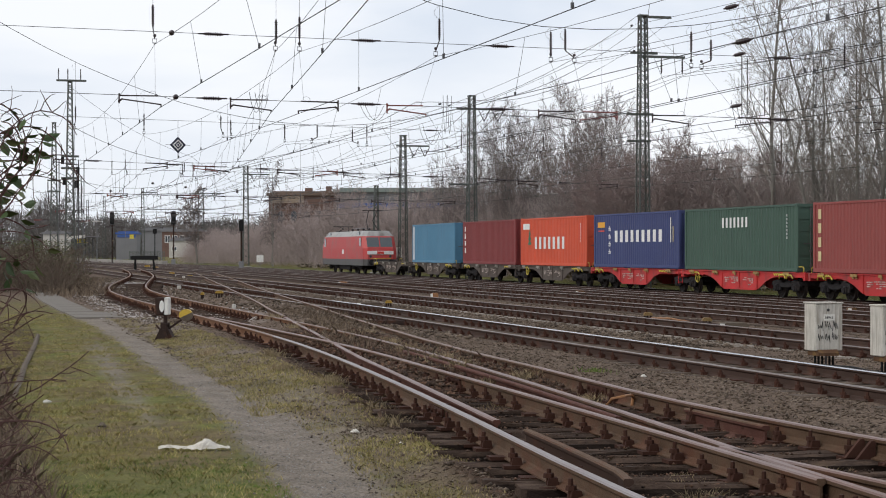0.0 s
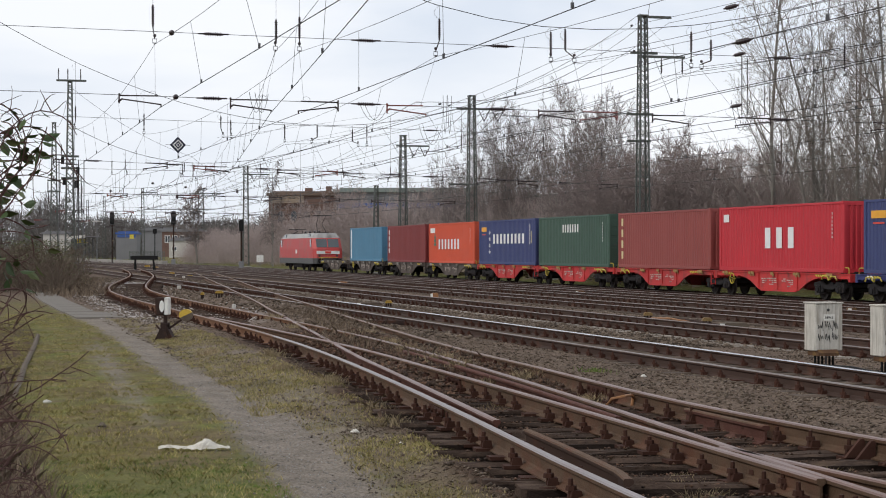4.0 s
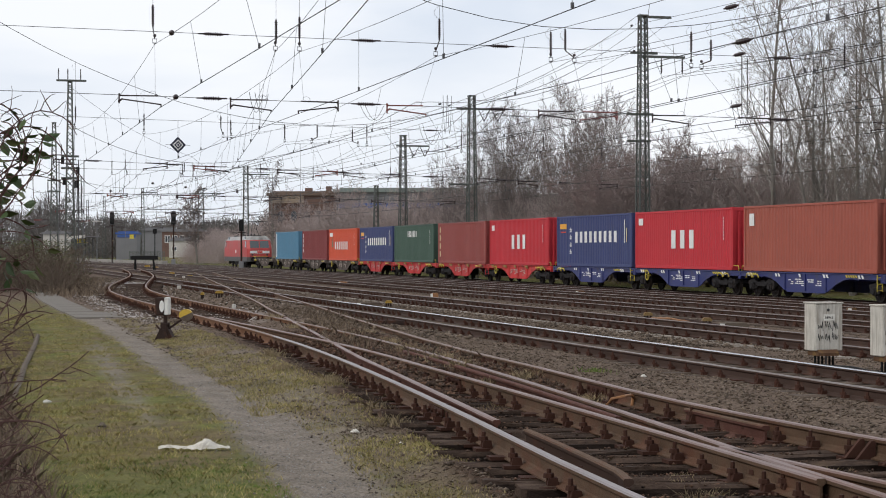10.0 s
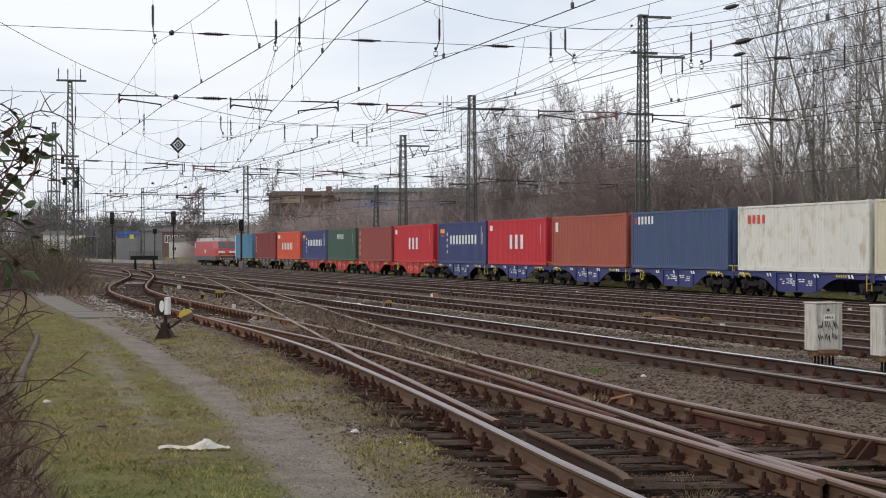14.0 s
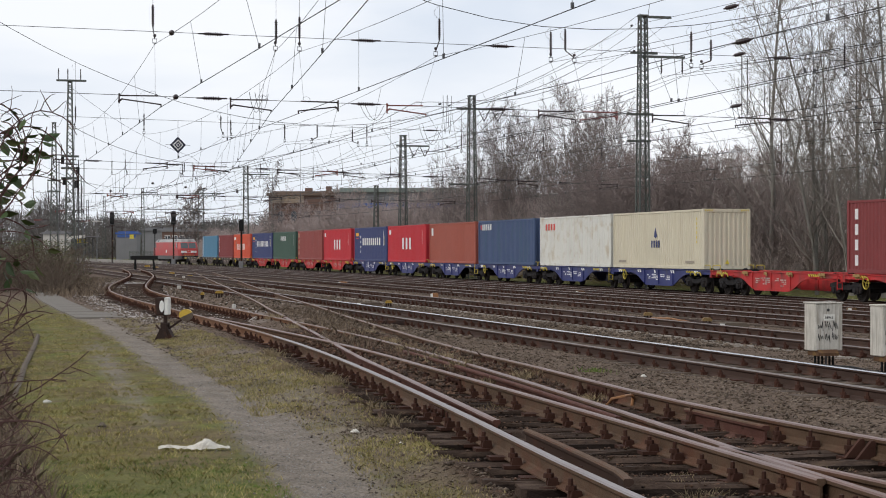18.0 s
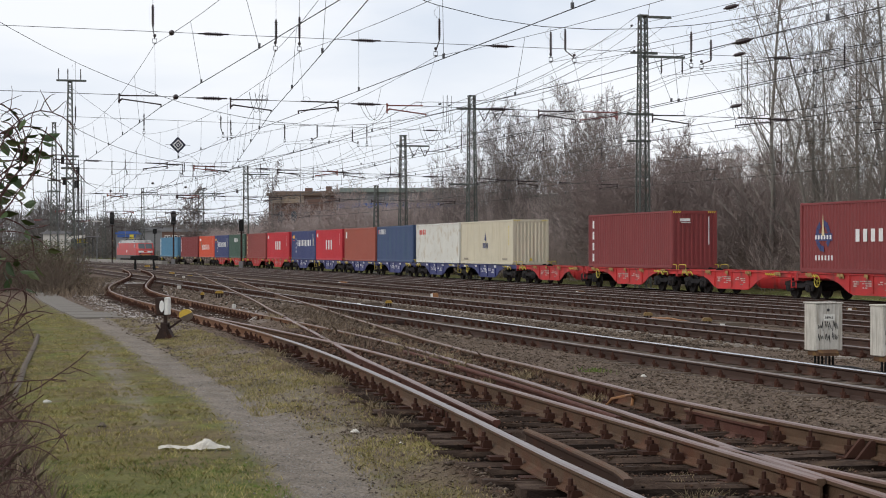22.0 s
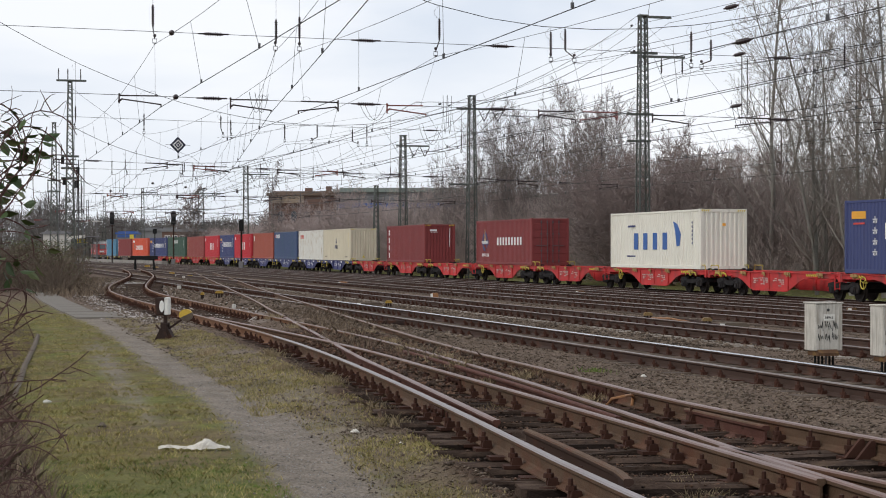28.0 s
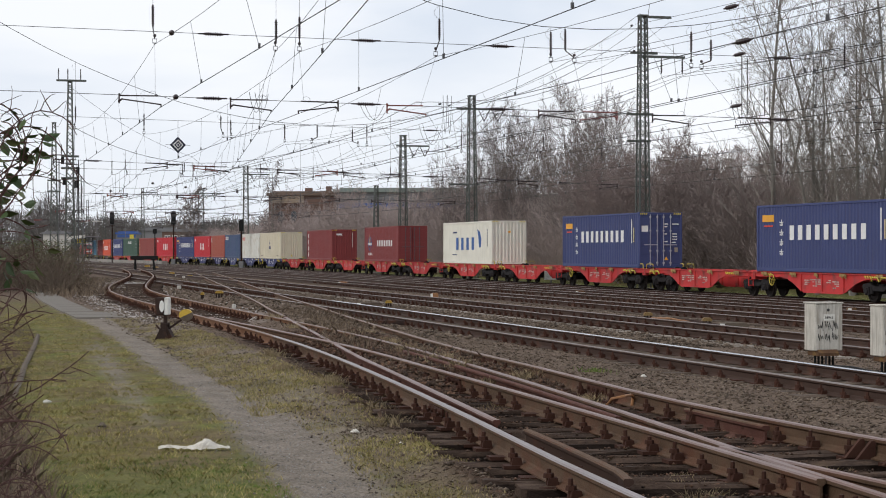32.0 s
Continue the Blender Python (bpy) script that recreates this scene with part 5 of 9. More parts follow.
# ---- masts and overhead line ----
def lattice_mast(x, y, top_z, w_top, w_base, label, group="lattice masts", z0=None, turn=0.0):
    """Four angle-iron legs with zigzag bracing on each face."""
    base = float(ground_z(x, y)) if z0 is None else z0
    h = top_z - base
    top = tagged(new("lattice_mast"), label, "mast", group)
    top.matrix_basis = pose(x, y, base, 0, 0, turn)
    w = lambda z: w_base + (w_top - w_base) * z / h
    for sx in (-1, 1):
        for sy in (-1, 1):
            bm = bmesh.new()
            a, b = w(0) / 2, w(h) / 2
            t = 0.045
            v = []
            for z, q in ((0, a), (h, b)):
                v.append([bm.verts.new(p) for p in ((sx * q, sy * q, z), (sx * (q - 2 * t), sy * q, z), (sx * (q - 2 * t), sy * (q - 0.02), z), (sx * (q - 0.02), sy * (q - 0.02), z), (sx * (q - 0.02), sy * (q - 2 * t), z), (sx * q, sy * (q - 2 * t), z))])
            for k in range(6):
                bm.faces.new((v[0][k], v[0][(k + 1) % 6], v[1][(k + 1) % 6], v[1][k]))
            bm.faces.new(v[1])
            bmesh.ops.recalc_face_normals(bm, faces=bm.faces)
            part("leg", bm, M["mast_green"], top)
    for face in range(4):
        bm = bmesh.new()
        z, k = 0.25, 0
        c, s = ((1, 0), (0, 1), (-1, 0), (0, -1))[face]
        while z < h - 0.15:
            z2 = min(h - 0.05, z + max(0.42, w(z) * 0.95))
            q0, q1 = w(z) / 2 - 0.02, w(z2) / 2 - 0.02
            for e in (-1, 1) if y < 200 else ((1,) if k % 2 else (-1,)):
                p = Vector((c * q0 - s * e * q0, s * q0 + c * e * q0, z))
                r = Vector((c * q1 + s * e * q1, s * q1 - c * e * q1, z2))
                rod(bm, p, r, 0.022 if y < 200 else 0.03, 4)
            if k % 6 == 0:
                rod(bm, (c * q0 + s * q0, s * q0 - c * q0, z), (c * q0 - s * q0, s * q0 + c * q0, z), 0.022, 4)
            z, k = z2, k + 1
        tagged(part("bracing", bm, M["mast_green"], top), kind="stuff")
    bm = bmesh.new()
    box(bm, -w_base * 0.75, w_base * 0.75, -w_base * 0.75, w_base * 0.75, -0.6, 0.15, bevel=0.03)
    part("foundation", bm, M["concrete"], top)
    bm = bmesh.new()
    box(bm, -w_top / 2 - 0.03, w_top / 2 + 0.03, -w_top / 2 - 0.03, w_top / 2 + 0.03, h - 0.06, h + 0.02)
    part("cap", bm, M["mast_green"], top)
    return top


M["concrete"] = material("weathered_concrete", (0.30, 0.285, 0.26), 0.9, 0, 0.25, 2.0, 30, GRIME, 0.3, 1.5, 0.3, 60)


def insulator_bm(length, r=0.075, sheds=9, bm=None, start=(0, 0, 0), way=(0, 0, -1)):
    """A ribbed rod insulator with end caps from start along way."""
    bm = bm or bmesh.new()
    before = len(bm.verts)
    prof = [(0.012, 0.0), (0.03, 0.01)]
    for k in range(sheds):
        z = 0.10 * length + 0.8 * length * k / sheds
        prof += [(0.45 * r, z), (r, z + 0.25 * length / sheds), (0.5 * r, z + 0.5 * length / sheds)]
    prof += [(0.03, length * 0.97), (0.012, length)]
    lathe(bm, prof, 7, "z")
    q = Vector((0, 0, 1)).rotation_difference(Vector(way).normalized()).to_matrix().to_4x4()
    bm.verts.ensure_lookup_table()
    m = Matrix.Translation(start) @ q
    for v in bm.verts[before:]:
        v.co = m @ v.co
    return bm


def cross_arm(mast, h, x0, x1, drops=(), pins=(), vees=()):
    """A steel arm across the mast at height h with its insulators."""
    bm = bmesh.new()
    box(bm, x0, x1, -0.07, 0.07, h - 0.07, h + 0.07)
    arm = part("cross_arm", bm, M["mast_green"], mast)
    for x in drops:
        part("insulator", insulator_bm(0.9, 0.07, 8, None, (x, 0, h - 0.08)), M["insulator"], arm)
    for x in pins:
        part("insulator", insulator_bm(0.8, 0.06, 8, None, (x, 0, h + 0.05), (0, 0, 1)), M["insulator"], arm)
    for x in vees:
        bm = insulator_bm(1.0, 0.06, 8, None, (x - 0.45, 0, h - 0.06), (0.45, 0, -0.85))
        insulator_bm(1.0, 0.06, 8, bm, (x + 0.45, 0, h - 0.06), (-0.45, 0, -0.85))
        part("insulator", bm, M["insulator"], arm)


SPANS = [50.0, 90.0, 134.0, 190.0, 246.0, 300.0]
RIGHT_X = 38.6
tall = lattice_mast(RIGHT_X, 98.6, 15.3, 0.46, 0.78, "tall green lattice steel mast behind the train")
cross_arm(tall, 15.85, -0.2, 1.75)
cross_arm(tall, 13.75, -0.75, 0.9)
cross_arm(tall, 10.2, -0.95, 0.6)
cross_arm(tall, 8.65, -0.95, 0.5)
cross_arm(tall, 13.55, -0.3, 2.6, drops=(1.15, 2.45))
second = lattice_mast(RIGHT_X, 134.5, 13.6, 0.5, 0.85, "green lattice mast with a cross arm and hanging insulators")
cross_arm(second, 13.2, -1.2, 2.5, vees=(1.0, 2.1), pins=(0.2,))
cross_arm(second, 7.4, -1.8, 0.6)
third = lattice_mast(RIGHT_X, 156.6, 11.9, 0.5, 0.85, "green lattice mast with a cross arm and hanging insulators")
cross_arm(third, 11.6, -0.6, 2.4, vees=(1.0, 2.0))
lattice_mast(RIGHT_X + 2.5, 178.0, 8.2, 0.4, 0.7, "slender dark lattice mast among shrubs")
fourth = lattice_mast(RIGHT_X, 246.0, 13.2, 0.6, 0.9, "distant lattice mast with a cross arm")
cross_arm(fourth, 12.7, -0.5, 3.2, vees=(1.1, 2.6))
fifth = lattice_mast(42.0, 318.0, 12.5, 0.8, 1.4, "distant broad lattice mast beside bare trees")
cross_arm(fifth, 12.2, -2.0, 4.0, vees=(2.4,))
left_mast = lattice_mast(8.1, 132.0, 13.8, 0.34, 0.80, "tall lattice mast with pin insulators beside the siding")
cross_arm(left_mast, 13.85, -0.95, 1.15, pins=(-0.8, -0.15, 0.75))
for hh in (8.45, 7.6, 6.9):
    cross_arm(left_mast, hh, -0.62, 0.62, pins=(-0.6,) if hh > 8 else (), drops=(0.58,) if hh < 8 else ())
for ox, zz in ((-0.52, 7.9), (0.55, 7.2), (-0.4, 6.4), (0.42, 6.2)):
    bm = bmesh.new()
    box(bm, ox - 0.11, ox + 0.11, -0.16, 0.10, zz, zz + 0.5, bevel=0.02)
    part("switch_box", bm, M["black"], left_mast, "dark switch gear box")
for ox in (-0.75, 0.62, 1.0):
    bm = bmesh.new()
    rod(bm, (ox, 0.2, 0.0), (ox, 0.2, 8.2), 0.035, 5)
    part("down_lead", bm, M["wire_far"], left_mast)
near_twin = lattice_mast(9.0, 170.0, 13.4, 0.36, 0.86, "lattice steel mast beyond the siding")
cross_arm(near_twin, 8.2, -0.6, 0.6, drops=(-0.55, 0.55))
cross_arm(near_twin, 7.2, -0.6, 0.6, drops=(-0.5, 0.5))
lattice_mast(19.0, 286.0, 13.2, 0.6, 1.1, "distant lattice mast beside the running lines")
for mx, mh in ((30.2, 13.3), (34.0, 14.3)):
    lattice_mast(mx, 427.0, mh, 0.5, 0.9, "distant slender mast beyond the station")
far_mast = lattice_mast(35.3, 352.0, 13.6, 0.5, 0.9, "distant slender mast with a cross arm")
cross_arm(far_mast, 13.4, -0.3, 2.7, vees=(0.9, 2.1))
cross_arm(far_mast, 10.2, 0.3, 12.8)


def sag_line(p, q, sag, n):
    p, q = Vector(p), Vector(q)
    return [p + (q - p) * (k / n) - Vector((0, 0, 4 * sag * (k / n) * (1 - k / n))) for k in range(n + 1)]


# contact line over each track: x at each support in the order of SPANS, with one support behind the eye;
# the side of its steady arm; how far the carrying wire stands aside, near the eye and beyond
LINES = [
    ([6.1, 5.5, 5.65, 8.6, 13.0, 16.5, 20.0], 0, (-0.7, -0.16)),
    ([3.72, 8.54, 13.1, 17.0, 22.5, 27.0, 27.0], 0, (0.0, 0.13)),
    ([9.45, 9.33, 8.8, 11.2, 11.9, 11.2, 8.0], 1, (-0.1, 0.02)),
    ([14.6, 12.98, 12.5, 12.0, 11.3, 11.6, 8.0], 0, (0.0, 0.3)),
    ([16.6, 17.48, 16.9, 17.1, 16.5, 16.7, 13.0], 0, (0.1, -0.75)),
    ([16.9, 17.65, 17.8, 16.4, 17.0, 16.5, 13.5], 1, (0.1, -0.2)),
    ([22.6, 21.0, 20.6, 22.0, 22.5, 22.0, 18.5], 0, (0.1, 0.1)),
    ([21.9, 22.53, 21.4, 22.6, 22.0, 22.2, 19.0], 1, (0.1, -1.1)),
    ([27.5, 27.0, 27.4, 27.0, 27.4, 27.0, 23.6], 1, (0.15, -0.9)),
    ([31.2, 31.7, 31.3, 31.7, 31.3, 31.4, 28.0], 0, (0.15, 0.15)),
    ([35.5, 35.9, 35.5, 36.0, 35.5, 35.6, 32.2], 1, (0.15, 0.15)),
]


def span_y(i, x):
    """The second cross-span runs aslant to the tall mast; the others stand square to the tracks."""
    return 86.0 + (x - 5.3) * 0.378 if i == 1 else SPANS[i]


def contact_height(x):
    return 5.50 + (z_rail(max(x, 12)) if x > 12 else 0.1 * min(1.0, max(0.0, (8.6 - x) / 3.0)))


def contact_line(xs, aside):
    top = tagged(new("overhead_line"), "dark contact wire and carrying wire with thin droppers", "cable", "overhead lines")
    ys = [4.0] + [span_y(k, x) for k, x in enumerate(xs[1:])]
    off = [aside[0]] + [aside[1]] * len(SPANS)
    con, mes = bmesh.new(), bmesh.new()
    pts_c, pts_m = [], []
    for i in range(len(ys) - 1):
        a = (xs[i], ys[i], contact_height(xs[i]))
        b = (xs[i + 1], ys[i + 1], contact_height(xs[i + 1]))
        c = sag_line(a, b, 0.03, 6)
        m = sag_line((xs[i] + off[i], ys[i], a[2] + 1.72), (xs[i + 1] + off[i + 1], ys[i + 1], b[2] + 1.72), 0.55, 14)
        pts_c += c[:-1]
        pts_m += m[:-1]
        n = 6
        for k in range(1, n):
            f = k / n
            lo = Vector(a).lerp(Vector(b), f)
            hi = Vector((xs[i] + off[i] + (xs[i + 1] + off[i + 1] - xs[i] - off[i]) * f, lo.y, 0))
            hi.z = a[2] + (b[2] - a[2]) * f + 1.72 - 4 * 0.55 * f * (1 - f)
            if lo.y > 20 and lo.y < 200:
                bm = bmesh.new()
                rod(bm, lo, hi, 0.006 if lo.y < 95 else 0.009, 4, caps=False)
                box(bm, lo.x - 0.02, lo.x + 0.02, lo.y - 0.03, lo.y + 0.03, lo.z - 0.02, lo.z + 0.07)
                part("dropper", bm, M["wire_far"], top)
    pts_c.append(Vector(b))
    pts_m.append(Vector((b[0] + off[-1], b[1], b[2] + 1.72)))
    tube(con, pts_c, [0.009 if p.y < 110 else 0.014 for p in pts_c], 5)
    tube(mes, pts_m, [0.0065 if p.y < 110 else 0.011 for p in pts_m], 5)
    part("contact_wire", con, M["wire"], top)
    part("carrying_wire", mes, M["wire"], top)


for xs, side, aside in LINES:
    contact_line(xs, aside)


def head_z(x):
    """The carrying rope of a cross-span, slack in the middle."""
    return 8.12 + 0.030 * (x - 17.6) ** 2 if x < 17.6 else 8.12 + 0.018 * (x - 17.6) ** 2


def cross_span(i):
    """Ropes across all tracks with their insulators, steady arms and hangers."""
    top = tagged(new("cross_span"), "cross-span of steel ropes with brown insulators and steady arms", "cable", "cross-spans")
    x0, x1 = ((-2.5, 38.6), (-4.0, 38.4), (8.1, 38.6), (8.1, 38.6), (8.1, 38.6), (8.1, 38.6))[i]
    far = SPANS[i]
    x0, x1 = x0 + bend(far) * (far > 140), x1 + bend(far)
    at_y = lambda x: span_y(i, x)
    head = (lambda x: 8.04 + 0.0168 * (x - 17.5) ** 2) if i == 1 else (lambda x: min(head_z(x), 13.0))
    upper = (lambda x: 7.86 + 0.008 * x) if i == 1 else (lambda x: 7.72 - 0.011 * x)
    ropes = (("head_rope", head, 0.011), ("upper_rope", upper, 0.008), ("lower_rope", lambda x: 5.98 - 0.0155 * x, 0.008))
    fat = 1.0 if far < 60 else (1.2 if far < 100 else 1.7)
    for name, zf, r in ropes:
        bm = bmesh.new()
        n = 26 if name == "head_rope" else 6
        tube(bm, [(x0 + (x1 - x0) * k / n, at_y(x0 + (x1 - x0) * k / n), zf(x0 + (x1 - x0) * k / n)) for k in range(n + 1)], r * fat, 5)
        part(name, bm, M["wire"], top)
    rope_ins = {"upper_rope": (6.95, 11.25, 15.2, 24.0, 29.6), "lower_rope": (6.9, 11.25, 15.15, 24.0, 29.6)}
    if i:
        rope_ins = {"upper_rope": (24.5,), "lower_rope": (6.37, 10.3, 15.0, 19.2, 24.5, 29.0, 33.0)}
    for name, zf, r in ropes[1:]:
        for x in rope_ins[name]:
            if x0 < x < x1:
                bm = insulator_bm(0.56, 0.066, 7, None, (x - 0.28, at_y(x), zf(x)), (1, 0, -0.012))
                for e in (-1, 1):
                    rod(bm, (x + e * 0.27, at_y(x), zf(x)), (x + e * 0.42, at_y(x), zf(x)), 0.022, 5)
                part("insulator", bm, M["insulator"], top)
    for k, (xs, side, aside) in enumerate(LINES):
        x = xs[i + 1]
        if not (x0 < x - 1 and x < x1):
            continue
        y = at_y(x)
        e = -1 if side == 0 else 1
        zc, zl = contact_height(x), ropes[2][1](x)
        post = x + e * 1.12
        bm = bmesh.new()
        t = 0.019 * fat
        rod(bm, (post, y, zl + 0.06), (post, y, zc + 0.08), 1.2 * t, 6)
        rod(bm, (post - e * 0.02, y, zl), (post - e * 1.05, y, zl + 0.01), t, 6)
        rod(bm, (post - e * 0.08, y, zc + 0.20), (x - e * 0.02, y, zc + 0.07), t, 6)
        rod(bm, (post, y, zc + 0.15), (post - e * 0.09, y, zc + 0.21), 1.3 * t, 6)
        rod(bm, (x - e * 0.02, y, zc + 0.08), (x, y, zc - 0.01), 0.9 * t, 6)
        ring = [(post - e * 0.90 + 0.11 * math.cos(a), y, zl + 0.03 + 0.11 * abs(math.sin(a))) for a in [math.pi * q / 8 for q in range(9)]]
        tube(bm, ring, 0.004 * fat, 4)
        part("steady_arm", bm, M["red_tube"] if k in (3, 5) else M["tube_steel"], top)
        hx = x + aside[1]
        lean = (-0.05, 0.02, 0.0, 0.11, 0.0, -0.28, 0.0, 0.3, 0.0, -0.2, 0.0)[k] * (1 if i == 0 else -1)
        zm = zc + 1.75
        zh = head(hx + lean)
        bm = bmesh.new()
        zi = min(zh, zm + (1.05, 0.85, 0.95)[k % 3])
        tip = Vector((hx, y, zm + 0.12))
        knee = Vector((hx + lean, y, zi - 0.62)) if zi - 0.62 > zm + 0.15 else tip
        if zh > zi:
            rod(bm, (hx + lean, y, zi), (hx + lean, y, zh), 0.006 * fat, 4)
        insulator_bm(0.62, 0.052, 8, bm, (hx + lean, y, zi), tuple(knee - Vector((hx + lean, y, zi))))
        if (knee - tip).length > 0.02:
            rod(bm, knee, tip, 0.017 * fat, 5)
        lathe(bm, [(0.03, -0.03), (0.05, 0.0), (0.03, 0.03)], 6, "y", (tip.x, y, tip.z + 0.08))
        rod(bm, (hx - 0.055, y, zm + 0.12), (hx - 0.055, y, zm), 0.008 * fat, 4)
        rod(bm, (hx + 0.055, y, zm + 0.12), (hx + 0.055, y, zm), 0.008 * fat, 4)
        rod(bm, (hx - 0.06, y, zm + 0.11), (hx + 0.06, y, zm + 0.11), 0.010 * fat, 5)
        rod(bm, (hx - 0.06, y, zm), (hx + 0.06, y, zm), 0.012 * fat, 5)
        rod(bm, (hx, y - 0.08, zm - 0.03), (hx, y + 0.08, zm - 0.03), 0.018 * fat, 5)
        if zh > zi:
            pts = [(hx + lean - 0.02 - 0.14 * math.sin(math.pi * q / 6), y, zh - 0.02 - 0.06 * q) for q in range(7)]
            tube(bm, pts, 0.004 * fat, 4)
        part("hanger", bm, M["insulator"], top)
        bm = bmesh.new()
        rod(bm, (hx, y, zm - 0.05), (post - e * 0.98, y, zl + 0.02), 0.0045 * fat, 4)
        part("stay_wire", bm, M["wire_far"], top)


for i in range(len(SPANS)):
    cross_span(i)

# feeder wires along the right-hand masts and higher up over the yard
def feeder(label, pts, r=0.012, sag=1.1):
    bm = bmesh.new()
    line = []
    for a, b in zip(pts, pts[1:]):
        line += sag_line(a, b, sag, 10)[:-1]
    line.append(Vector(pts[-1]))
    tube(bm, line, [r * (1.0 if p.y < 110 else 1.5) for p in line], 5)
    tagged(part("feeder_wire", bm, M["wire"]), label, "cable", "feeder wires")


for dx, z in ((1.3, 11.8), (2.45, 11.8), (0.2, 14.9), (1.6, 14.9)):
    k = 1 if z > 14 else 0
    feeder("thin feeder wire slung between lattice masts", [(RIGHT_X + dx + 1, 20.0, z + 0.8), (RIGHT_X + dx, 98.6, z), (RIGHT_X + min(dx, 2.1), 134.5, 12.3 + k * 0.9), (RIGHT_X + min(dx, 2.0), 156.6, 10.6 + k), (RIGHT_X + dx, 246.0, 11.8 + k), (36 + dx, 330.0, 12.0)])
feeder("thin feeder wire slung high beyond the siding", [(8.1, 132.0, 13.5), (9.0, 170.0, 13.2), (19.0, 286.0, 13.2)], 0.010, 1.2)
feeder("thin feeder wire led down from a mast top", [(8.3, 132.0, 13.2), (17.0, 134.0, 8.6), (24.0, 150.0, 7.2)], 0.008, 0.5)
feeder("thin feeder wire along a running line", [(25.5, 12.0, 8.9), (22.8, 50.0, 7.94), (20.5, 93.0, 7.5), (17.5, 134.0, 7.4)], 0.008, 0.3)
# anchoring wires that cross the yard aslant
for a, b in (((16.7, 50.0, 7.15), (38.4, 98.5, 14.9)), ((17.5, 50.0, 7.1), (38.4, 98.5, 13.3)), ((21.1, 50.0, 7.1), (38.4, 98.4, 15.1)), ((12.5, 88.7, 7.2), (38.4, 134.4, 13.3)), ((16.9, 90.4, 7.2), (38.4, 134.4, 13.2))):
    bm = bmesh.new()
    tube(bm, sag_line(a, b, 0.12, 8), 0.006, 5)
    insulator_bm(0.75, 0.06, 8, bm, tuple(Vector(a).lerp(Vector(b), 0.82)), tuple(Vector(b) - Vector(a)))
    tagged(part("anchor_wire", bm, M["wire"]), "slanting anchor wire with a ribbed insulator", "cable", "anchor wires")


def jumper(x, y, z, w, drop):
    bm = bmesh.new()
    for o in (0.0, 0.16):
        pts = [(x + o + w * (k / 8), y + 0.4 * (k / 8), z - drop * (1 - (2 * k / 8 - 1) ** 2)) for k in range(9)]
        tube(bm, pts, 0.0075, 5)
    tagged(part("jumper_wire", bm, M["wire"]), "slack jumper wire hanging between carrying wires", "cable", "jumper wires")


for q in ((8.1, 51.0, 6.15, 0.45, 0.55), (13.3, 60.0, 6.6, 0.9, 0.5), (17.9, 70.0, 6.7, 0.9, 0.8), (22.6, 50.5, 6.2, 0.8, 0.9), (15.5, 96.0, 6.5, 0.8, 0.8), (16.2, 60.0, 7.0, 0.25, 1.3), (20.9, 46.0, 7.0, 0.2, 1.7), (21.6, 46.0, 7.0, 0.15, 1.6)):
    jumper(*q)


def strain_insulator(x, y, z, way, length=0.42, r=0.085):
    """A fat ribbed insulator set into a wire."""
    bm = bmesh.new()
    prof = [(0.02, -length * 0.72), (0.026, -length * 0.5), (0.045, -length * 0.46)]
    for k in range(5):
        c = -0.4 + 0.8 * k / 4
        q = r * (1.0 - 0.55 * c * c)
        prof += [(q * 0.72, (c - 0.05) * length), (q, c * length), (q * 0.72, (c + 0.05) * length)]
    prof += [(0.045, length * 0.46), (0.026, length * 0.5), (0.02, length * 0.72)]
    lathe(bm, prof, 10, "z")
    bm.transform(Matrix.Translation((x, y, z)) @ Vector((0, 0, 1)).rotation_difference(Vector(way).normalized()).to_matrix().to_4x4())
    tagged(part("strain_insulator", bm, M["insulator"], smooth=True), "dark ribbed strain insulator set into a wire", "insulator", "strain insulators")


for q in ((13.93, 30.60, 5.50), (17.1, 38.2, 7.22), (21.45, 47.6, 5.78), (20.6, 45.5, 7.0)):
    strain_insulator(*q, (0.5, -1.0, 0.12), 0.30, 0.06)
for q in ((5.52, 46.7, 5.61), (5.36, 46.2, 7.19)):
    bm = bmesh.new()
    lathe(bm, [(0.01, -0.13), (0.055, -0.11), (0.070, -0.04), (0.070, 0.04), (0.055, 0.11), (0.01, 0.13)], 10, "y", q)
    tagged(part("strain_insulator", bm, M["insulator"], smooth=True), "dark egg-shaped strain insulator on a wire", "insulator", "strain insulators")
for x, y, z in ((13.6, 110.0, 5.5), (15.0, 112.0, 5.5), (11.0, 104.0, 5.5), (12.0, 120.0, 5.5), (9.8, 118.0, 5.5), (17.5, 115.0, 5.4)):
    strain_insulator(x, y, z, (0.1, -1.0, 0.0), 0.32, 0.065)

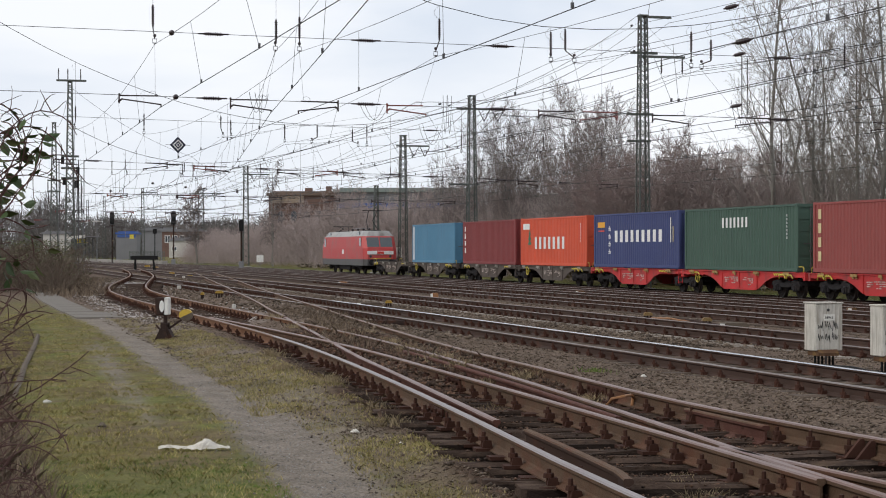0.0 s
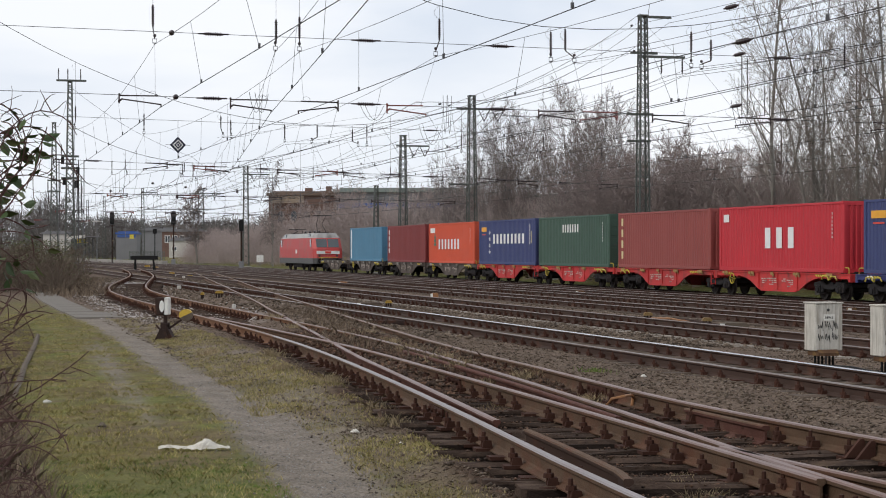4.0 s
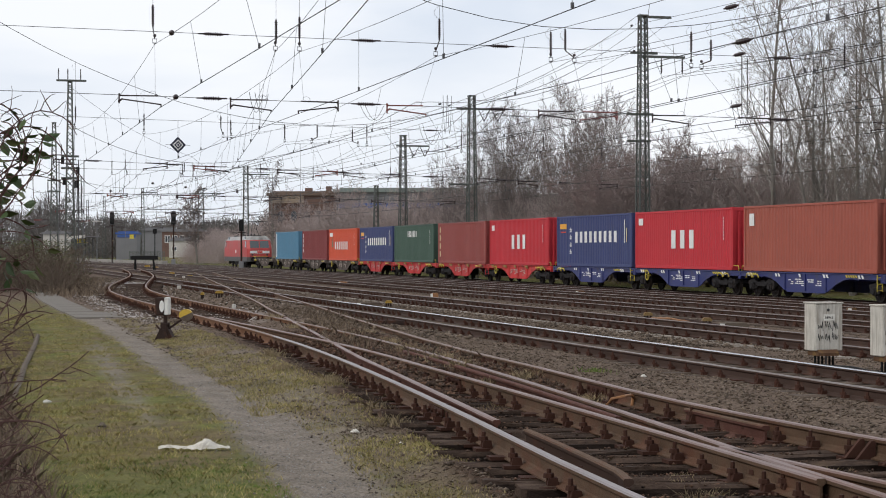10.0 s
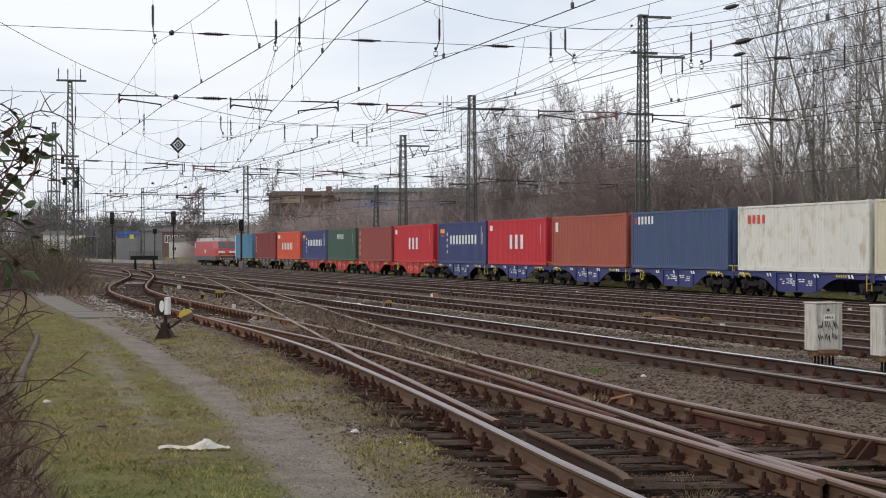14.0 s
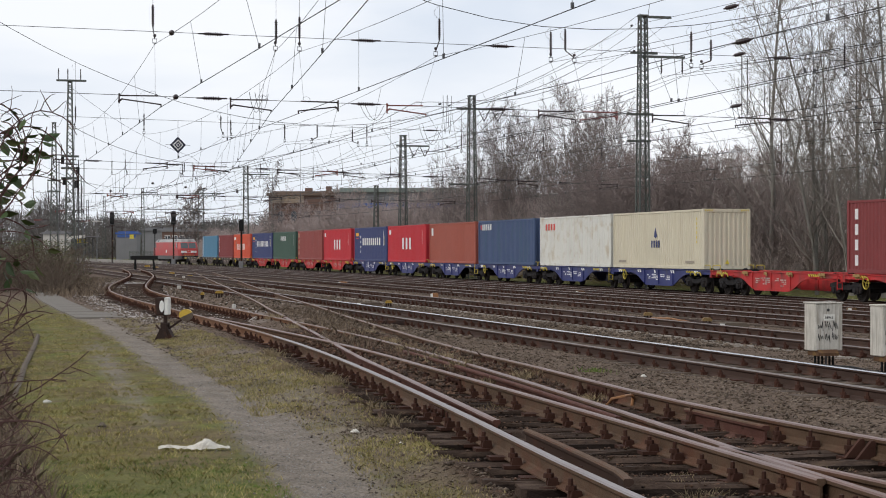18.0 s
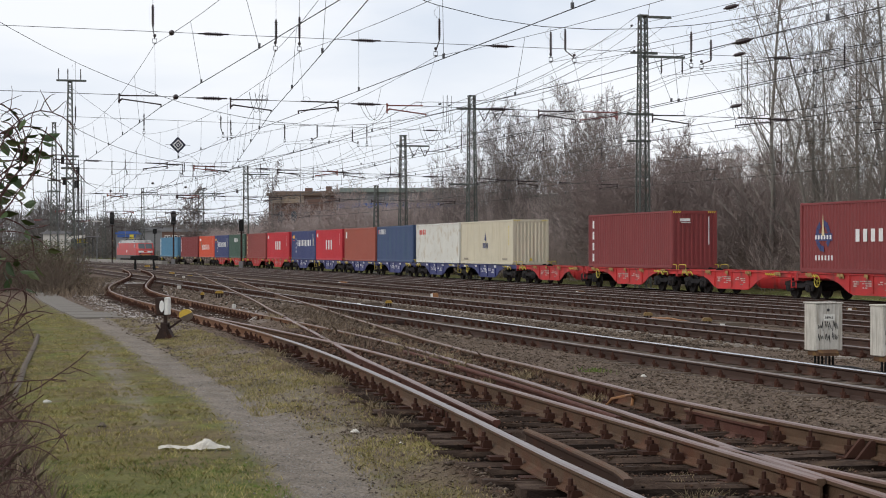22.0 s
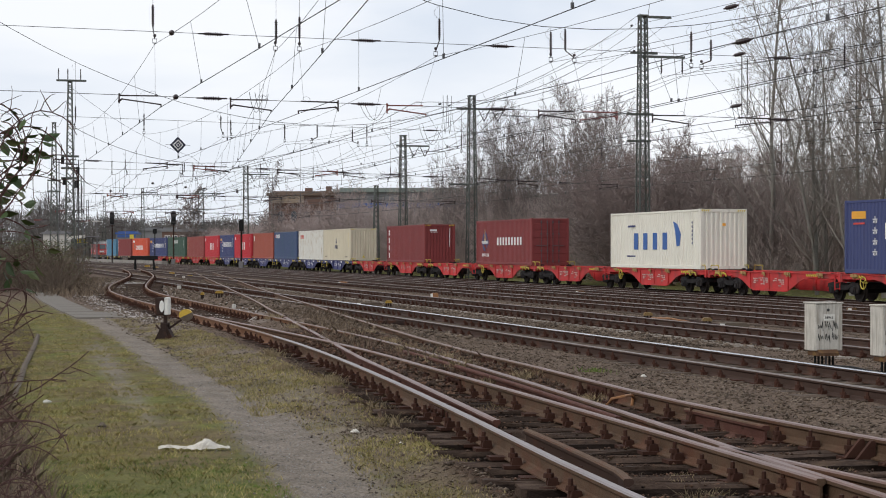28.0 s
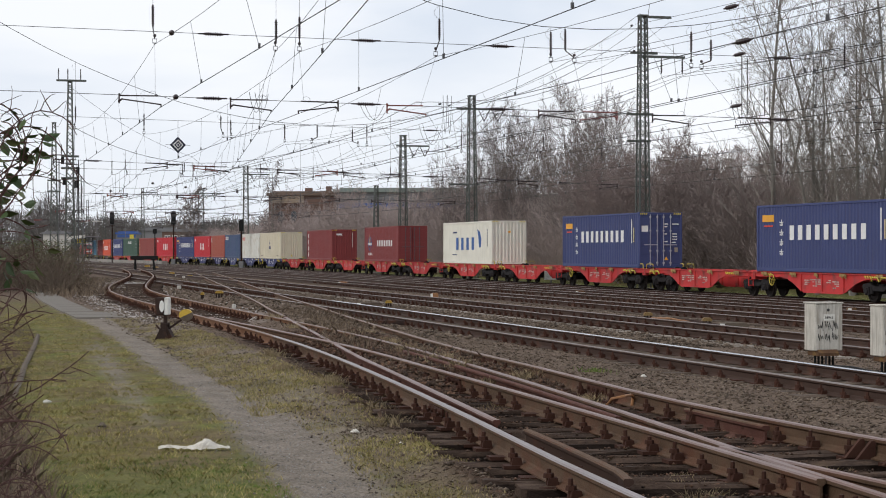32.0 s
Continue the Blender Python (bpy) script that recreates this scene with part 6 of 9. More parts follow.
# the hanging diamond board
def diamond_board():
    x, y, z = 10.51, 87.97, 6.77
    top = tagged(new("diamond_signal_board"), "dark blue diamond signal board with white rings, hung on wires", "sign")
    top.matrix_basis = pose(x, y, z, 0, 0, 8)
    for name, r, mat, off in (("board", 0.40, "night_blue", 0.0), ("white_ring", 0.27, "white", -0.022), ("dark_ring", 0.19, "night_blue", -0.030), ("white_centre", 0.115, "white", -0.038), ("dark_centre", 0.06, "night_blue", -0.046)):
        bm = bmesh.new()
        prism(bm, [(0, -r), (r, 0), (0, r), (-r, 0)], "y", off - 0.008, off + 0.012)
        bmesh.ops.recalc_face_normals(bm, faces=bm.faces)
        part(name, bm, M[mat], top)
    bm = bmesh.new()
    rod(bm, (0, 0, 0.4), (0, 0, 1.15), 0.01, 5)
    rod(bm, (-0.6, 0, 0), (0.6, 0, 0), 0.012, 5)
    rod(bm, (0, 0, -0.4), (0, 0, -0.62), 0.02, 5)
    part("hanger", bm, M["wire"], top)


diamond_board()


# ---- bare trees and thickets ----
class Twigs:
    """Collects tapered three-sided segments, and the finest shoots as slivers, into one mesh."""

    def __init__(self):
        self.s = []
        self.fine = []

    def seg(self, p, q, r0, r1):
        self.s.append((*p, *q, r0, r1))

    def arrays(self):
        s = np.array(self.s)
        p, q = s[:, 0:3], s[:, 3:6]
        d = q - p
        e1 = np.cross(d, (0.31, 0.17, 0.93))
        e1 /= np.linalg.norm(e1, axis=1)[:, None] + 1e-9
        e2 = np.cross(d, e1)
        e2 /= np.linalg.norm(e2, axis=1)[:, None] + 1e-9
        rings = []
        for c, r in ((p, s[:, 6:7]), (q, s[:, 7:8])):
            rings += [c + r * e1, c + r * (-0.5 * e1 + 0.866 * e2), c + r * (-0.5 * e1 - 0.866 * e2)]
        v = np.stack(rings, 1).reshape(-1, 3)
        quads = np.array([(0, 1, 4, 3), (1, 2, 5, 4)])
        f = (np.arange(len(s))[:, None, None] * 6 + quads[None]).reshape(-1, 4)
        if self.fine:
            t = np.array(self.fine)
            p, q = t[:, 0:3], t[:, 3:6]
            w = np.cross(q - p, np.random.RandomState(len(t)).normal(0, 1, p.shape))
            w *= t[:, 6:7] / (np.linalg.norm(w, axis=1)[:, None] + 1e-9)
            v2 = np.stack([p - w, p + w, q + 0.5 * w, q - 0.5 * w], 1).reshape(-1, 3)
            f = np.concatenate([f, np.arange(len(v2)).reshape(-1, 4) + len(v)])
            v = np.concatenate([v, v2])
        return v, f

    def mesh(self, name, mat):
        return quad_mesh(name, *self.arrays(), mat)


def quad_mesh(name, v, f, mat):
    me = bpy.data.meshes.new(name)
    me.vertices.add(len(v))
    me.vertices.foreach_set("co", np.asarray(v, np.float32).ravel())
    k = f.shape[1]
    me.loops.add(len(f) * k)
    me.loops.foreach_set("vertex_index", np.asarray(f, np.int32).ravel())
    me.polygons.add(len(f))
    me.polygons.foreach_set("loop_start", np.arange(0, len(f) * k, k, dtype=np.int32))
    me.update(calc_edges=True)
    me.validate()
    me.materials.append(mat)
    return me


def grow(tw, rng, p, d, length, r, level, cfg):
    """One limb: bends as it goes and throws side shoots, shorter and thinner towards its end."""
    n = cfg["segs"][level]
    step = length / n
    w, rise, tip = cfg["wander"][level], cfg["rise"][level], cfg["tip"]
    last = level + 1 >= len(cfg["segs"])
    if last:
        tw[1].fine.append((*p, *(p + d * length), tip))
        return
    nodes = [(p.copy(), d.copy())]
    q = p.copy()
    for i in range(n):
        d = Vector((d.x + rng.gauss(0, w), d.y + rng.gauss(0, w), d.z + rng.gauss(0, w) + rise)).normalized()
        r1 = max(tip, r * (1 - 0.86 * (i + 1) / n))
        r0 = max(tip, r * (1 - 0.86 * i / n))
        e = q + d * step
        (tw[0] if level == 0 else tw[1]).seg(q, e, r0, r1)
        q = e
        nodes.append((q.copy(), d.copy()))
    bare, k = cfg["bare"][level], cfg["kids"][level]
    for j in range(k):
        f = bare + (0.99 - bare) * (j + rng.random()) / k
        i = min(n - 1, int(f * n))
        at = nodes[i][0].lerp(nodes[i + 1][0], f * n - i)
        way = nodes[i + 1][1]
        a, s = rng.uniform(0, 2 * math.pi), rng.uniform(*cfg["angle"][level])
        side = way.cross(Vector((math.cos(a), math.sin(a), 0.2))).normalized()
        size = length * cfg["ratio"][level] * rng.uniform(0.55, 1.1) * (1 - 0.62 * f)
        grow(tw, rng, at, way * math.cos(s) + side * math.sin(s), size, max(tip, r * (1 - 0.86 * f) * cfg["thin"]), level + 1, cfg)


TALL = dict(segs=(12, 7, 3, 1), wander=(0.045, 0.06, 0.09, 0.12), rise=(0.03, 0.09, 0.06, 0.03), kids=(36, 10, 9), bare=(0.10, 0.12, 0.1), angle=((0.5, 0.95), (0.45, 0.9), (0.35, 0.8)), ratio=(0.36, 0.44, 0.6), thin=0.36, tip=0.0064)
FAN = dict(segs=(10, 6, 3, 1), wander=(0.05, 0.06, 0.08, 0.12), rise=(0.03, 0.09, 0.07, 0.02), kids=(16, 9, 7), bare=(0.18, 0.08, 0.05), angle=((0.4, 0.85), (0.35, 0.8), (0.3, 0.75)), ratio=(0.50, 0.54, 0.90), thin=0.38, tip=0.0070)
SHRUB = dict(segs=(7, 4, 2, 1), wander=(0.07, 0.08, 0.10, 0.1), rise=(0.02, 0.04, 0.04, 0.03), kids=(9, 6, 7), bare=(0.1, 0.05, 0.0), angle=((0.3, 0.8), (0.35, 0.9), (0.3, 0.9)), ratio=(0.52, 0.55, 0.7), thin=0.42, tip=0.0090)
DOME = dict(segs=(7, 4, 2, 1), wander=(0.07, 0.08, 0.10, 0.1), rise=(0.02, 0.04, 0.04, 0.03), kids=(11, 7, 7), bare=(0.1, 0.05, 0.0), angle=((0.3, 0.8), (0.35, 0.9), (0.3, 0.9)), ratio=(0.54, 0.60, 1.15), thin=0.42, tip=0.0080)
BUSH = dict(segs=(5, 3, 1), wander=(0.06, 0.08, 0.0), rise=(0.03, 0.06, 0.04), kids=(8, 12), bare=(0.12, 0.05), angle=((0.25, 0.6), (0.3, 0.7)), ratio=(0.5, 0.55), thin=0.45, tip=0.0085)
BALL = dict(segs=(7, 6, 4, 1), wander=(0.05, 0.09, 0.12, 0.2), rise=(0.02, 0.04, 0.03, 0.0), kids=(26, 11, 9), bare=(0.28, 0.1, 0.1), angle=((0.7, 1.3), (0.5, 1.0), (0.5, 1.0)), ratio=(0.50, 0.42, 0.6), thin=0.5, tip=0.021)
WEEP = dict(segs=(9, 6, 7, 1), wander=(0.05, 0.10, 0.10, 0.15), rise=(0.03, 0.05, -0.30, -0.2), kids=(22, 8, 6), bare=(0.2, 0.2, 0.2), angle=((0.5, 1.0), (0.5, 1.0), (0.3, 0.7)), ratio=(0.30, 0.75, 0.3), thin=0.45, tip=0.021)

M["bark"] = material("pale_grey_bark", (0.25, 0.235, 0.21), 0.9, 0, 0.3, 2.0, 20, (0.08, 0.075, 0.05), 0.3, 1.0, 0.4, 30)
M["twig"] = material("grey_brown_twigs", (0.21, 0.178, 0.166), 0.9, 0, 0.25, 0.5, 6)
M["twig_pale"] = material("pale_grey_twigs", (0.25, 0.225, 0.20), 0.9, 0, 0.3, 0.5, 6)
M["twig_red"] = material("red_brown_twigs", (0.36, 0.298, 0.278), 0.9, 0, 0.4, 0.12, 3)
M["twig_dome"] = material("dark_red_brown_twigs", (0.25, 0.203, 0.187), 0.9, 0, 0.4, 0.12, 3)
M["twig_hedge"] = material("olive_brown_hedge_shoots", (0.115, 0.088, 0.068), 0.9, 0, 0.4, 0.6, 6)
M["twig_far"] = material("far_wood_twigs", (0.15, 0.138, 0.13), 0.9, 0, 0.4, 0.03, 1)
M["twig_deep"] = material("deep_red_brown_shoots", (0.44, 0.365, 0.34), 0.9, 0, 0.4, 0.2, 3)


def tree_meshes(seed, height, cfg, stems=1, r=0.16, splay=0.42, twig="twig"):
    rng = random.Random(seed)
    tw = (Twigs(), Twigs())
    for s in range(stems):
        a = rng.uniform(0, 2 * math.pi)
        lean = 0.0 if stems == 1 else rng.uniform(0.2 * splay, splay)
        d = Vector((math.cos(a) * lean, math.sin(a) * lean, 1.0)).normalized()
        h = height * (1.0 if s == 0 else rng.uniform(0.65, 0.95))
        grow(tw, rng, Vector((math.cos(a) * 0.15 * (stems > 1), math.sin(a) * 0.15 * (stems > 1), -0.2)), d, h, r * rng.uniform(0.75, 1.0), 0, cfg)
    return tw[0].mesh("trunk", M["bark"] if r > 0.05 else M[twig]), tw[1].mesh("crown", M[twig])


TREES = {
    "tall_1": tree_meshes(1, 20.0, TALL, 1, 0.19, twig="twig_pale"), "tall_2": tree_meshes(2, 19.0, TALL, 3, 0.13, 0.2, "twig_pale"), "tall_3": tree_meshes(3, 18.0, TALL, 2, 0.15, 0.16, "twig_pale"),
    "fan_1": tree_meshes(4, 13.5, FAN, 6, 0.075, 0.42), "fan_2": tree_meshes(5, 12.8, FAN, 5, 0.075, 0.36), "fan_3": tree_meshes(14, 13.0, FAN, 3, 0.08, 0.3),
    "shrub_1": tree_meshes(7, 6.6, SHRUB, 15, 0.028, 0.85, "twig_red"), "shrub_2": tree_meshes(8, 6.2, SHRUB, 15, 0.028, 0.95, "twig_red"),
    "dome_1": tree_meshes(17, 6.6, DOME, 15, 0.024, 0.8, "twig_dome"), "dome_2": tree_meshes(18, 6.2, DOME, 15, 0.024, 0.9, "twig_dome"),
    "weep": tree_meshes(6, 12.0, WEEP, 1, 0.14), "ball": tree_meshes(9, 8.5, BALL, 2, 0.12, 0.2),
}


def tree(kind, x, y, size, label, turn=0.0):
    top = tagged(new("tree"), label, "tree", "bare trees")
    top.matrix_basis = pose(x, y, float(ground_z(x, y)), 0, 0, turn)
    for name, me in zip(("trunk", "crown"), TREES[kind]):
        part(name, me, None, top, at=Matrix.Diagonal((size, size, size, 1)))
    return top


L_TALL = "tall bare poplar-like tree with a pale trunk behind the railway"
L_FAN = "bare multi-stemmed tree with a fan of fine twigs"
for kind, x, y, size, turn in (("tall_1", 43.5, 92.0, 0.98, 0), ("tall_2", 42.5, 80.5, 1.0, 40), ("tall_3", 44.0, 86.0, 1.0, 100), ("tall_1", 42.0, 76.5, 0.9, 160), ("tall_3", 46.0, 96.5, 0.85, 210), ("tall_2", 47.0, 84.0, 0.95, 300), ("tall_1", 48.0, 91.0, 0.9, 20), ("tall_3", 43.0, 74.0, 0.95, 250), ("tall_3", 42.2, 83.5, 0.9, 77), ("tall_2", 44.5, 78.0, 0.98, 130)):
    tree(kind, x, y, size, L_TALL, turn)
for kind, x, y, size, turn in (("fan_1", 44.5, 126.0, 1.0, 10), ("fan_2", 45.0, 132.0, 1.08, 80), ("fan_3", 46.5, 139.0, 1.05, 140), ("fan_2", 44.0, 119.5, 0.98, 200), ("fan_1", 45.0, 147.0, 0.98, 270), ("fan_2", 44.0, 158.0, 0.85, 330), ("fan_3", 47.0, 123.0, 1.0, 55), ("fan_2", 46.0, 170.0, 0.74, 15), ("fan_1", 47.5, 135.0, 1.08, 15), ("fan_3", 46.0, 115.5, 0.82, 315), ("fan_3", 46.0, 151.0, 1.12, 60), ("fan_1", 46.5, 153.0, 0.86, 120), ("fan_3", 46.0, 165.0, 0.8, 222), ("fan_3", 45.5, 129.0, 1.1, 75), ("fan_2", 45.5, 142.0, 1.05, 200), ("fan_1", 47.0, 160.0, 0.95, 20), ("fan_3", 45.0, 175.0, 0.82, 110), ("fan_2", 47.5, 146.0, 1.08, 300)):
    tree(kind, x, y, size, L_FAN, turn)
for kind, x, y, size, turn in (("dome_1", 43.6, 109.5, 1.42, 15), ("dome_2", 44.8, 106.0, 1.45, 95), ("dome_1", 46.0, 115.0, 1.5, 210)):
    tree(kind, x, y, size, "broad bare shrub with a dome of fine red-brown twigs", turn)
spots = random.Random(31)
for k, y in enumerate((113.0, 111.0, 109.0, 107.0, 105.0, 103.0, 101.0, 98.5, 96.0, 93.0, 89.0, 84.0)):
    x = (43.4, 45.4, 47.3)[k % 3] + spots.uniform(-0.6, 0.6)
    size = (1.46 if y > 93 else 1.1) * spots.uniform(0.86, 1.08)
    tree(("dome_1", "dome_2")[k % 2], x, y, size, "broad bare shrub with a dome of fine red-brown twigs", spots.uniform(0, 360))
for k, y in enumerate((118.0, 123.0, 129.0, 135.0, 141.0, 148.0, 156.0, 164.0)):
    tree(("shrub_2", "shrub_1")[k % 2], (43.2, 44.6)[k % 2] + spots.uniform(-0.5, 0.5), y, spots.uniform(0.95, 1.25), "bare shrub with red-brown twigs below taller trees", spots.uniform(0, 360))
for kind, x, y, size, turn in (("shrub_1", 45.0, 182.0, 1.45, 0), ("shrub_2", 46.0, 190.0, 1.45, 80), ("shrub_1", 44.5, 199.0, 1.5, 160), ("shrub_2", 46.0, 207.0, 1.55, 240), ("shrub_1", 45.0, 215.0, 1.55, 320), ("shrub_2", 46.0, 223.0, 1.5, 45), ("shrub_1", 44.5, 231.0, 1.45, 120), ("shrub_2", 46.0, 175.0, 1.35, 200), ("shrub_1", 45.5, 240.0, 1.4, 280), ("shrub_2", 46.5, 262.0, 1.4, 10), ("shrub_1", 45.5, 274.0, 1.3, 90)):
    tree(kind, x, y, size, "tall bare shrub in the scrub before the works", turn)
tree("weep", 42.5, 247.0, 1.2, "bare weeping birch beside a distant mast", 30)
tree("weep", 43.5, 254.0, 1.0, "bare weeping birch behind the railway", 130)
tree("ball", 39.9, 305.0, 1.42, "bare round-crowned tree full of fine twigs beside a mast", 30)


def bush_arrays(seed, height, spread, stems, cfg=BUSH):
    rng = random.Random(seed)
    tw = Twigs()
    for s in range(stems):
        a = rng.uniform(0, 2 * math.pi)
        o = rng.uniform(0, spread)
        lean = rng.uniform(0.05, 0.55)
        d = Vector((math.cos(a) * lean, math.sin(a) * lean, 1.0)).normalized()
        grow((tw, tw), rng, Vector((math.cos(a) * o, math.sin(a) * o, -0.15)), d, height * rng.uniform(0.55, 1.0), 0.016, 0, cfg)
    return tw.arrays()


BUSHES = [bush_arrays(20 + k, 6.0, 1.3, 11) for k in range(6)]


def thicket(name, label, places, mat, kinds=None):
    """Many bushes joined: (x, y, scale across, scale up, turn)."""
    vs, fs, n = [], [], 0
    for k, (x, y, s, h, turn) in enumerate(places):
        v, f = (kinds or BUSHES)[k % len(kinds or BUSHES)]
        c, q = math.cos(turn), math.sin(turn)
        w = np.stack([(v[:, 0] * c - v[:, 1] * q) * s + x, (v[:, 0] * q + v[:, 1] * c) * s + y, v[:, 2] * h + float(ground_z(x, y))], -1)
        vs.append(w)
        fs.append(f + n)
        n += len(v)
    return tagged(new(name, quad_mesh(name, np.concatenate(vs), np.concatenate(fs), mat)), label, "shrubs", kind="stuff")


def brushwood(name, label, places, n, length, width, mat, seed):
    """Masses of thin straight shoots: (x, y, spread, height), n shoots each, thinning towards the top."""
    r = np.random.RandomState(seed)
    p = np.repeat(np.array(places), n, 0)
    m = len(p)
    z = ground_z(p[:, 0], p[:, 1])
    f = r.rand(m) ** 1.25
    a = r.uniform(0, 6.283, m)
    rad = p[:, 2] * np.sqrt(r.rand(m)) * np.sqrt(np.clip(1.1 - f * f, 0, 1))
    base = np.stack([p[:, 0] + np.cos(a) * rad, p[:, 1] + np.sin(a) * rad, z + f * p[:, 3]], -1)
    d = np.stack([0.45 * np.cos(a) + r.normal(0, 0.35, m), 0.45 * np.sin(a) + r.normal(0, 0.35, m), np.abs(r.normal(0.9, 0.35, m))], -1)
    d *= (r.uniform(length[0], length[1], m) / np.linalg.norm(d, axis=1))[:, None]
    side = np.cross(d, r.normal(0, 1, (m, 3)))
    side *= (r.uniform(width[0], width[1], m) / np.linalg.norm(side, axis=1))[:, None]
    v = np.stack([base - side, base + side, base + d + 0.3 * side, base + d - 0.3 * side], 1).reshape(-1, 3)
    return tagged(new(name, quad_mesh(name, v, np.arange(m * 4).reshape(m, 4), mat)), label, "shrubs", kind="stuff")


def thicket_height(y):
    return float(np.interp(y, [55, 85, 100, 118, 130, 150, 175, 210, 260, 340], [1.35, 1.4, 1.5, 1.6, 1.3, 1.25, 1.4, 1.4, 1.2, 1.0]))


rng = random.Random(77)
places = []
for y in np.arange(64, 320, 6.4):
    for row in (0, 1):
        if row == 0 and rng.random() < 0.3:
            continue
        yy = float(y) + rng.uniform(-1.2, 1.2)
        x = 43.4 + row * 2.4 + rng.uniform(-0.9, 0.9) + bend(yy) * 0.6
        h = thicket_height(yy) * rng.uniform(0.62, 1.0) * (0.5, 0.85, 1.08)[row]
        places.append((x, yy, 0.75 * h + 0.35, h, rng.uniform(0, 6.28)))
thicket("thicket", "dense red-brown winter thicket along the railway", places, M["twig_red"])
places = []
for y in np.arange(62, 325, 2.6):
    yy = float(y) + rng.uniform(-1.2, 1.2)
    places.append((44.4 + rng.uniform(-1.0, 2.4) + bend(yy) * 0.6, yy, 1.8, 5.4 * thicket_height(yy) * rng.uniform(0.35, 1.0)))
brushwood("thicket", "fine red-brown shoots along the front of the scrub", places, 640, (0.5, 1.5), (0.005, 0.010), M["twig_red"], 74)

places = []
for y in np.arange(60, 335, 3.4):
    yy = float(y) + rng.uniform(-1.2, 1.2)
    for row in (0, 1):
        x = 47.5 + row * 4.5 + rng.uniform(-1.5, 1.5) + bend(yy) * 0.6
        h = thicket_height(yy) * rng.uniform(0.5, 0.95)
        places.append((x, yy, 2.3, 5.6 * h))
brushwood("thicket", "dense brown undergrowth deep in the lineside scrub", places, 520, (0.5, 1.5), (0.010, 0.019), M["twig_deep"], 71)

places = [(y * 0.060 + rng.uniform(-3.4, 0.5), float(y), 0.9, rng.uniform(1.0, 1.9)) for y in np.arange(74, 112, 0.9)]
brushwood("bramble_hedge", "olive-brown shoots of the low hedge", places, 420, (0.15, 0.5), (0.006, 0.016), M["twig_hedge"], 73)
places = []
for k in range(6):
    yy = rng.uniform(74, 112)
    x = yy * 0.060 + rng.uniform(-3.4, 0.4) - 0.2
    places.append((x, yy, 0.38, rng.uniform(0.26, 0.46), rng.uniform(0, 6.28)))
thicket("bramble_hedge", "low tangled brown hedge beside the siding", places, M["twig_hedge"])

places = []
for k in range(130):
    yy = rng.uniform(500, 640)
    x = rng.uniform(-12, 120) * yy / 560
    places.append((x, yy, 6.0 * rng.uniform(0.7, 1.2), rng.uniform(7.0, 12.0) * (1.4 if x < 34 else 1.0 if x < 60 else 0.8)))
brushwood("far_woods", "hazy leafless woods on the horizon", places, 420, (1.2, 3.2), (0.05, 0.12), M["twig_far"], 72)


# low cover: soil-coloured mounds of leaf litter under the thicket
def leafy(name, label, n, area, size, mat, lift=(0.0, 0.3), seed=1, category="leaves", weight=None):
    """Many single leaves or blades; area(rng) gives x, y."""
    r = np.random.RandomState(seed)
    vs, fs = [], []
    for k in range(n):
        x, y = area(r)
        z = float(ground_z(x, y)) + r.uniform(*lift)
        a, t = r.uniform(0, 2 * math.pi), r.uniform(-0.9, 0.9)
        s = size * r.uniform(0.6, 1.3)
        e1 = np.array((math.cos(a), math.sin(a), 0.35 * t)) * s
        e2 = np.array((-math.sin(a), math.cos(a), t)) * s * 0.55
        p = np.array((x, y, z))
        m = len(vs)
        vs += [p - e1, p + e2, p + e1 * 1.1, p - e2]
        fs.append((m, m + 1, m + 2, m + 3))
    return tagged(new(name, quad_mesh(name, np.array(vs), np.array(fs), mat)), label, category, kind="stuff")


def island_material(name, stops, rough=0.9):
    """Colour differs from piece to piece, within the stops."""
    m = bpy.data.materials.new(name)
    m.use_nodes = True
    n, l = m.node_tree.nodes, m.node_tree.links
    bs = n["Principled BSDF"]
    bs.inputs["Roughness"].default_value = rough
    bs.inputs["Specular IOR Level"].default_value = 0.25
    g = n.new("ShaderNodeNewGeometry")
    r = n.new("ShaderNodeValToRGB")
    while len(r.color_ramp.elements) < len(stops):
        r.color_ramp.elements.new(0.5)
    for e, (p, c) in zip(r.color_ramp.elements, stops):
        e.position, e.color = p, (*c, 1)
    l.new(g.outputs["Random Per Island"], r.inputs[0])
    tc, t = n.new("ShaderNodeTexCoord"), n.new("ShaderNodeTexNoise")
    t.inputs["Scale"].default_value = 1.1
    l.new(tc.outputs["Object"], t.inputs["Vector"])
    h = n.new("ShaderNodeHueSaturation")
    mp = n.new("ShaderNodeMapRange")
    mp.inputs["From Min"].default_value, mp.inputs["From Max"].default_value = 0.3, 0.7
    mp.inputs["To Min"].default_value, mp.inputs["To Max"].default_value = 0.7, 1.3
    l.new(t.outputs[0], mp.inputs["Value"])
    l.new(mp.outputs[0], h.inputs["Value"])
    l.new(r.outputs[0], h.inputs["Color"])
    l.new(h.outputs[0], bs.inputs["Base Color"])
    return m


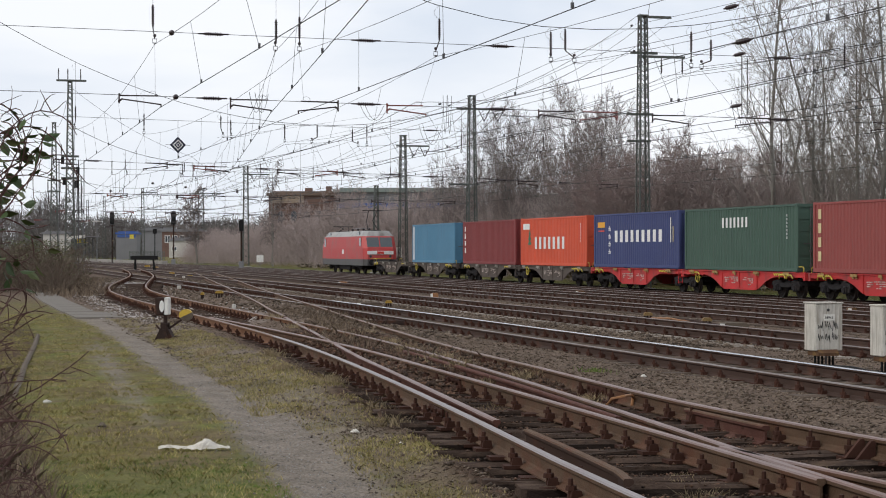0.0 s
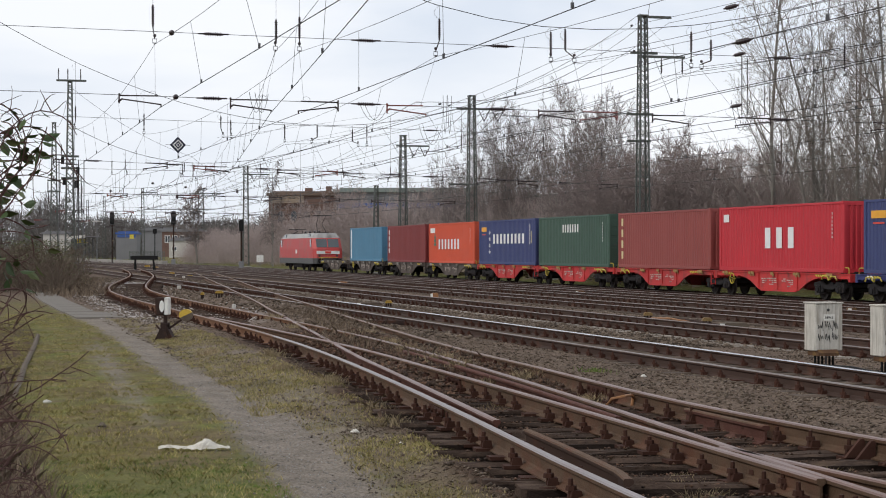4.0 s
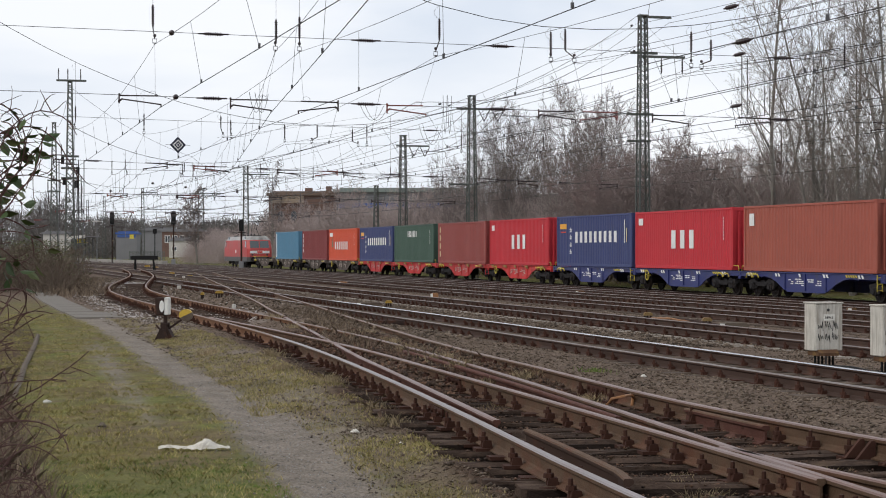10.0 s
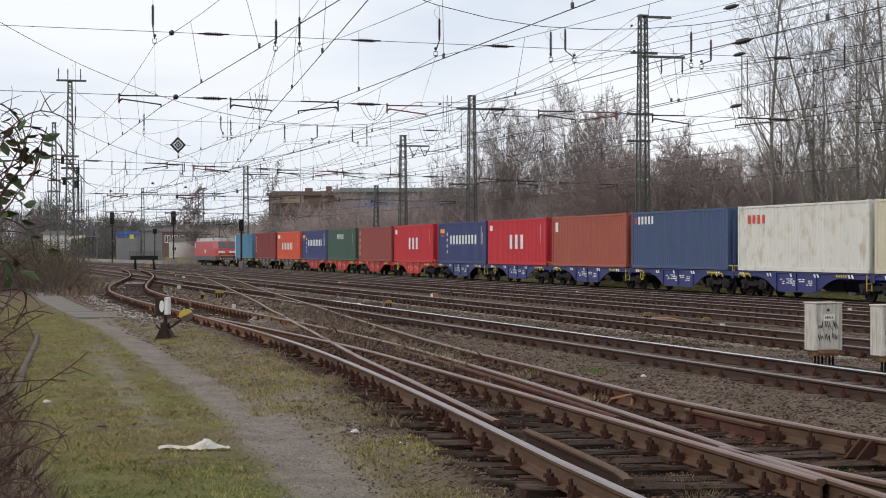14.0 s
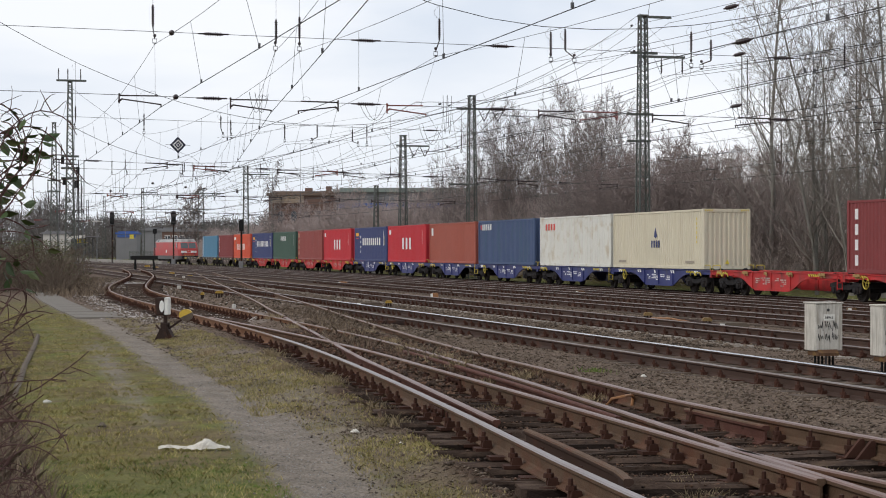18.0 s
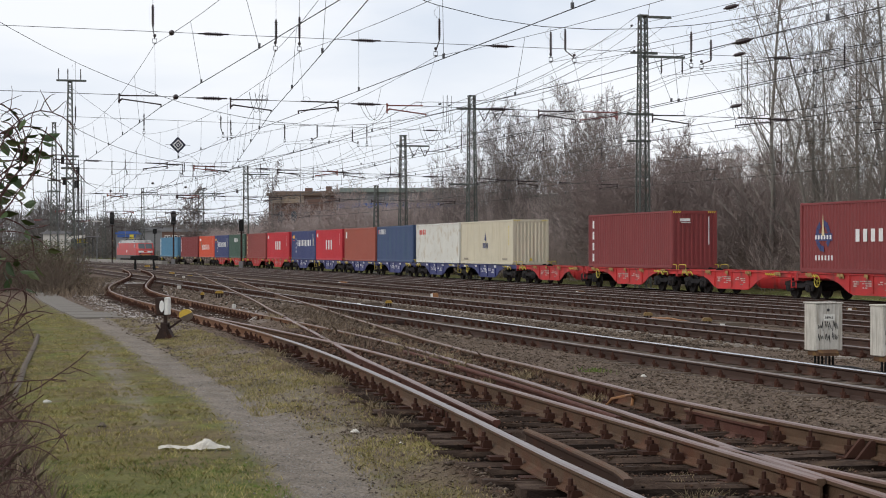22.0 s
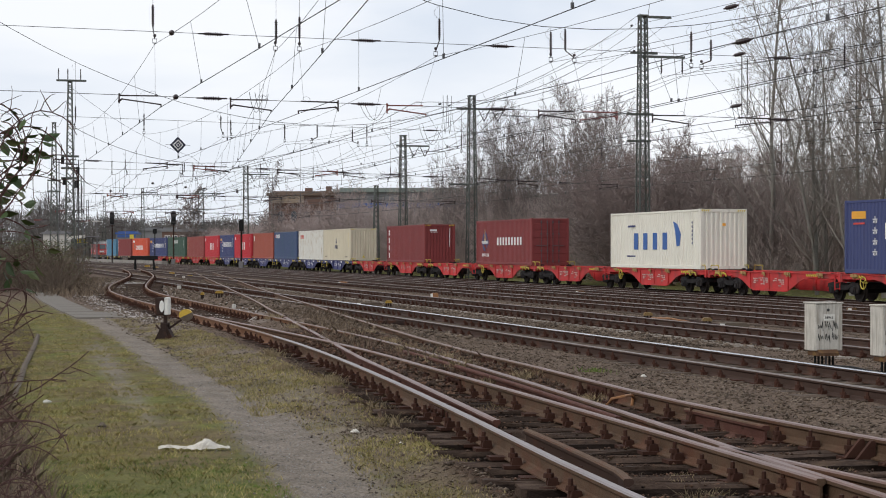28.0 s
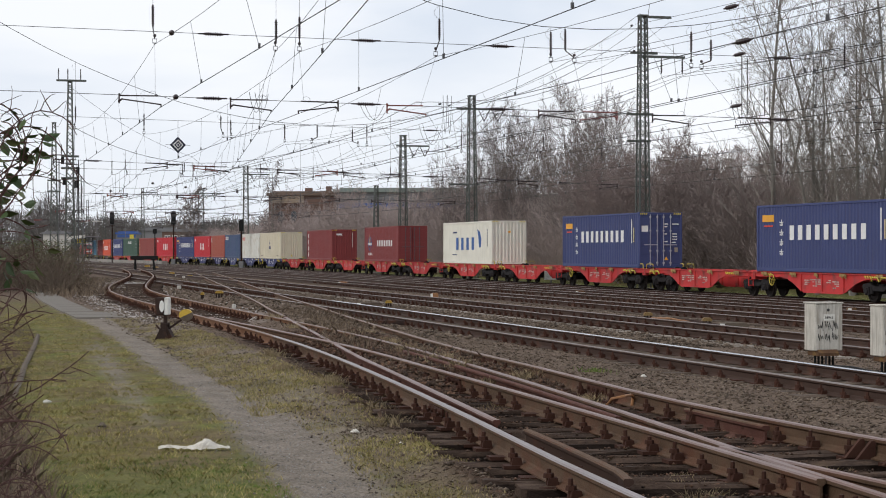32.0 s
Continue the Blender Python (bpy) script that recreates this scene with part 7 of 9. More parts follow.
M["leaf"] = island_material("green_leaves", [(0.0, (0.022, 0.040, 0.012)), (0.6, (0.045, 0.075, 0.022)), (1.0, (0.085, 0.095, 0.035))], 0.6)
M["leaf_dull"] = island_material("dull_olive_leaves", [(0.0, (0.05, 0.07, 0.022)), (0.6, (0.085, 0.095, 0.036)), (1.0, (0.14, 0.105, 0.065))], 0.7)
M["litter"] = island_material("leaf_litter", [(0.0, (0.11, 0.088, 0.065)), (0.7, (0.18, 0.145, 0.105)), (1.0, (0.24, 0.20, 0.14))])
M["straw"] = island_material("dry_grass", [(0.0, (0.30, 0.235, 0.13)), (0.6, (0.40, 0.32, 0.20)), (1.0, (0.22, 0.16, 0.10))])
M["grass"] = island_material("winter_grass", [(0.0, (0.20, 0.205, 0.060)), (0.35, (0.28, 0.255, 0.085)), (0.7, (0.37, 0.31, 0.125)), (1.0, (0.46, 0.38, 0.20))])
M["verge"] = island_material("olive_verge_grass", [(0.0, (0.21, 0.24, 0.09)), (0.6, (0.31, 0.32, 0.145)), (1.0, (0.43, 0.41, 0.22))])
M["grass_lush"] = island_material("fresh_green_grass", [(0.0, (0.075, 0.125, 0.022)), (0.6, (0.12, 0.175, 0.036)), (1.0, (0.21, 0.225, 0.075))])
M["straw_short"] = island_material("short_straw_grass", [(0.0, (0.19, 0.18, 0.055)), (0.5, (0.31, 0.26, 0.105)), (1.0, (0.44, 0.35, 0.19))])
M["stones"] = island_material("ballast_stones", [(0.0, (0.050, 0.036, 0.026)), (0.5, (0.112, 0.083, 0.060)), (0.9, (0.160, 0.123, 0.092)), (1.0, (0.215, 0.172, 0.138))])
M["rust_clods"] = island_material("rusty_track_dirt", [(0.0, (0.028, 0.018, 0.013)), (0.6, (0.075, 0.045, 0.03)), (1.0, (0.15, 0.085, 0.055))])
M["stones_fresh"] = island_material("fresh_ballast_stones", [(0.0, (0.12, 0.105, 0.095)), (0.5, (0.22, 0.205, 0.19)), (1.0, (0.33, 0.315, 0.295))])
M["stones_pale"] = island_material("pale_fresh_ballast_stones", [(0.0, (0.22, 0.195, 0.185)), (0.5, (0.38, 0.35, 0.335)), (1.0, (0.52, 0.485, 0.465))])
leafy("leaf_litter", "brown leaf litter under the thicket", 6000, lambda r: (42.6 + r.rand() * 7, 60 + r.rand() ** 1.5 * 170), 0.28, M["litter"], (0.0, 0.5), 3)
leafy("ivy_patch", "evergreen leaves in the low hedge", 8500, lambda r: ((lambda y: (y * 0.060 - 1.4 + r.normal(0, 1.1), y))(r.uniform(74, 104))), 0.042, M["leaf_dull"], (0.1, 2.2), 4)


# ---- buildings far off ----
M["brick"] = material("dull_red_brick", (0.165, 0.105, 0.085), 0.9, 0, 0.25, 0.6, 12, GRIME, 0.2, 0.4)
M["brick_cap"] = material("pale_brown_parapet", (0.17, 0.125, 0.10), 0.9, 0, 0.3, 0.6, 12, GRIME, 0.3, 0.5)
M["brick_pale"] = material("pale_buff_brick", (0.30, 0.235, 0.175), 0.9, 0, 0.25, 0.8, 12, GRIME, 0.3, 0.6)
M["roof_green"] = material("grey_green_roof", (0.20, 0.23, 0.21), 0.7, 0, 0.2, 0.3, 8)
M["wall_grey"] = material("grey_rendered_wall", (0.20, 0.20, 0.205), 0.85, 0, 0.15, 0.4, 8)
M["wall_pale"] = material("pale_wall", (0.50, 0.48, 0.44), 0.85, 0, 0.15, 0.4, 8)
M["blue_band"] = material("blue_band_paint", (0.045, 0.10, 0.30), 0.6, 0, 0.15)
M["window_dark"] = material("dark_window_glass", (0.06, 0.07, 0.08), 0.15, 0, 0.1)


def building(name, label, x, y, w, d, h, turn, wall, roof, windows=(), eave=0.3, band=None):
    """A flat-roofed block: x across the view, windows as (offset, sill, width, height) on the front."""
    top = tagged(new(name), label, "building", "buildings")
    base = float(ground_z(x, y)) - 0.2
    top.matrix_basis = pose(x, y, base, 0, 0, turn)
    bm = bmesh.new()
    box(bm, -w / 2, w / 2, 0, d, -1.0, h)
    part("wall", bm, wall, top)
    bm = bmesh.new()
    box(bm, -w / 2 - eave, w / 2 + eave, -eave, d + eave, h, h + 0.45)
    box(bm, -w / 2 + 0.5, w / 2 - 0.5, 0.5, d - 0.5, h + 0.45, h + 0.75)
    part("roof", bm, roof, top)
    for o, z, ww, wh in windows:
        bm = bmesh.new()
        for x0, x1, z0, z1 in ((o - ww / 2, o + ww / 2, z, z + 0.12), (o - ww / 2, o + ww / 2, z + wh - 0.12, z + wh), (o - ww / 2, o - ww / 2 + 0.12, z + 0.12, z + wh - 0.12), (o + ww / 2 - 0.12, o + ww / 2, z + 0.12, z + wh - 0.12), (o - 0.05, o + 0.05, z + 0.12, z + wh - 0.12)):
            box(bm, x0, x1, -0.08, 0.02, z0, z1)
        fr = part("window", bm, M["white"], top)
        bm = bmesh.new()
        box(bm, o - ww / 2 + 0.1, o + ww / 2 - 0.1, -0.03, 0.01, z + 0.1, z + wh - 0.1)
        part("pane", bm, M["window_dark"], fr)
    if band:
        bm = bmesh.new()
        box(bm, -w / 2 + 0.3, w / 2 - 0.3, -0.12, 0.0, band[0], band[1])
        part("band", bm, M["blue_band"], top)
    return top


T = HEADING
works = building("brick_works", "long low brown-brick works with a pale cornice behind shrubs", 59.5, 300.0, 17.0, 14.0, 10.9, -T, M["brick"], M["brick_cap"], [])
for k in range(8):
    bm = bmesh.new()
    box(bm, -7.7 + k * 2.15, -7.3 + k * 2.15, -0.22, 0.0, 0.0, 9.6)
    part("pilaster", bm, M["brick"], works)
    if k < 7:
        for z in (3.2, 6.4):
            bm = bmesh.new()
            a = -7.7 + k * 2.15 + 1.27
            prism(bm, [(a - 0.5, z), (a + 0.5, z), (a + 0.5, z + 1.5), (a + 0.3, z + 1.85), (a - 0.3, z + 1.85), (a - 0.5, z + 1.5)], "y", -0.04, 0.02)
            part("window", bm, M["window_dark"], works)
bm = bmesh.new()
box(bm, -8.05, -2.6, -0.3, 0.0, 9.65, 10.75)
part("cornice", bm, M["brick_pale"], works, "pale brick cornice")
for k in range(12):
    bm = bmesh.new()
    box(bm, -7.9 + k * 0.46, -7.68 + k * 0.46, -0.27, 0.0, 9.2, 9.645)
    part("corbel", bm, M["brick"], works)
for a, w, h in ((-1.9, 1.2, 0.9), (1.5, 0.9, 1.2)):
    bm = bmesh.new()
    box(bm, a - w / 2, a + w / 2, 1.0, 2.4, 11.3, 11.3 + h)
    part("chimney", bm, M["brick"], works)
building("factory_hall", "grey-green roofed factory hall with a blue band", 73.0, 292.0, 24.0, 16.0, 11.0, -T, M["wall_grey"], M["roof_green"], [(-8 + 4 * k, 4.0, 2.4, 1.8) for k in range(5)], 0.6, (8.4, 9.2))
building("factory_hall", "pale factory hall glimpsed through trees", 92.0, 270.0, 20.0, 12.0, 8.6, -T, M["wall_pale"], M["roof_green"], [(-6 + 4 * k, 3.5, 2.2, 1.6) for k in range(4)], 0.5, (5.6, 6.3))
building("grey_house", "grey rendered flat-roofed building by the station", 47.3, 438.0, 7.0, 9.0, 6.6, -T, M["wall_grey"], M["wall_grey"], [])
building("brick_house", "red brick house with a row of white windows", 53.0, 436.0, 9.5, 8.0, 6.2, -T, M["brick"], M["wall_grey"], [(-3.4 + 1.75 * k, 3.6, 1.3, 1.7) for k in range(5)])
building("station_shelter", "station building with a blue fascia", 42.3, 462.0, 5.2, 6.0, 6.5, -T, M["wall_grey"], M["blue_band"], [], 0.2, (5.7, 6.4))
building("low_shed", "low pale shed with a grey-blue sheet roof", 49.6, 412.0, 4.8, 5.0, 3.9, -T, M["wall_pale"], M["wall_grey"], [(-1.2, 1.6, 1.2, 1.0)])


def palisade_fence(x, y, length, h, turn):
    top = tagged(new("fence"), "grey-green palisade fence beyond the tracks", "fence")
    top.matrix_basis = pose(x, y, float(ground_z(x, y)), 0, 0, turn)
    for k in range(int(length / 1.5) + 1):
        bm = bmesh.new()
        box(bm, k * 1.5 - 0.04, k * 1.5 + 0.04, -0.04, 0.04, 0, h)
        part("post", bm, M["mast_green"], top)
    for z in (0.3, h - 0.3):
        bm = bmesh.new()
        box(bm, 0, length, -0.06, -0.04, z, z + 0.06)
        part("rail", bm, M["mast_green"], top)
    for k in range(int(length / 0.16)):
        bm = bmesh.new()
        box(bm, k * 0.16 + 0.02, k * 0.16 + 0.09, -0.085, -0.062, 0.08, h)
        part("slat", bm, M["mast_green"], top)


palisade_fence(36.5, 392.0, 7.5, 2.2, -T)
building("pale_shed", "pale flat shed beyond the masts", 22.6, 424.0, 5.3, 5.0, 6.0, -T, M["wall_pale"], M["wall_grey"], [])
bm = bmesh.new()
stops = [(33.55 + bend(y), y) for y in range(276, 408, 6)]
rings = [[bm.verts.new((x + u, y, z)) for u, z in ((-0.45, -0.7), (0.45, -0.7), (0.45, 0.12), (-0.45, 0.12))] for x, y in stops]
for a, b in zip(rings, rings[1:]):
    for k in range(4):
        bm.faces.new((a[k], a[(k + 1) % 4], b[(k + 1) % 4], b[k]))
bm.faces.new(rings[0])
bm.faces.new(rings[-1][::-1])
bmesh.ops.recalc_face_normals(bm, faces=bm.faces)
ob = part("platform", bm, M["concrete"])
tagged(ob, "low concrete station platform beyond the tracks", "platform", kind="structure")




def platform_canopy():
    """A flat roof on posts along the far platform."""
    top = tagged(new("platform_canopy"), "low platform canopy with a pale roof edge on dark posts", "canopy")
    mid = 33.1 + bend(370.0)
    top.matrix_basis = pose(mid, 370.0, 0.1)
    bm = bmesh.new()
    box(bm, -1.9, 0.9, -31, 31, 4.05, 4.2)
    part("roof", bm, M["wall_grey"], top)
    bm = bmesh.new()
    box(bm, -1.95, -1.9, -31, 31, 3.9, 4.5)
    part("fascia", bm, M["wall_pale"], top, "pale roof edge")
    for y in range(-30, 31, 10):
        bm = bmesh.new()
        rod(bm, (0.3, y, 0.0), (0.3, y, 4.06), 0.1, 6)
        part("post", bm, M["dark_post"], top)


M["dark_post"] = material("dark_painted_post", (0.05, 0.055, 0.055), 0.6, 0.1, 0.2)
platform_canopy()
# ---- lineside things ----
M["board_white"] = material("white_enamel", (0.70, 0.70, 0.66), 0.5, 0, 0.12, 4, 40, GRIME, 0.15, 6)
M["dark_iron"] = material("rusty_dark_iron", (0.045, 0.030, 0.026), 0.8, 0.3, 0.35, 6, 50, RUST, 0.3, 5)
M["box_white"] = material("weathered_white_cabinet", (0.54, 0.515, 0.46), 0.7, 0, 0.25, 4, 40, (0.22, 0.19, 0.14), 0.5, 4.0, 0.3, 60, streak=True)
M["box_rust"] = material("rusty_pedestal", (0.12, 0.068, 0.04), 0.85, 0.1, 0.4, 8, 50, (0.30, 0.20, 0.06), 0.25, 9.0, 0.4, 60)
M["weight_yellow"] = material("weathered_yellow_weight", (0.50, 0.34, 0.035), 0.6, 0, 0.25, 6, 40, RUST, 0.25, 6)
M["grey_label"] = material("pale_label", (0.72, 0.70, 0.64), 0.6, 0, 0.08)
M["scrawl"] = material("black_scrawl_paint", (0.03, 0.03, 0.03), 0.6, 0, 0.1)
M["dull_yellow"] = material("faded_yellow_paint", (0.34, 0.22, 0.05), 0.7, 0, 0.3, 6, 40, RUST, 0.4, 5)
M["ochre_rust"] = material("ochre_rusted_cover", (0.20, 0.135, 0.06), 0.75, 0, 0.35, 8, 50, RUST, 0.5, 7)
M["amber"] = material("orange_cover_paint", (0.26, 0.12, 0.045), 0.6, 0, 0.3, 6, 40, RUST, 0.3, 5)
M["rag"] = material("dirty_white_cloth", (0.58, 0.55, 0.49), 0.9, 0, 0.2, 8, 60, (0.25, 0.2, 0.14), 0.3, 12, 0.5, 60)
M["old_timber"] = material("grey_weathered_timber", (0.12, 0.097, 0.075), 0.9, 0, 0.3, 3, 40, GRIME, 0.3, 2, 0.5, 40)
M["paving"] = material("pale_worn_paving", (0.175, 0.158, 0.138), 0.9, 0, 0.2, 1.5, 30, (0.16, 0.14, 0.11), 0.25, 1.2, 0.3, 60)


def switch_stand():
    """Point lever with a lantern and a weighted arm."""
    x, y = 4.04, 35.87
    top = tagged(new("switch_stand"), "rusty point lever with a black and white lantern and yellow weight", "switch stand")
    top.matrix_basis = pose(x, y, float(ground_z(x, y)) - 0.01, 0, 0, -T - 4)
    bm = bmesh.new()
    prism(bm, [(-0.19, 0.0), (0.19, 0.0), (0.17, 0.05), (0.06, 0.26), (0.05, 0.34), (-0.05, 0.34), (-0.06, 0.26), (-0.17, 0.05)], "y", -0.13, 0.13)
    box(bm, -0.2, 0.2, -0.2, 0.2, -0.03, 0.03)
    for sy in (-0.16, 0.16):
        prism(bm, [(-0.1, 0.0), (0.1, 0.0), (0.03, 0.22), (-0.03, 0.22)], "y", sy - 0.012, sy + 0.012)
    part("base", bm, M["dark_iron"], top)
    bm = bmesh.new()
    rod(bm, (0, 0, 0.3), (0, 0, 0.52), 0.035, 8)
    rod(bm, (-0.09, 0, 0.3), (0.09, 0, 0.3), 0.05, 8)
    part("column", bm, M["dark_iron"], top)
    bm = bmesh.new()
    box(bm, -0.18, -0.002, -0.11, 0.11, 0.50, 0.84, bevel=0.015)
    lan = part("lantern", bm, M["dark_iron"], top, "black side of the lantern")
    bm = bmesh.new()
    box(bm, 0.0, 0.085, -0.115, 0.115, 0.50, 0.845, bevel=0.015)
    part("white_face", bm, M["board_white"], lan, "white side of the lantern")
    bm = bmesh.new()
    lathe(bm, [(0.075, 0.0), (0.08, 0.008), (0.07, 0.014)], 20, "y")
    bm.transform(pose(-0.045, -0.13, 0.67) @ Matrix.Diagonal((0.6, 1, 1.45, 1)))
    part("lens", bm, M["board_white"], lan)
    bm = bmesh.new()
    rod(bm, (0.03, -0.05, 0.20), (0.42, -0.05, 0.47), 0.022, 6)
    rod(bm, (-0.1, -0.05, 0.22), (-0.17, -0.05, 0.30), 0.02, 6)
    part("lever_arm", bm, M["dark_iron"], top)
    for nm, a0, mat in (("weight_upper", 0.5, "yellow"), ("weight_lower", math.pi + 0.5, "board_white")):
        bm = bmesh.new()
        prism(bm, [(0.43 + 0.135 * math.cos(a0 + math.pi * k / 10), 0.50 + 0.115 * math.sin(a0 + math.pi * k / 10)) for k in range(11)], "y", -0.12, -0.04)
        bmesh.ops.recalc_face_normals(bm, faces=bm.faces)
        part(nm, bm, M["weight_yellow"] if mat == "yellow" else M["old_timber"], top, "yellow half of the weight" if mat == "yellow" else "")
    bm = bmesh.new()
    rod(bm, (0.1, 0.05, 0.06), (1.6, 0.4, 0.05), 0.02, 6)
    rod(bm, (0.1, -0.05, 0.05), (1.5, 0.1, 0.05), 0.018, 6)
    part("pull_rod", bm, M["dark_iron"], top)


switch_stand()


def relay_cabinet(x, y, label, lettered, turn):
    top = tagged(new("relay_cabinet"), label, "cabinet", "relay cabinets")
    z = float(ground_z(x, y))
    top.matrix_basis = pose(x, y, z, 0, 0, turn)
    bm = bmesh.new()
    box(bm, -0.25, 0.25, -0.18, 0.18, 0.33, 1.09, bevel=0.012)
    body = part("body", bm, M["box_white"], top)
    bm = bmesh.new()
    box(bm, -0.26, 0.26, -0.195, 0.195, 1.09, 1.115, bevel=0.006)
    part("lid", bm, M["box_white"], top, "thin weathered lid")
    bm = bmesh.new()
    box(bm, -0.228, 0.228, -0.188, -0.181, 0.345, 1.075)
    part("door", bm, M["box_white"], top)
    bm = bmesh.new()
    prism(bm, [(-0.19, 0.25), (0.19, 0.25), (0.19, 0.30), (0.13, 0.36), (-0.13, 0.36), (-0.19, 0.30)], "x", -0.18, 0.18)
    bm.transform(pose(-0.03, -0.05, 0.0))
    part("pedestal", bm, M["box_rust"], top, "rusty cast pedestal")
    for k in range(6):
        bm = bmesh.new()
        a = -0.16 + 0.065 * k
        tube(bm, [(a, -0.02, 0.26), (a + 0.01, 0.0, 0.1), (a + 0.04 * (k % 2), 0.05 * (k % 3), -0.05)], 0.02, 5)
        part("cable", bm, M["black"] if k != 3 else M["bar_steel"], top)
    bm = bmesh.new()
    lathe(bm, [(0.025, 0), (0.025, 0.012), (0.01, 0.014)], 8, "y")
    bm.transform(pose(-0.02, -0.188, 0.99, 0, 0, 180))
    part("lock", bm, M["scrawl"], top)
    if lettered:
        bm = bmesh.new()
        box(bm, -0.10, 0.10, -0.194, -0.189, 0.82, 0.92)
        plate = part("number_plate", bm, M["grey_label"], top)
        cu = bpy.data.curves.new("text", "FONT")
        cu.body, cu.size, cu.extrude = "38N3", 0.07, 0.001
        tmp = bpy.data.objects.new("text", cu)
        me = bpy.data.meshes.new_from_object(tmp)
        me.materials.append(M["scrawl"])
        bpy.data.objects.remove(tmp)
        part("lettering", me, None, plate, "", pose(-0.085, -0.1955, 0.847, 90, 0, 0))
    r = random.Random(lettered + 3)
    for row in range(2):
        zc, xx = 0.735 - row * 0.185, -0.2
        bm = bmesh.new()
        for k in range(3 if lettered else 2):
            n = r.randint(5, 8)
            w = 0.105 * r.uniform(0.8, 1.1)
            pts = [(xx + w * (j + r.uniform(-0.45, 0.45)) / n, -0.1915, zc + 0.085 * (1 if (j + k) % 2 else -1) * r.uniform(0.15, 1.0)) for j in range(n + 1)]
            tube(bm, pts, 0.0048, 4)
            xx += w + 0.03
        part("scrawl", bm, M["scrawl"], top, "black scrawl across the cabinet door")
    return top


relay_cabinet(13.66, 26.9, "weathered white relay cabinet with black scrawl on a rusty pedestal", 1, -T + 17)
relay_cabinet(13.82, 25.0, "weathered white relay cabinet beside a twin on ballast", 0, -T + 17)


def cable_hose():
    bm = bmesh.new()
    pts = []
    for k in range(13):
        f = k / 12
        x, y = 13.25 + 0.75 * f, 26.75 - 1.75 * f
        pts.append((x + 0.05 * math.sin(7 * f), y, float(ground_z(x, y)) + 0.055 + 0.03 * math.sin(5 * f)))
    tube(bm, pts, 0.05, 8)
    tagged(part("cable_hose", bm, M["black"]), "black corrugated cable hose lying on ballast", "hose")


cable_hose()


def cover_box(x, y, label, paint, w=0.55, h=0.26, lamp=False, turn=0.0):
    top = tagged(new("track_device"), label, "track device", "track devices")
    top.matrix_basis = pose(x, y, float(ground_z(x, y)) - 0.02, 0, 0, turn - T)
    bm = bmesh.new()
    prism(bm, [(-w / 2, 0.04), (w / 2, 0.04), (w / 2, h * 0.75), (w * 0.4, h), (-w * 0.4, h), (-w / 2, h * 0.75)], "y", -0.18, 0.18)
    part("cover", bm, paint, top)
    bm = bmesh.new()
    for sx in (-1, 1):
        box(bm, sx * w * 0.35 - 0.04, sx * w * 0.35 + 0.04, -0.2, 0.2, 0.0, 0.05)
    part("feet", bm, M["dark_iron"], top)
    if lamp:
        bm = bmesh.new()
        box(bm, -w / 2 - 0.01, -w / 2 + 0.28 * min(w, 0.4), -0.19, -0.17, h * 0.35, h * 0.9)
        part("white_panel", bm, M["board_white"], top)
    return top


def domed_machine(x, y, label, paint, w=0.26):
    """A rusty domed cover on dark legs."""
    top = tagged(new("track_device"), label, "track device", "track devices")
    top.matrix_basis = pose(x, y, float(ground_z(x, y)) - 0.02, 0, 0, -T)
    bm = bmesh.new()
    prism(bm, [(-w / 2, 0.17), (w / 2, 0.17), (w * 0.46, 0.22), (w * 0.3, 0.26), (-w * 0.3, 0.26), (-w * 0.46, 0.22)], "y", -0.12, 0.12)
    part("cover", bm, paint, top)
    for sx in (-0.6, -0.1, 0.5):
        bm = bmesh.new()
        rod(bm, (sx * w * 0.6, 0, 0), (sx * w * 0.55, 0, 0.18), 0.03, 6)
        part("leg", bm, M["dark_iron"], top)
    return top


cover_box(21.96, 103.7, "orange and white trackside device", M["amber"], 0.5, 0.28, True)
cover_box(19.53, 73.7, "orange trackside device with a white panel", M["amber"], 0.32, 0.26, True)
cover_box(28.9, 82.0, "dark red trackside device with a white panel", M["box_rust"], 0.4, 0.28, True)
domed_machine(19.27, 48.82, "rusty domed point motor on legs between tracks", M["ochre_rust"])
domed_machine(19.15, 44.33, "rusty domed point motor beside a flat grey box", M["ochre_rust"])
cover_box(19.24, 42.84, "grey flat cable box with a pale label", M["old_timber"], 0.72, 0.19, True)
cover_box(30.72, 58.17, "rusty box with a white panel beyond the cabinets", M["box_rust"], 0.46, 0.2, True)
domed_machine(9.15, 64.34, "yellow domed point machine beside the crossing", M["dull_yellow"], 0.28)
domed_machine(8.85, 66.6, "small yellow domed point machine", M["dull_yellow"], 0.12)
cover_box(13.94, 61.32, "grey concrete cable pit lid with a white end", M["sleeper_conc"], 0.85, 0.16, True)
domed_machine(14.34, 60.2, "yellow domed point machine beside a pit lid", M["dull_yellow"], 0.24)
cover_box(16.85, 145.0, "yellow point machine far along the line", M["dull_yellow"], 0.4, 0.28)
cover_box(17.03, 135.2, "low yellow point machine far along the line", M["dull_yellow"], 0.4, 0.18)
cover_box(21.58, 210.0, "yellow box at the end of the siding", M["dull_yellow"], 0.6, 0.4)
cover_box(21.83, 203.0, "yellow box beside the buffer stop", M["dull_yellow"], 0.55, 0.3)
for x, y, w in ((16.18, 135.4, 0.4), (15.56, 126.9, 0.16), (10.39, 86.5, 0.16), (12.8, 96.0, 0.2), (7.56, 50.3, 0.08)):
    cover_box(x, y, "small pale cable box between rails", M["wall_pale"], w, 0.2)
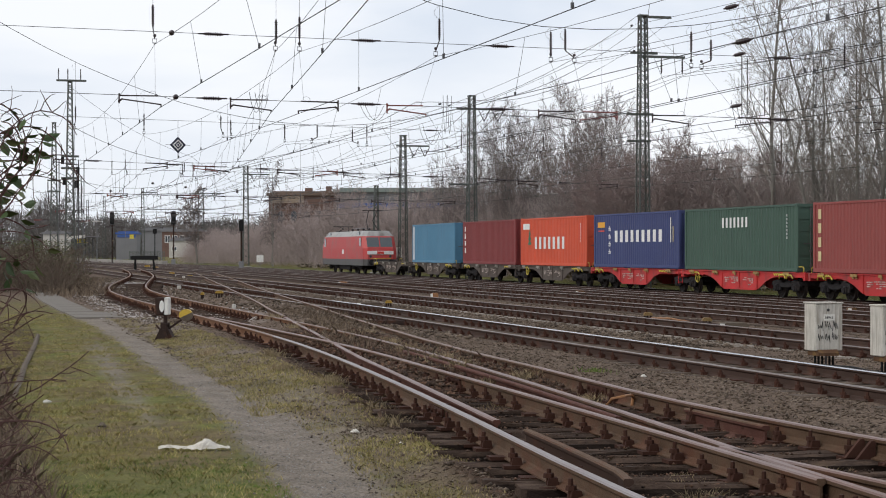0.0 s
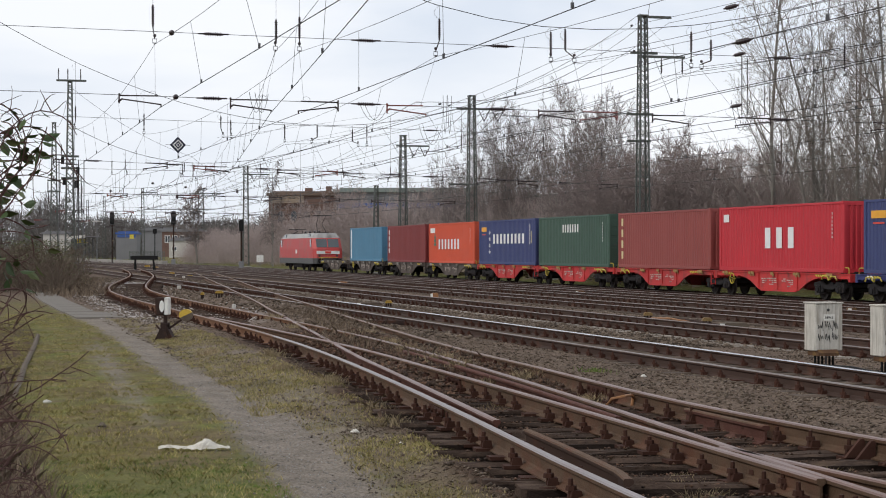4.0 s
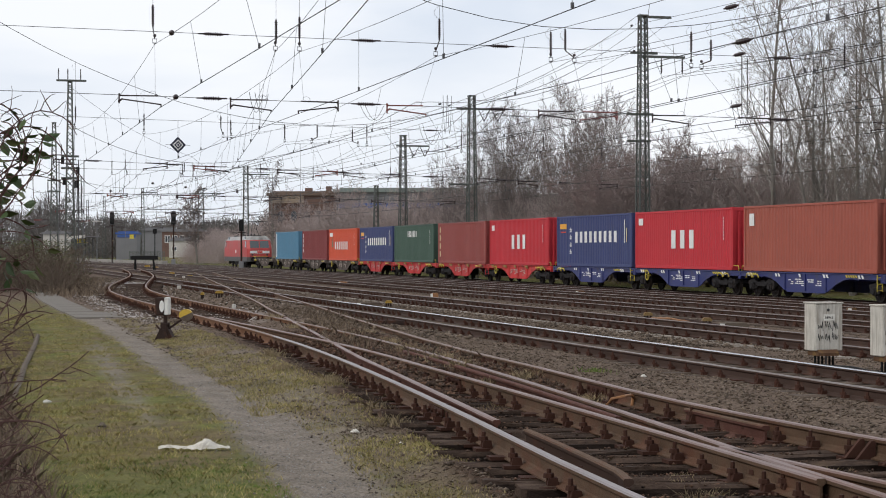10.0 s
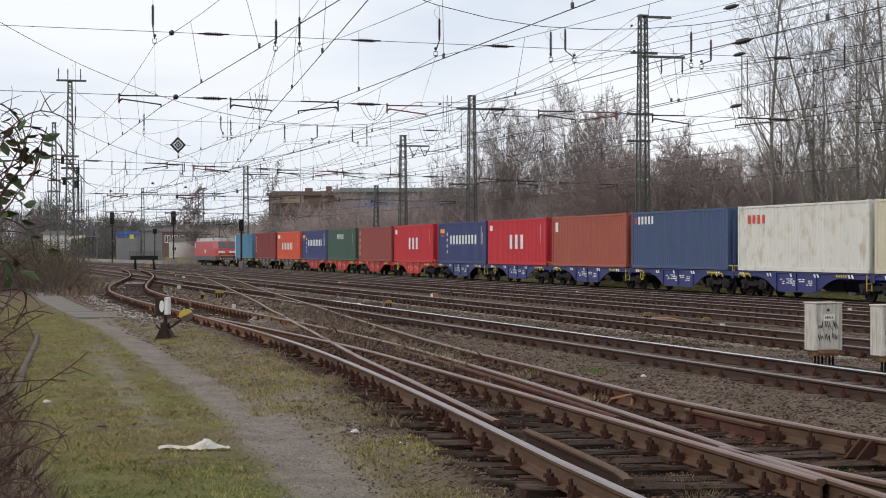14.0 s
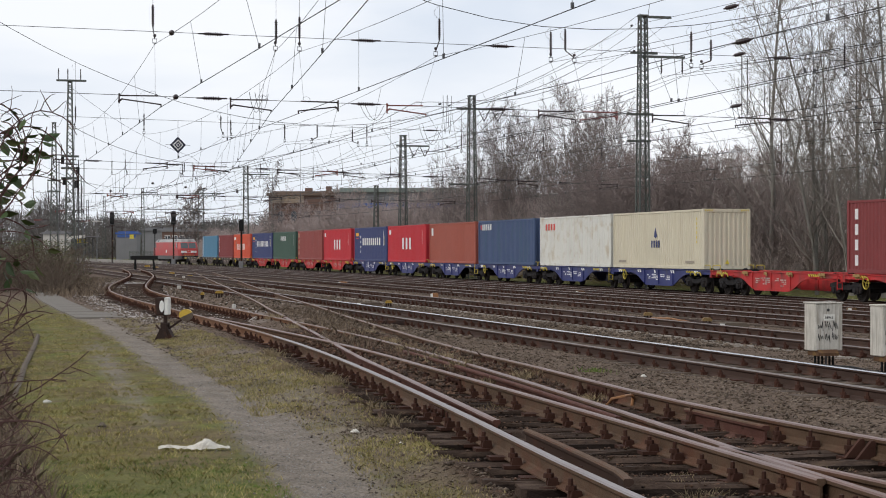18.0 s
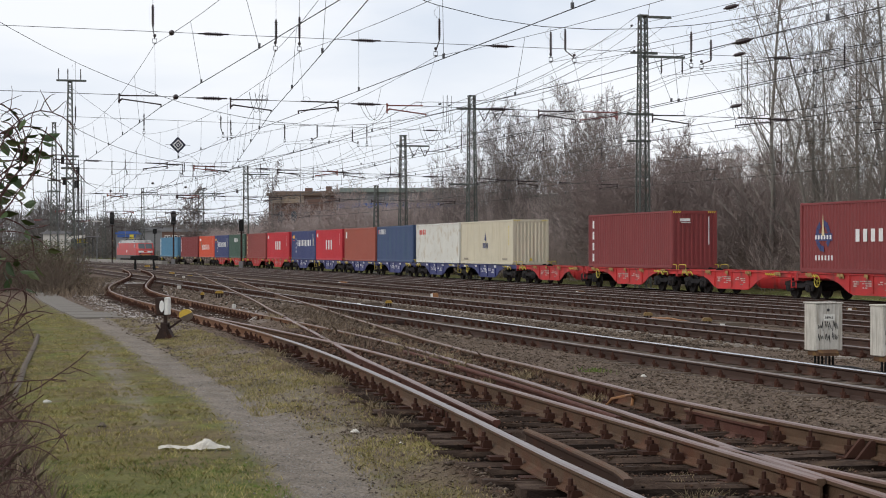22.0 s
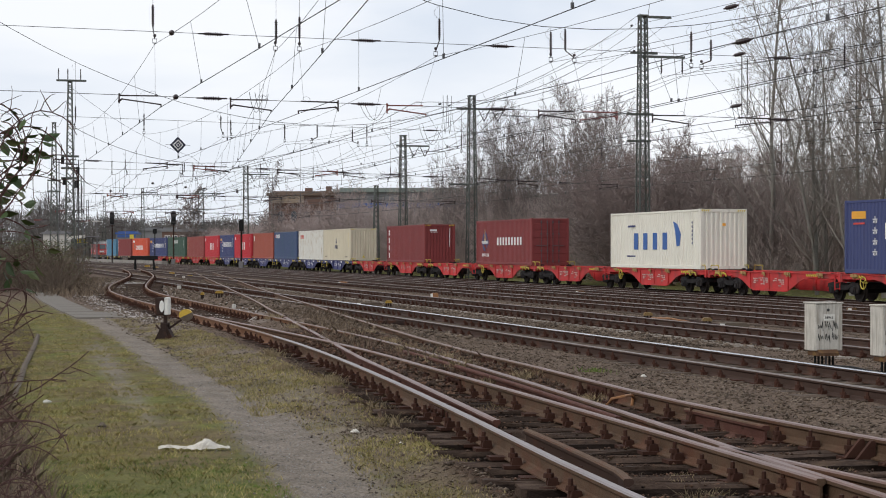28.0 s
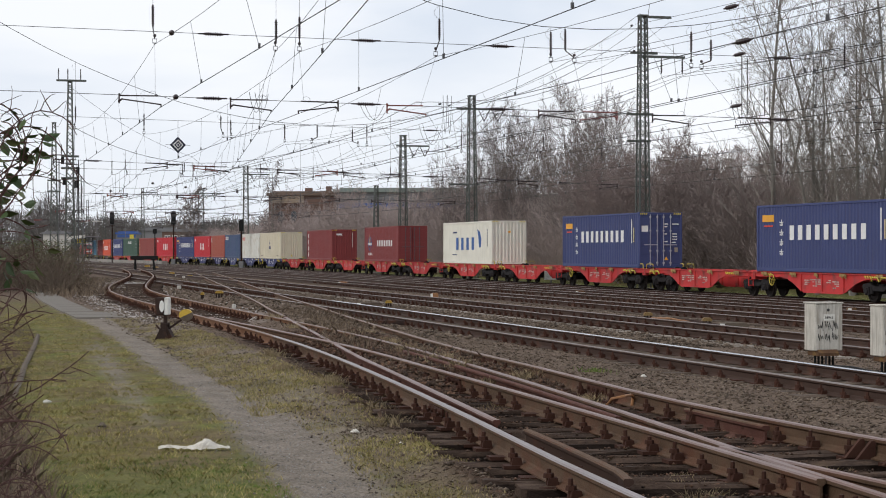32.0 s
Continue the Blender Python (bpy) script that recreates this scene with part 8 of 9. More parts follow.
# rusted pull rods lying between two running lines
for k, (x0, y0, x1, y1) in enumerate(((19.2, 48.4, 19.35, 46.0), (19.4, 48.4, 19.5, 44.8), (18.8, 45.8, 19.0, 42.0))):
    bm = bmesh.new()
    tube(bm, [(x0, y0, float(ground_z(x0, y0)) + 0.08), ((x0 + x1) / 2, (y0 + y1) / 2, float(ground_z(x0, y0)) + 0.12), (x1, y1, float(ground_z(x1, y1)) + 0.07)], 0.03, 6)
    tagged(part("pull_rod", bm, M["amber"] if k == 0 else M["dark_iron"]), "rusty point rod lying beside a rail", "rod", "point rods")

bm = bmesh.new()
tube(bm, [(6.62, 18.0, 0.03), (6.66, 17.9, 0.13), (6.78, 17.85, 0.16), (6.95, 18.1, 0.15), (7.04, 18.25, 0.10)], 0.014, 6)
rod(bm, (7.0, 18.2, 0.02), (7.06, 18.3, 0.17), 0.018, 6)
tagged(part("bond_cable", bm, M["amber"]), "orange-rusted bond bracket between two rails", "cable")
# the beam across sleepers where the crossing rails meet
bm = bmesh.new()
prism(bm, [(-0.9, 0.0), (0.9, 0.0), (0.85, 0.10), (-0.85, 0.10)], "y", -0.14, 0.14)
ob = tagged(part("rail_scrap", bm, M["dark_iron"]), "dark iron scrap lying between the rails", "scrap")
ob.matrix_basis = pose(10.0, 44.0, float(ground_z(10.0, 44.0)), 0, 0, -20)


def signal_post(x, y, h, label, base=True, wide=0.34, tall=2.0):
    top = tagged(new("signal_post"), label, "signal", "signals")
    z = float(ground_z(x, y))
    top.matrix_basis = pose(x, y, z, 0, 0, -T)
    bm = bmesh.new()
    rod(bm, (0, 0, 0), (0, 0, h), 0.11, 8)
    part("post", bm, M["dark_iron"], top)
    bm = bmesh.new()
    prism(bm, [(-wide, h - tall), (wide, h - tall), (wide, h - 0.25), (wide * 0.75, h), (-wide * 0.75, h), (-wide, h - 0.25)], "y", -0.25, 0.05)
    head = part("signal_head", bm, M["black"], top, "black signal screen")
    for k in range(3):
        bm = bmesh.new()
        lathe(bm, [(0.14, 0.0), (0.15, 0.18), (0.12, 0.18)], 10, "y")
        bm.transform(pose(0.08 * (-1) ** k, -0.25, h - 0.4 - 0.3 * tall * k, 0, 0, 180))
        part("lens_hood", bm, M["black"], head)
    bm = bmesh.new()
    box(bm, -0.4, 0.4, -0.4, 0.4, h - tall - 0.15, h - tall - 0.08)
    part("gantry_step", bm, M["dark_iron"], top)
    if base:
        bm = bmesh.new()
        box(bm, -0.3, 0.25, -0.3, 0.3, -0.1, 0.95, bevel=0.04)
        part("cabinet", bm, M["wall_grey"], top, "grey cabinet at the foot")


signal_post(32.9, 213.0, 5.9, "dark lineside signal with a grey cabinet at its foot", True, 0.26, 1.4)
signal_post(31.5, 269.0, 8.0, "tall dark lineside signal beside the running lines")
signal_post(24.5, 292.0, 8.2, "dark signal beyond the siding", False)


def buffer_stop(x, y, turn):
    top = tagged(new("buffer_stop"), "dark steel buffer stop at the end of a siding", "buffer stop")
    top.matrix_basis = pose(x, y, float(ground_z(x, y)), 0, 0, turn)
    for sx in (-0.9, 0.9):
        bm = bmesh.new()
        rod(bm, (sx, 0, 0), (sx * 0.9, 0.1, 1.25), 0.10, 6)
        rod(bm, (sx, 1.2, 0), (sx * 0.9, 0.1, 1.2), 0.07, 6)
        part("strut", bm, M["black"], top)
    bm = bmesh.new()
    box(bm, -1.25, 1.25, -0.12, 0.12, 1.15, 1.5, bevel=0.03)
    part("beam", bm, M["black"], top)
    bm = bmesh.new()
    rod(bm, (0.95, 0.1, 1.4), (0.95, 0.1, 3.6), 0.05, 6)
    lathe(bm, [(0.02, 3.5), (0.2, 3.55), (0.2, 3.95), (0.02, 4.0)], 8, "z", (0.95, 0.1, 0))
    part("lamp_post", bm, M["black"], top)


buffer_stop(17.0, 168.0, -12)


def lamp_post(x, y, h):
    top = tagged(new("street_lamp"), "thin grey lamp post with a flat lamp head", "lamp", "platform lamps")
    top.matrix_basis = pose(x, y, float(ground_z(x, y)), 0, 0, -T)
    bm = bmesh.new()
    rod(bm, (0, 0, 0), (0, 0, h), 0.09, 6, 0, 0.06)
    part("post", bm, M["wall_grey"], top)
    bm = bmesh.new()
    box(bm, -0.9, 0.9, -0.15, 0.15, h - 0.02, h + 0.14)
    part("lamp_head", bm, M["wall_pale"], top)


for x, y, h in ((24.6, 360.0, 7.6), (25.0, 330.0, 7.3), (33.9, 372.0, 8.6), (36.5, 330.0, 8.2)):
    lamp_post(x, y, h)


def warning_post(x, y, h, mat, label):
    top = tagged(new("sign_post"), label, "sign", "small signs")
    top.matrix_basis = pose(x, y, float(ground_z(x, y)), 0, 0, -T)
    bm = bmesh.new()
    rod(bm, (0, 0, 0), (0, 0, h), 0.05, 6)
    part("post", bm, M["wall_grey"], top)
    bm = bmesh.new()
    box(bm, -0.45, 0.45, -0.06, 0.0, h - 0.8, h + 0.1)
    part("board", bm, mat, top)


warning_post(37.0, 392.0, 5.6, M["yellow"], "yellow board on a post by the platform")
warning_post(24.5, 372.0, 4.4, M["yellow"], "yellow board on a post by the platform")
warning_post(25.6, 372.0, 4.4, M["yellow"], "yellow board on a post by the platform")
warning_post(38.5, 158.6, 2.5, M["grey_label"], "white kilometre board on a post behind the tracks")
warning_post(38.9, 236.0, 1.6, M["board_white"], "small white board by the running line")
warning_post(39.3, 117.4, 1.15, M["board_white"], "short pale marker post beside the tracks")


def tilted_beam(name, label, cat, pts, w, h, mat):
    bm = bmesh.new()
    rings = []
    for i, (x, y) in enumerate(pts):
        a, b = pts[max(i - 1, 0)], pts[min(i + 1, len(pts) - 1)]
        d = Vector((b[0] - a[0], b[1] - a[1])).normalized()
        z = float(ground_z(x, y))
        rings.append([bm.verts.new((x + d.y * u, y - d.x * u, z + v)) for u, v in ((-w / 2, -0.05), (w / 2, -0.05), (w / 2, h - 0.02), (w / 2 - 0.03, h), (-w / 2 + 0.03, h), (-w / 2, h - 0.02))])
    for a, b in zip(rings, rings[1:]):
        for k in range(6):
            bm.faces.new((a[k], a[(k + 1) % 6], b[(k + 1) % 6], b[k]))
    bm.faces.new(rings[0][::-1])
    bm.faces.new(rings[-1])
    bmesh.ops.recalc_face_normals(bm, faces=bm.faces)
    return tagged(part(name, bm, mat), label, cat)


tilted_beam("timber_edging", "old grey timber edging half sunk in grass", "edging", [(0.67, 21.9), (0.87, 24.9), (1.05, 28.0), (1.45, 34.0), (1.70, 38.2)], 0.085, 0.05, M["old_timber"])
slabs = [(y, y + 1.95) for y in np.arange(47.6, 96, 2.0)]
walk_top = tagged(new("paved_walk"), "pale worn paving slabs of a footpath", "pavement", kind="structure")
for y0, y1 in slabs:
    xa, xb = float(path_x(y0)), float(path_x(y1))
    z = float(ground_z(xa, (y0 + y1) / 2))
    bm = bmesh.new()
    box(bm, -0.45, 0.45, -(y1 - y0) / 2, (y1 - y0) / 2, -0.08, 0.035, bevel=0.01)
    if y0 < 50:
        bm.transform(Matrix.Translation((0.25, 0, 0)) @ Matrix.Diagonal((1.45, 1, 1, 1)))
    part("slab", bm, M["paving"], walk_top, at=pose((xa + xb) / 2, (y0 + y1) / 2, z, 0, 0, -math.degrees(math.atan2(xb - xa, y1 - y0))))


def rag():
    """A crumpled cloth strip on the grass."""
    r = np.random.RandomState(9)
    bm = bmesh.new()
    n, m = 26, 7
    grid = []
    for i in range(n):
        t = i / (n - 1)
        w = 0.035 + 0.05 * math.exp(-((t - 0.66) / 0.16) ** 2)
        hump = 0.06 * math.exp(-((t - 0.66) / 0.13) ** 2) + 0.02
        row = []
        for j in range(m):
            s = j / (m - 1) * 2 - 1
            row.append(bm.verts.new(((t - 0.5) * 0.63, s * w + 0.02 * math.sin(9 * t), hump * (1 - s * s) + 0.018 * r.rand() + 0.006)))
        grid.append(row)
    for i in range(n - 1):
        for j in range(m - 1):
            bm.faces.new((grid[i][j], grid[i + 1][j], grid[i + 1][j + 1], grid[i][j + 1]))
    ob = part("rag", bm, M["rag"])
    ob.matrix_basis = pose(2.05, 15.95, float(ground_z(2.05, 15.95)) + 0.01, 0, 0, -T - 4)
    tagged(ob, "crumpled dirty white cloth on the grass", "rag")


rag()


def litter(x, y, s, mat, label, seed):
    r = random.Random(seed)
    bm = bmesh.new()
    bmesh.ops.create_icosphere(bm, subdivisions=2, radius=s)
    for v in bm.verts:
        v.co = Vector((v.co.x * r.uniform(0.6, 1.3), v.co.y * r.uniform(0.5, 1.0), v.co.z * r.uniform(0.3, 0.7)))
    ob = part("litter_scrap", bm, mat)
    ob.matrix_basis = pose(x, y, float(ground_z(x, y)) + s * 0.2, 0, 0, r.uniform(0, 90))
    tagged(ob, label, "litter", "scraps of litter")


litter(3.74, 17.1, 0.055, M["rag"], "crumpled pale paper scrap beside the path", 1)
litter(3.82, 15.6, 0.035, M["rag"], "small white paper scrap by the sleepers", 2)
litter(1.05, 21.3, 0.05, M["wall_pale"], "pale crushed carton in the grass", 3)
litter(1.45, 18.5, 0.06, M["old_timber"], "weathered stick of wood in the grass", 4)
litter(0.85, 12.6, 0.022, M["blue_mark"], "blue bottle cap in the grass", 5)
litter(9.6, 24.5, 0.05, M["rag"], "white stone chip between tracks", 6)


# ---- grass, stones, stems ----
M["dead"] = island_material("dead_stems", [(0.0, (0.10, 0.07, 0.05)), (0.6, (0.17, 0.13, 0.095)), (1.0, (0.26, 0.20, 0.14))])

def in_view(r, y0, y1, x0, x1, p=1.6):
    while True:
        y = y0 + (y1 - y0) * r.rand() ** p
        x = r.uniform(x0, x1)
        if -14.2 < math.degrees(math.atan2(x, y)) - HEADING < 14.2:
            return x, y


def blades(name, label, n, area, h, mat, seed, width=0.006, lean=0.5):
    r = np.random.RandomState(seed)
    p = area if isinstance(area, np.ndarray) else np.array([area(r) for _ in range(n)])
    n = len(p)
    x, y = p[:, 0], p[:, 1]
    z = ground_z(x, y) - 0.01
    a = r.uniform(0, 2 * math.pi, n)
    hh = h * r.uniform(0.4, 1.3, n)
    ln = lean * hh * r.uniform(0.2, 1.5, n)
    dx, dy = np.cos(a), np.sin(a)
    b = r.uniform(0, 2 * math.pi, n)
    wx, wy = np.cos(b) * width, np.sin(b) * width
    base = np.stack([x, y, z], -1)
    mid = base + np.stack([dx * ln * 0.4, dy * ln * 0.4, hh * 0.6], -1)
    tip = base + np.stack([dx * ln, dy * ln, hh * 0.95], -1)
    side = np.stack([wx, wy, 0 * wx], -1)
    v = np.stack([base - side, base + side, mid + side * 0.8, tip, mid - side * 0.8], 1).reshape(-1, 3)
    f = np.arange(n * 5).reshape(n, 5)
    return tagged(new(name, quad_mesh(name, v, f, mat)), label, "grass", kind="stuff")


def grass_places(n, seed):
    """Places on the verge, off the path, thinning in patches and towards the ballast."""
    r = np.random.RandomState(seed)
    m = n
    y = 10.5 + 40 * r.rand(m) ** 1.7
    x = r.uniform(-0.6, 4.8, m)
    half = np.interp(y, [q[0] for q in PATH_HALF], [q[1] for q in PATH_HALF])
    edge = np.interp(y, [10, 12, 15, 21, 28, 36, 50], [3.4, 3.5, 3.9, 4.4, 4.3, 4.2, 3.8])
    off = np.abs(x - path_x(y))
    patchy = value_noise(x, y, 0.8, 21) + 0.7 * value_noise(x, y, 2.3, 22)
    ok = (off > half * r.uniform(0.7, 1.4, m) + 0.12 * patchy) & (x < edge + 0.6 * patchy) & ((x < path_x(y)) | (r.rand(m) < 0.5 + 1.2 * patchy)) & (r.rand(m) < 0.62 + 1.1 * patchy)
    heart = np.stack([x, y], -1)[ok][:n // 10]
    return (np.repeat(heart, 10, 0) + r.normal(0, 0.028, (len(heart) * 10, 2)))


blades("grass", "short yellow-green winter grass beside the path", 0, grass_places(76000, 30), 0.044, M["grass"], 31, 0.0024, 1.0)
_gr = np.random.RandomState(65)
_gx, _gy = _gr.uniform(0.5, 2.4, 30000), 11.5 + 4.2 * _gr.rand(30000)
blades("lush_grass", "fresh green grass in a damp patch", 0, np.stack([_gx, _gy], -1)[value_noise(_gx, _gy, 1.1, 11) + 0.7 * value_noise(_gx, _gy, 3.0, 66) + 0.3 * _gr.rand(30000) > 0.10][:6000], 0.030, M["grass_lush"], 67, 0.0026, 0.8)
blades("grass_tuft", "small bright green tuft between tracks", 120, lambda r: (r.normal(9.1, 0.11), r.normal(25.2, 0.15)), 0.08, M["grass_lush"], 68, 0.004, 0.8)
blades("dry_grass", "dry straw-coloured grass tufts among the rails", 5600, lambda r: ((lambda c: (c[0] + r.normal(0, 0.10), c[1] + r.normal(0, 0.12)))(((4.2, 17.5), (4.5, 19.2), (4.9, 20.6), (5.6, 18.6), (6.35, 21.0), (5.3, 12.6), (5.1, 11.8), (4.6, 22.5), (6.7, 25.0), (6.3, 12.6), (5.9, 13.6), (5.0, 14.0), (6.2, 15.2), (5.5, 15.4), (7.2, 30.0), (6.6, 36.0), (4.4, 25.0), (4.8, 28.0), (6.5, 18.4), (4.1, 30.0), (6.9, 27.5), (7.6, 33.5), (7.1, 41.0), (6.6, 23.4), (6.85, 19.2), (7.0, 22.0), (6.3, 17.2), (6.6, 13.0))[r.randint(28)])), 0.13, M["straw"], 32, 0.003, 0.8)
_sy = 10.5 + 36 * np.random.RandomState(60).rand(42000) ** 1.6
blades("straw_patches", "straw-yellow grass patches beside the ballast", 0, np.stack([(lambda v: path_x(v) + 0.3 + 1.25 * np.random.RandomState(61).rand(len(v)))(_sy), _sy], -1)[value_noise(path_x(_sy) + 0.3 + 1.25 * np.random.RandomState(61).rand(len(_sy)), _sy, 1.3, 62) + 0.35 * np.random.RandomState(63).rand(len(_sy)) > 0.08], 0.040, M["straw_short"], 36, 0.0026, 0.7)
blades("dead_stems", "brown dead stems at the edge of the hedge", 9000, lambda r: (min(0.66, r.normal(0.12, 0.25)), 10.6 + 14 * r.rand() ** 1.5), 0.30, M["dead"], 33, 0.0035, 0.9)
blades("dead_stems", "thin dry stalks lying on the ballast", 6000, lambda r: in_view(r, 12, 34, 7.7, 10.7), 0.04, M["dead"], 38, 0.0016, 2.6)
_vr = np.random.RandomState(81)
_vy = 19.5 + 18 * _vr.rand(26000) ** 1.2
_vx = near_rail(_vy) - 0.55 - 1.15 * _vr.rand(26000)
_vk = value_noise(_vx, _vy, 0.7, 82) + 0.5 * value_noise(_vx, _vy, 2.1, 83) + 0.25 * _vr.rand(26000) > 0.19
blades("verge_tufts", "yellow-green grass tufts beside the siding", 0, np.stack([_vx, _vy], -1)[_vk][:7000], 0.05, M["straw_short"], 84, 0.0032, 0.8)
blades("dead_stems", "dry stalks and roots over the sleeper ends", 5000, lambda r: ((lambda v: (float(near_rail(v)) - 0.05 - 1.0 * r.rand(), v))(11.2 + 7.5 * r.rand() ** 1.3)), 0.03, M["dead"], 40, 0.0020, 2.0)
blades("dead_stems", "dry stalks caught between the turnout rails", 5000, lambda r: in_view(r, 11.5, 26, 4.6, 7.2), 0.09, M["dead"], 39, 0.0022, 1.6)
blades("dead_stems", "brown dead weeds between the ladder rails", 2600, lambda r: ((lambda c: (c[0] + r.normal(0, 0.22), c[1] + r.normal(0, 1.0)))(((7.5, 36.0), (7.9, 38.5), (8.2, 41.5), (8.8, 39.0), (7.0, 33.0), (6.4, 30.0), (9.4, 44.5), (6.9, 26.5), (8.6, 46.5))[r.randint(9)])), 0.17, M["dead"], 37, 0.0045, 0.8)
blades("verge_grass", "pale grass along the far side of the railway", 16000, lambda r: (r.uniform(38.3, 41.5), r.uniform(56, 175)), 0.07, M["verge"], 34, 0.014, 1.4)
blades("hedge_grass", "straw-coloured tall grass at the hedge's foot", 4200, lambda r: ((lambda y: (y * 0.060 + r.normal(0.3, 0.8), y))(r.uniform(68, 105))), 0.32, M["dead"], 35, 0.008, 0.9)


def stones(name, label, n, area, size, mat, seed, level=None):
    """Angular ballast stones, each a squashed octahedron."""
    r = np.random.RandomState(seed)
    p = np.array([area(r) for _ in range(n)])
    z = ground_z(p[:, 0], p[:, 1]) if level is None else np.full(n, level)
    s = size * r.uniform(0.5, 1.5, n)
    dirs = np.array([(1, 0, 0), (0, 1, 0), (-1, 0, 0), (0, -1, 0), (0, 0, 1), (0, 0, -1)], float)
    v = dirs[None] * s[:, None, None] * r.uniform(0.6, 1.25, (n, 6, 1)) + r.normal(0, 0.22, (n, 6, 3)) * s[:, None, None]
    v[:, :, 2] *= 0.7
    a = r.uniform(0, 6.28, n)
    c, q = np.cos(a)[:, None], np.sin(a)[:, None]
    v = np.stack([v[:, :, 0] * c - v[:, :, 1] * q, v[:, :, 0] * q + v[:, :, 1] * c, v[:, :, 2]], -1)
    v += np.stack([p[:, 0], p[:, 1], z + 0.25 * s], -1)[:, None, :]
    tri = np.array([(0, 1, 4), (1, 2, 4), (2, 3, 4), (3, 0, 4), (1, 0, 5), (2, 1, 5), (3, 2, 5), (0, 3, 5)])
    f = (np.arange(n)[:, None, None] * 6 + tri[None]).reshape(-1, 3)
    return tagged(new(name, quad_mesh(name, v.reshape(-1, 3), f, mat)), label, "stones", kind="stuff")


stones("ballast", "angular brown ballast stones between the rails", 15000, lambda r: in_view(r, 11, 50, 7.8, 16.0), 0.019, M["stones"], 41)
stones("ballast", "rusty ballast stones between the turnout timbers", 6000, lambda r: in_view(r, 10, 46, 3.6, 8.0), 0.020, M["stones"], 46)
stones("ballast", "coarse brown ballast beside the distant tracks", 5000, lambda r: in_view(r, 34, 90, 13.5, 34.0), 0.045, M["stones"], 42)
stones("fresh_ballast", "pale fresh ballast under the curved siding", 10000, lambda r: ((lambda y: (float(np.interp(y, [q[1] for q in LEFT], [q[0] for q in LEFT])) + r.normal(0.65, 0.75), y))(r.uniform(45, 104))), 0.03, M["stones_pale"], 43)
stones("fresh_ballast", "grey-brown ballast shoulder between two running lines", 3500, lambda r: (r.normal(15.2, 0.4), r.uniform(24, 85)), 0.026, M["stones"], 44)
stones("yard_stones", "ballast stones across the crossing tracks", 7000, lambda r: (r.uniform(7.4, 15.5), 36 + 90 * r.rand() ** 1.2), 0.05, M["stones"], 49)
stones("track_dirt", "dark rusty dirt and debris between the turnout rails", 6500, lambda r: ((lambda y: (float(np.interp(y, [q[1] for q in LEFT], [q[0] for q in LEFT])) + r.uniform(0.0, 2.2), y))(15 + 20 * r.rand())), 0.032, M["rust_clods"], 50)
def on_sleeper(r):
    """A place on the top of one of the turnout's near sleepers."""
    k = r.randint(4, 22)
    y = 8.6 + 0.6 * k
    xl = float(near_rail(y))
    d = float(near_rail(y + 1)) - xl
    u = r.uniform(-0.35, 2.6)
    return xl + u, y - u * d + r.uniform(-0.09, 0.09)


stones("track_dirt", "rusty grit and clods lying on the old sleepers", 2600, on_sleeper, 0.014, M["rust_clods"], 51, 0.0)
stones("pebbles", "small pebbles on the trodden path", 5200, lambda r: ((lambda y: (float(path_x(y)) + r.normal(0, 0.32), y))(10.5 + 26 * r.rand() ** 1.5)), 0.0075, M["stones_fresh"], 47)
stones("clods", "earth clods and stones between path and rails", 2600, lambda r: ((lambda y: (float(path_x(y)) + 0.25 + abs(r.normal(0, 0.75)), y))(10.5 + 34 * r.rand() ** 1.4)), 0.011, M["stones"], 48)
stones("track_stones", "purple-grey ballast heap beside the siding", 3500, lambda r: ((lambda y: (float(np.interp(y, [q[1] for q in LEFT], [q[0] for q in LEFT])) - abs(r.normal(0.5, 0.45)), y))(r.uniform(42, 80))), 0.028, M["stones"], 45)


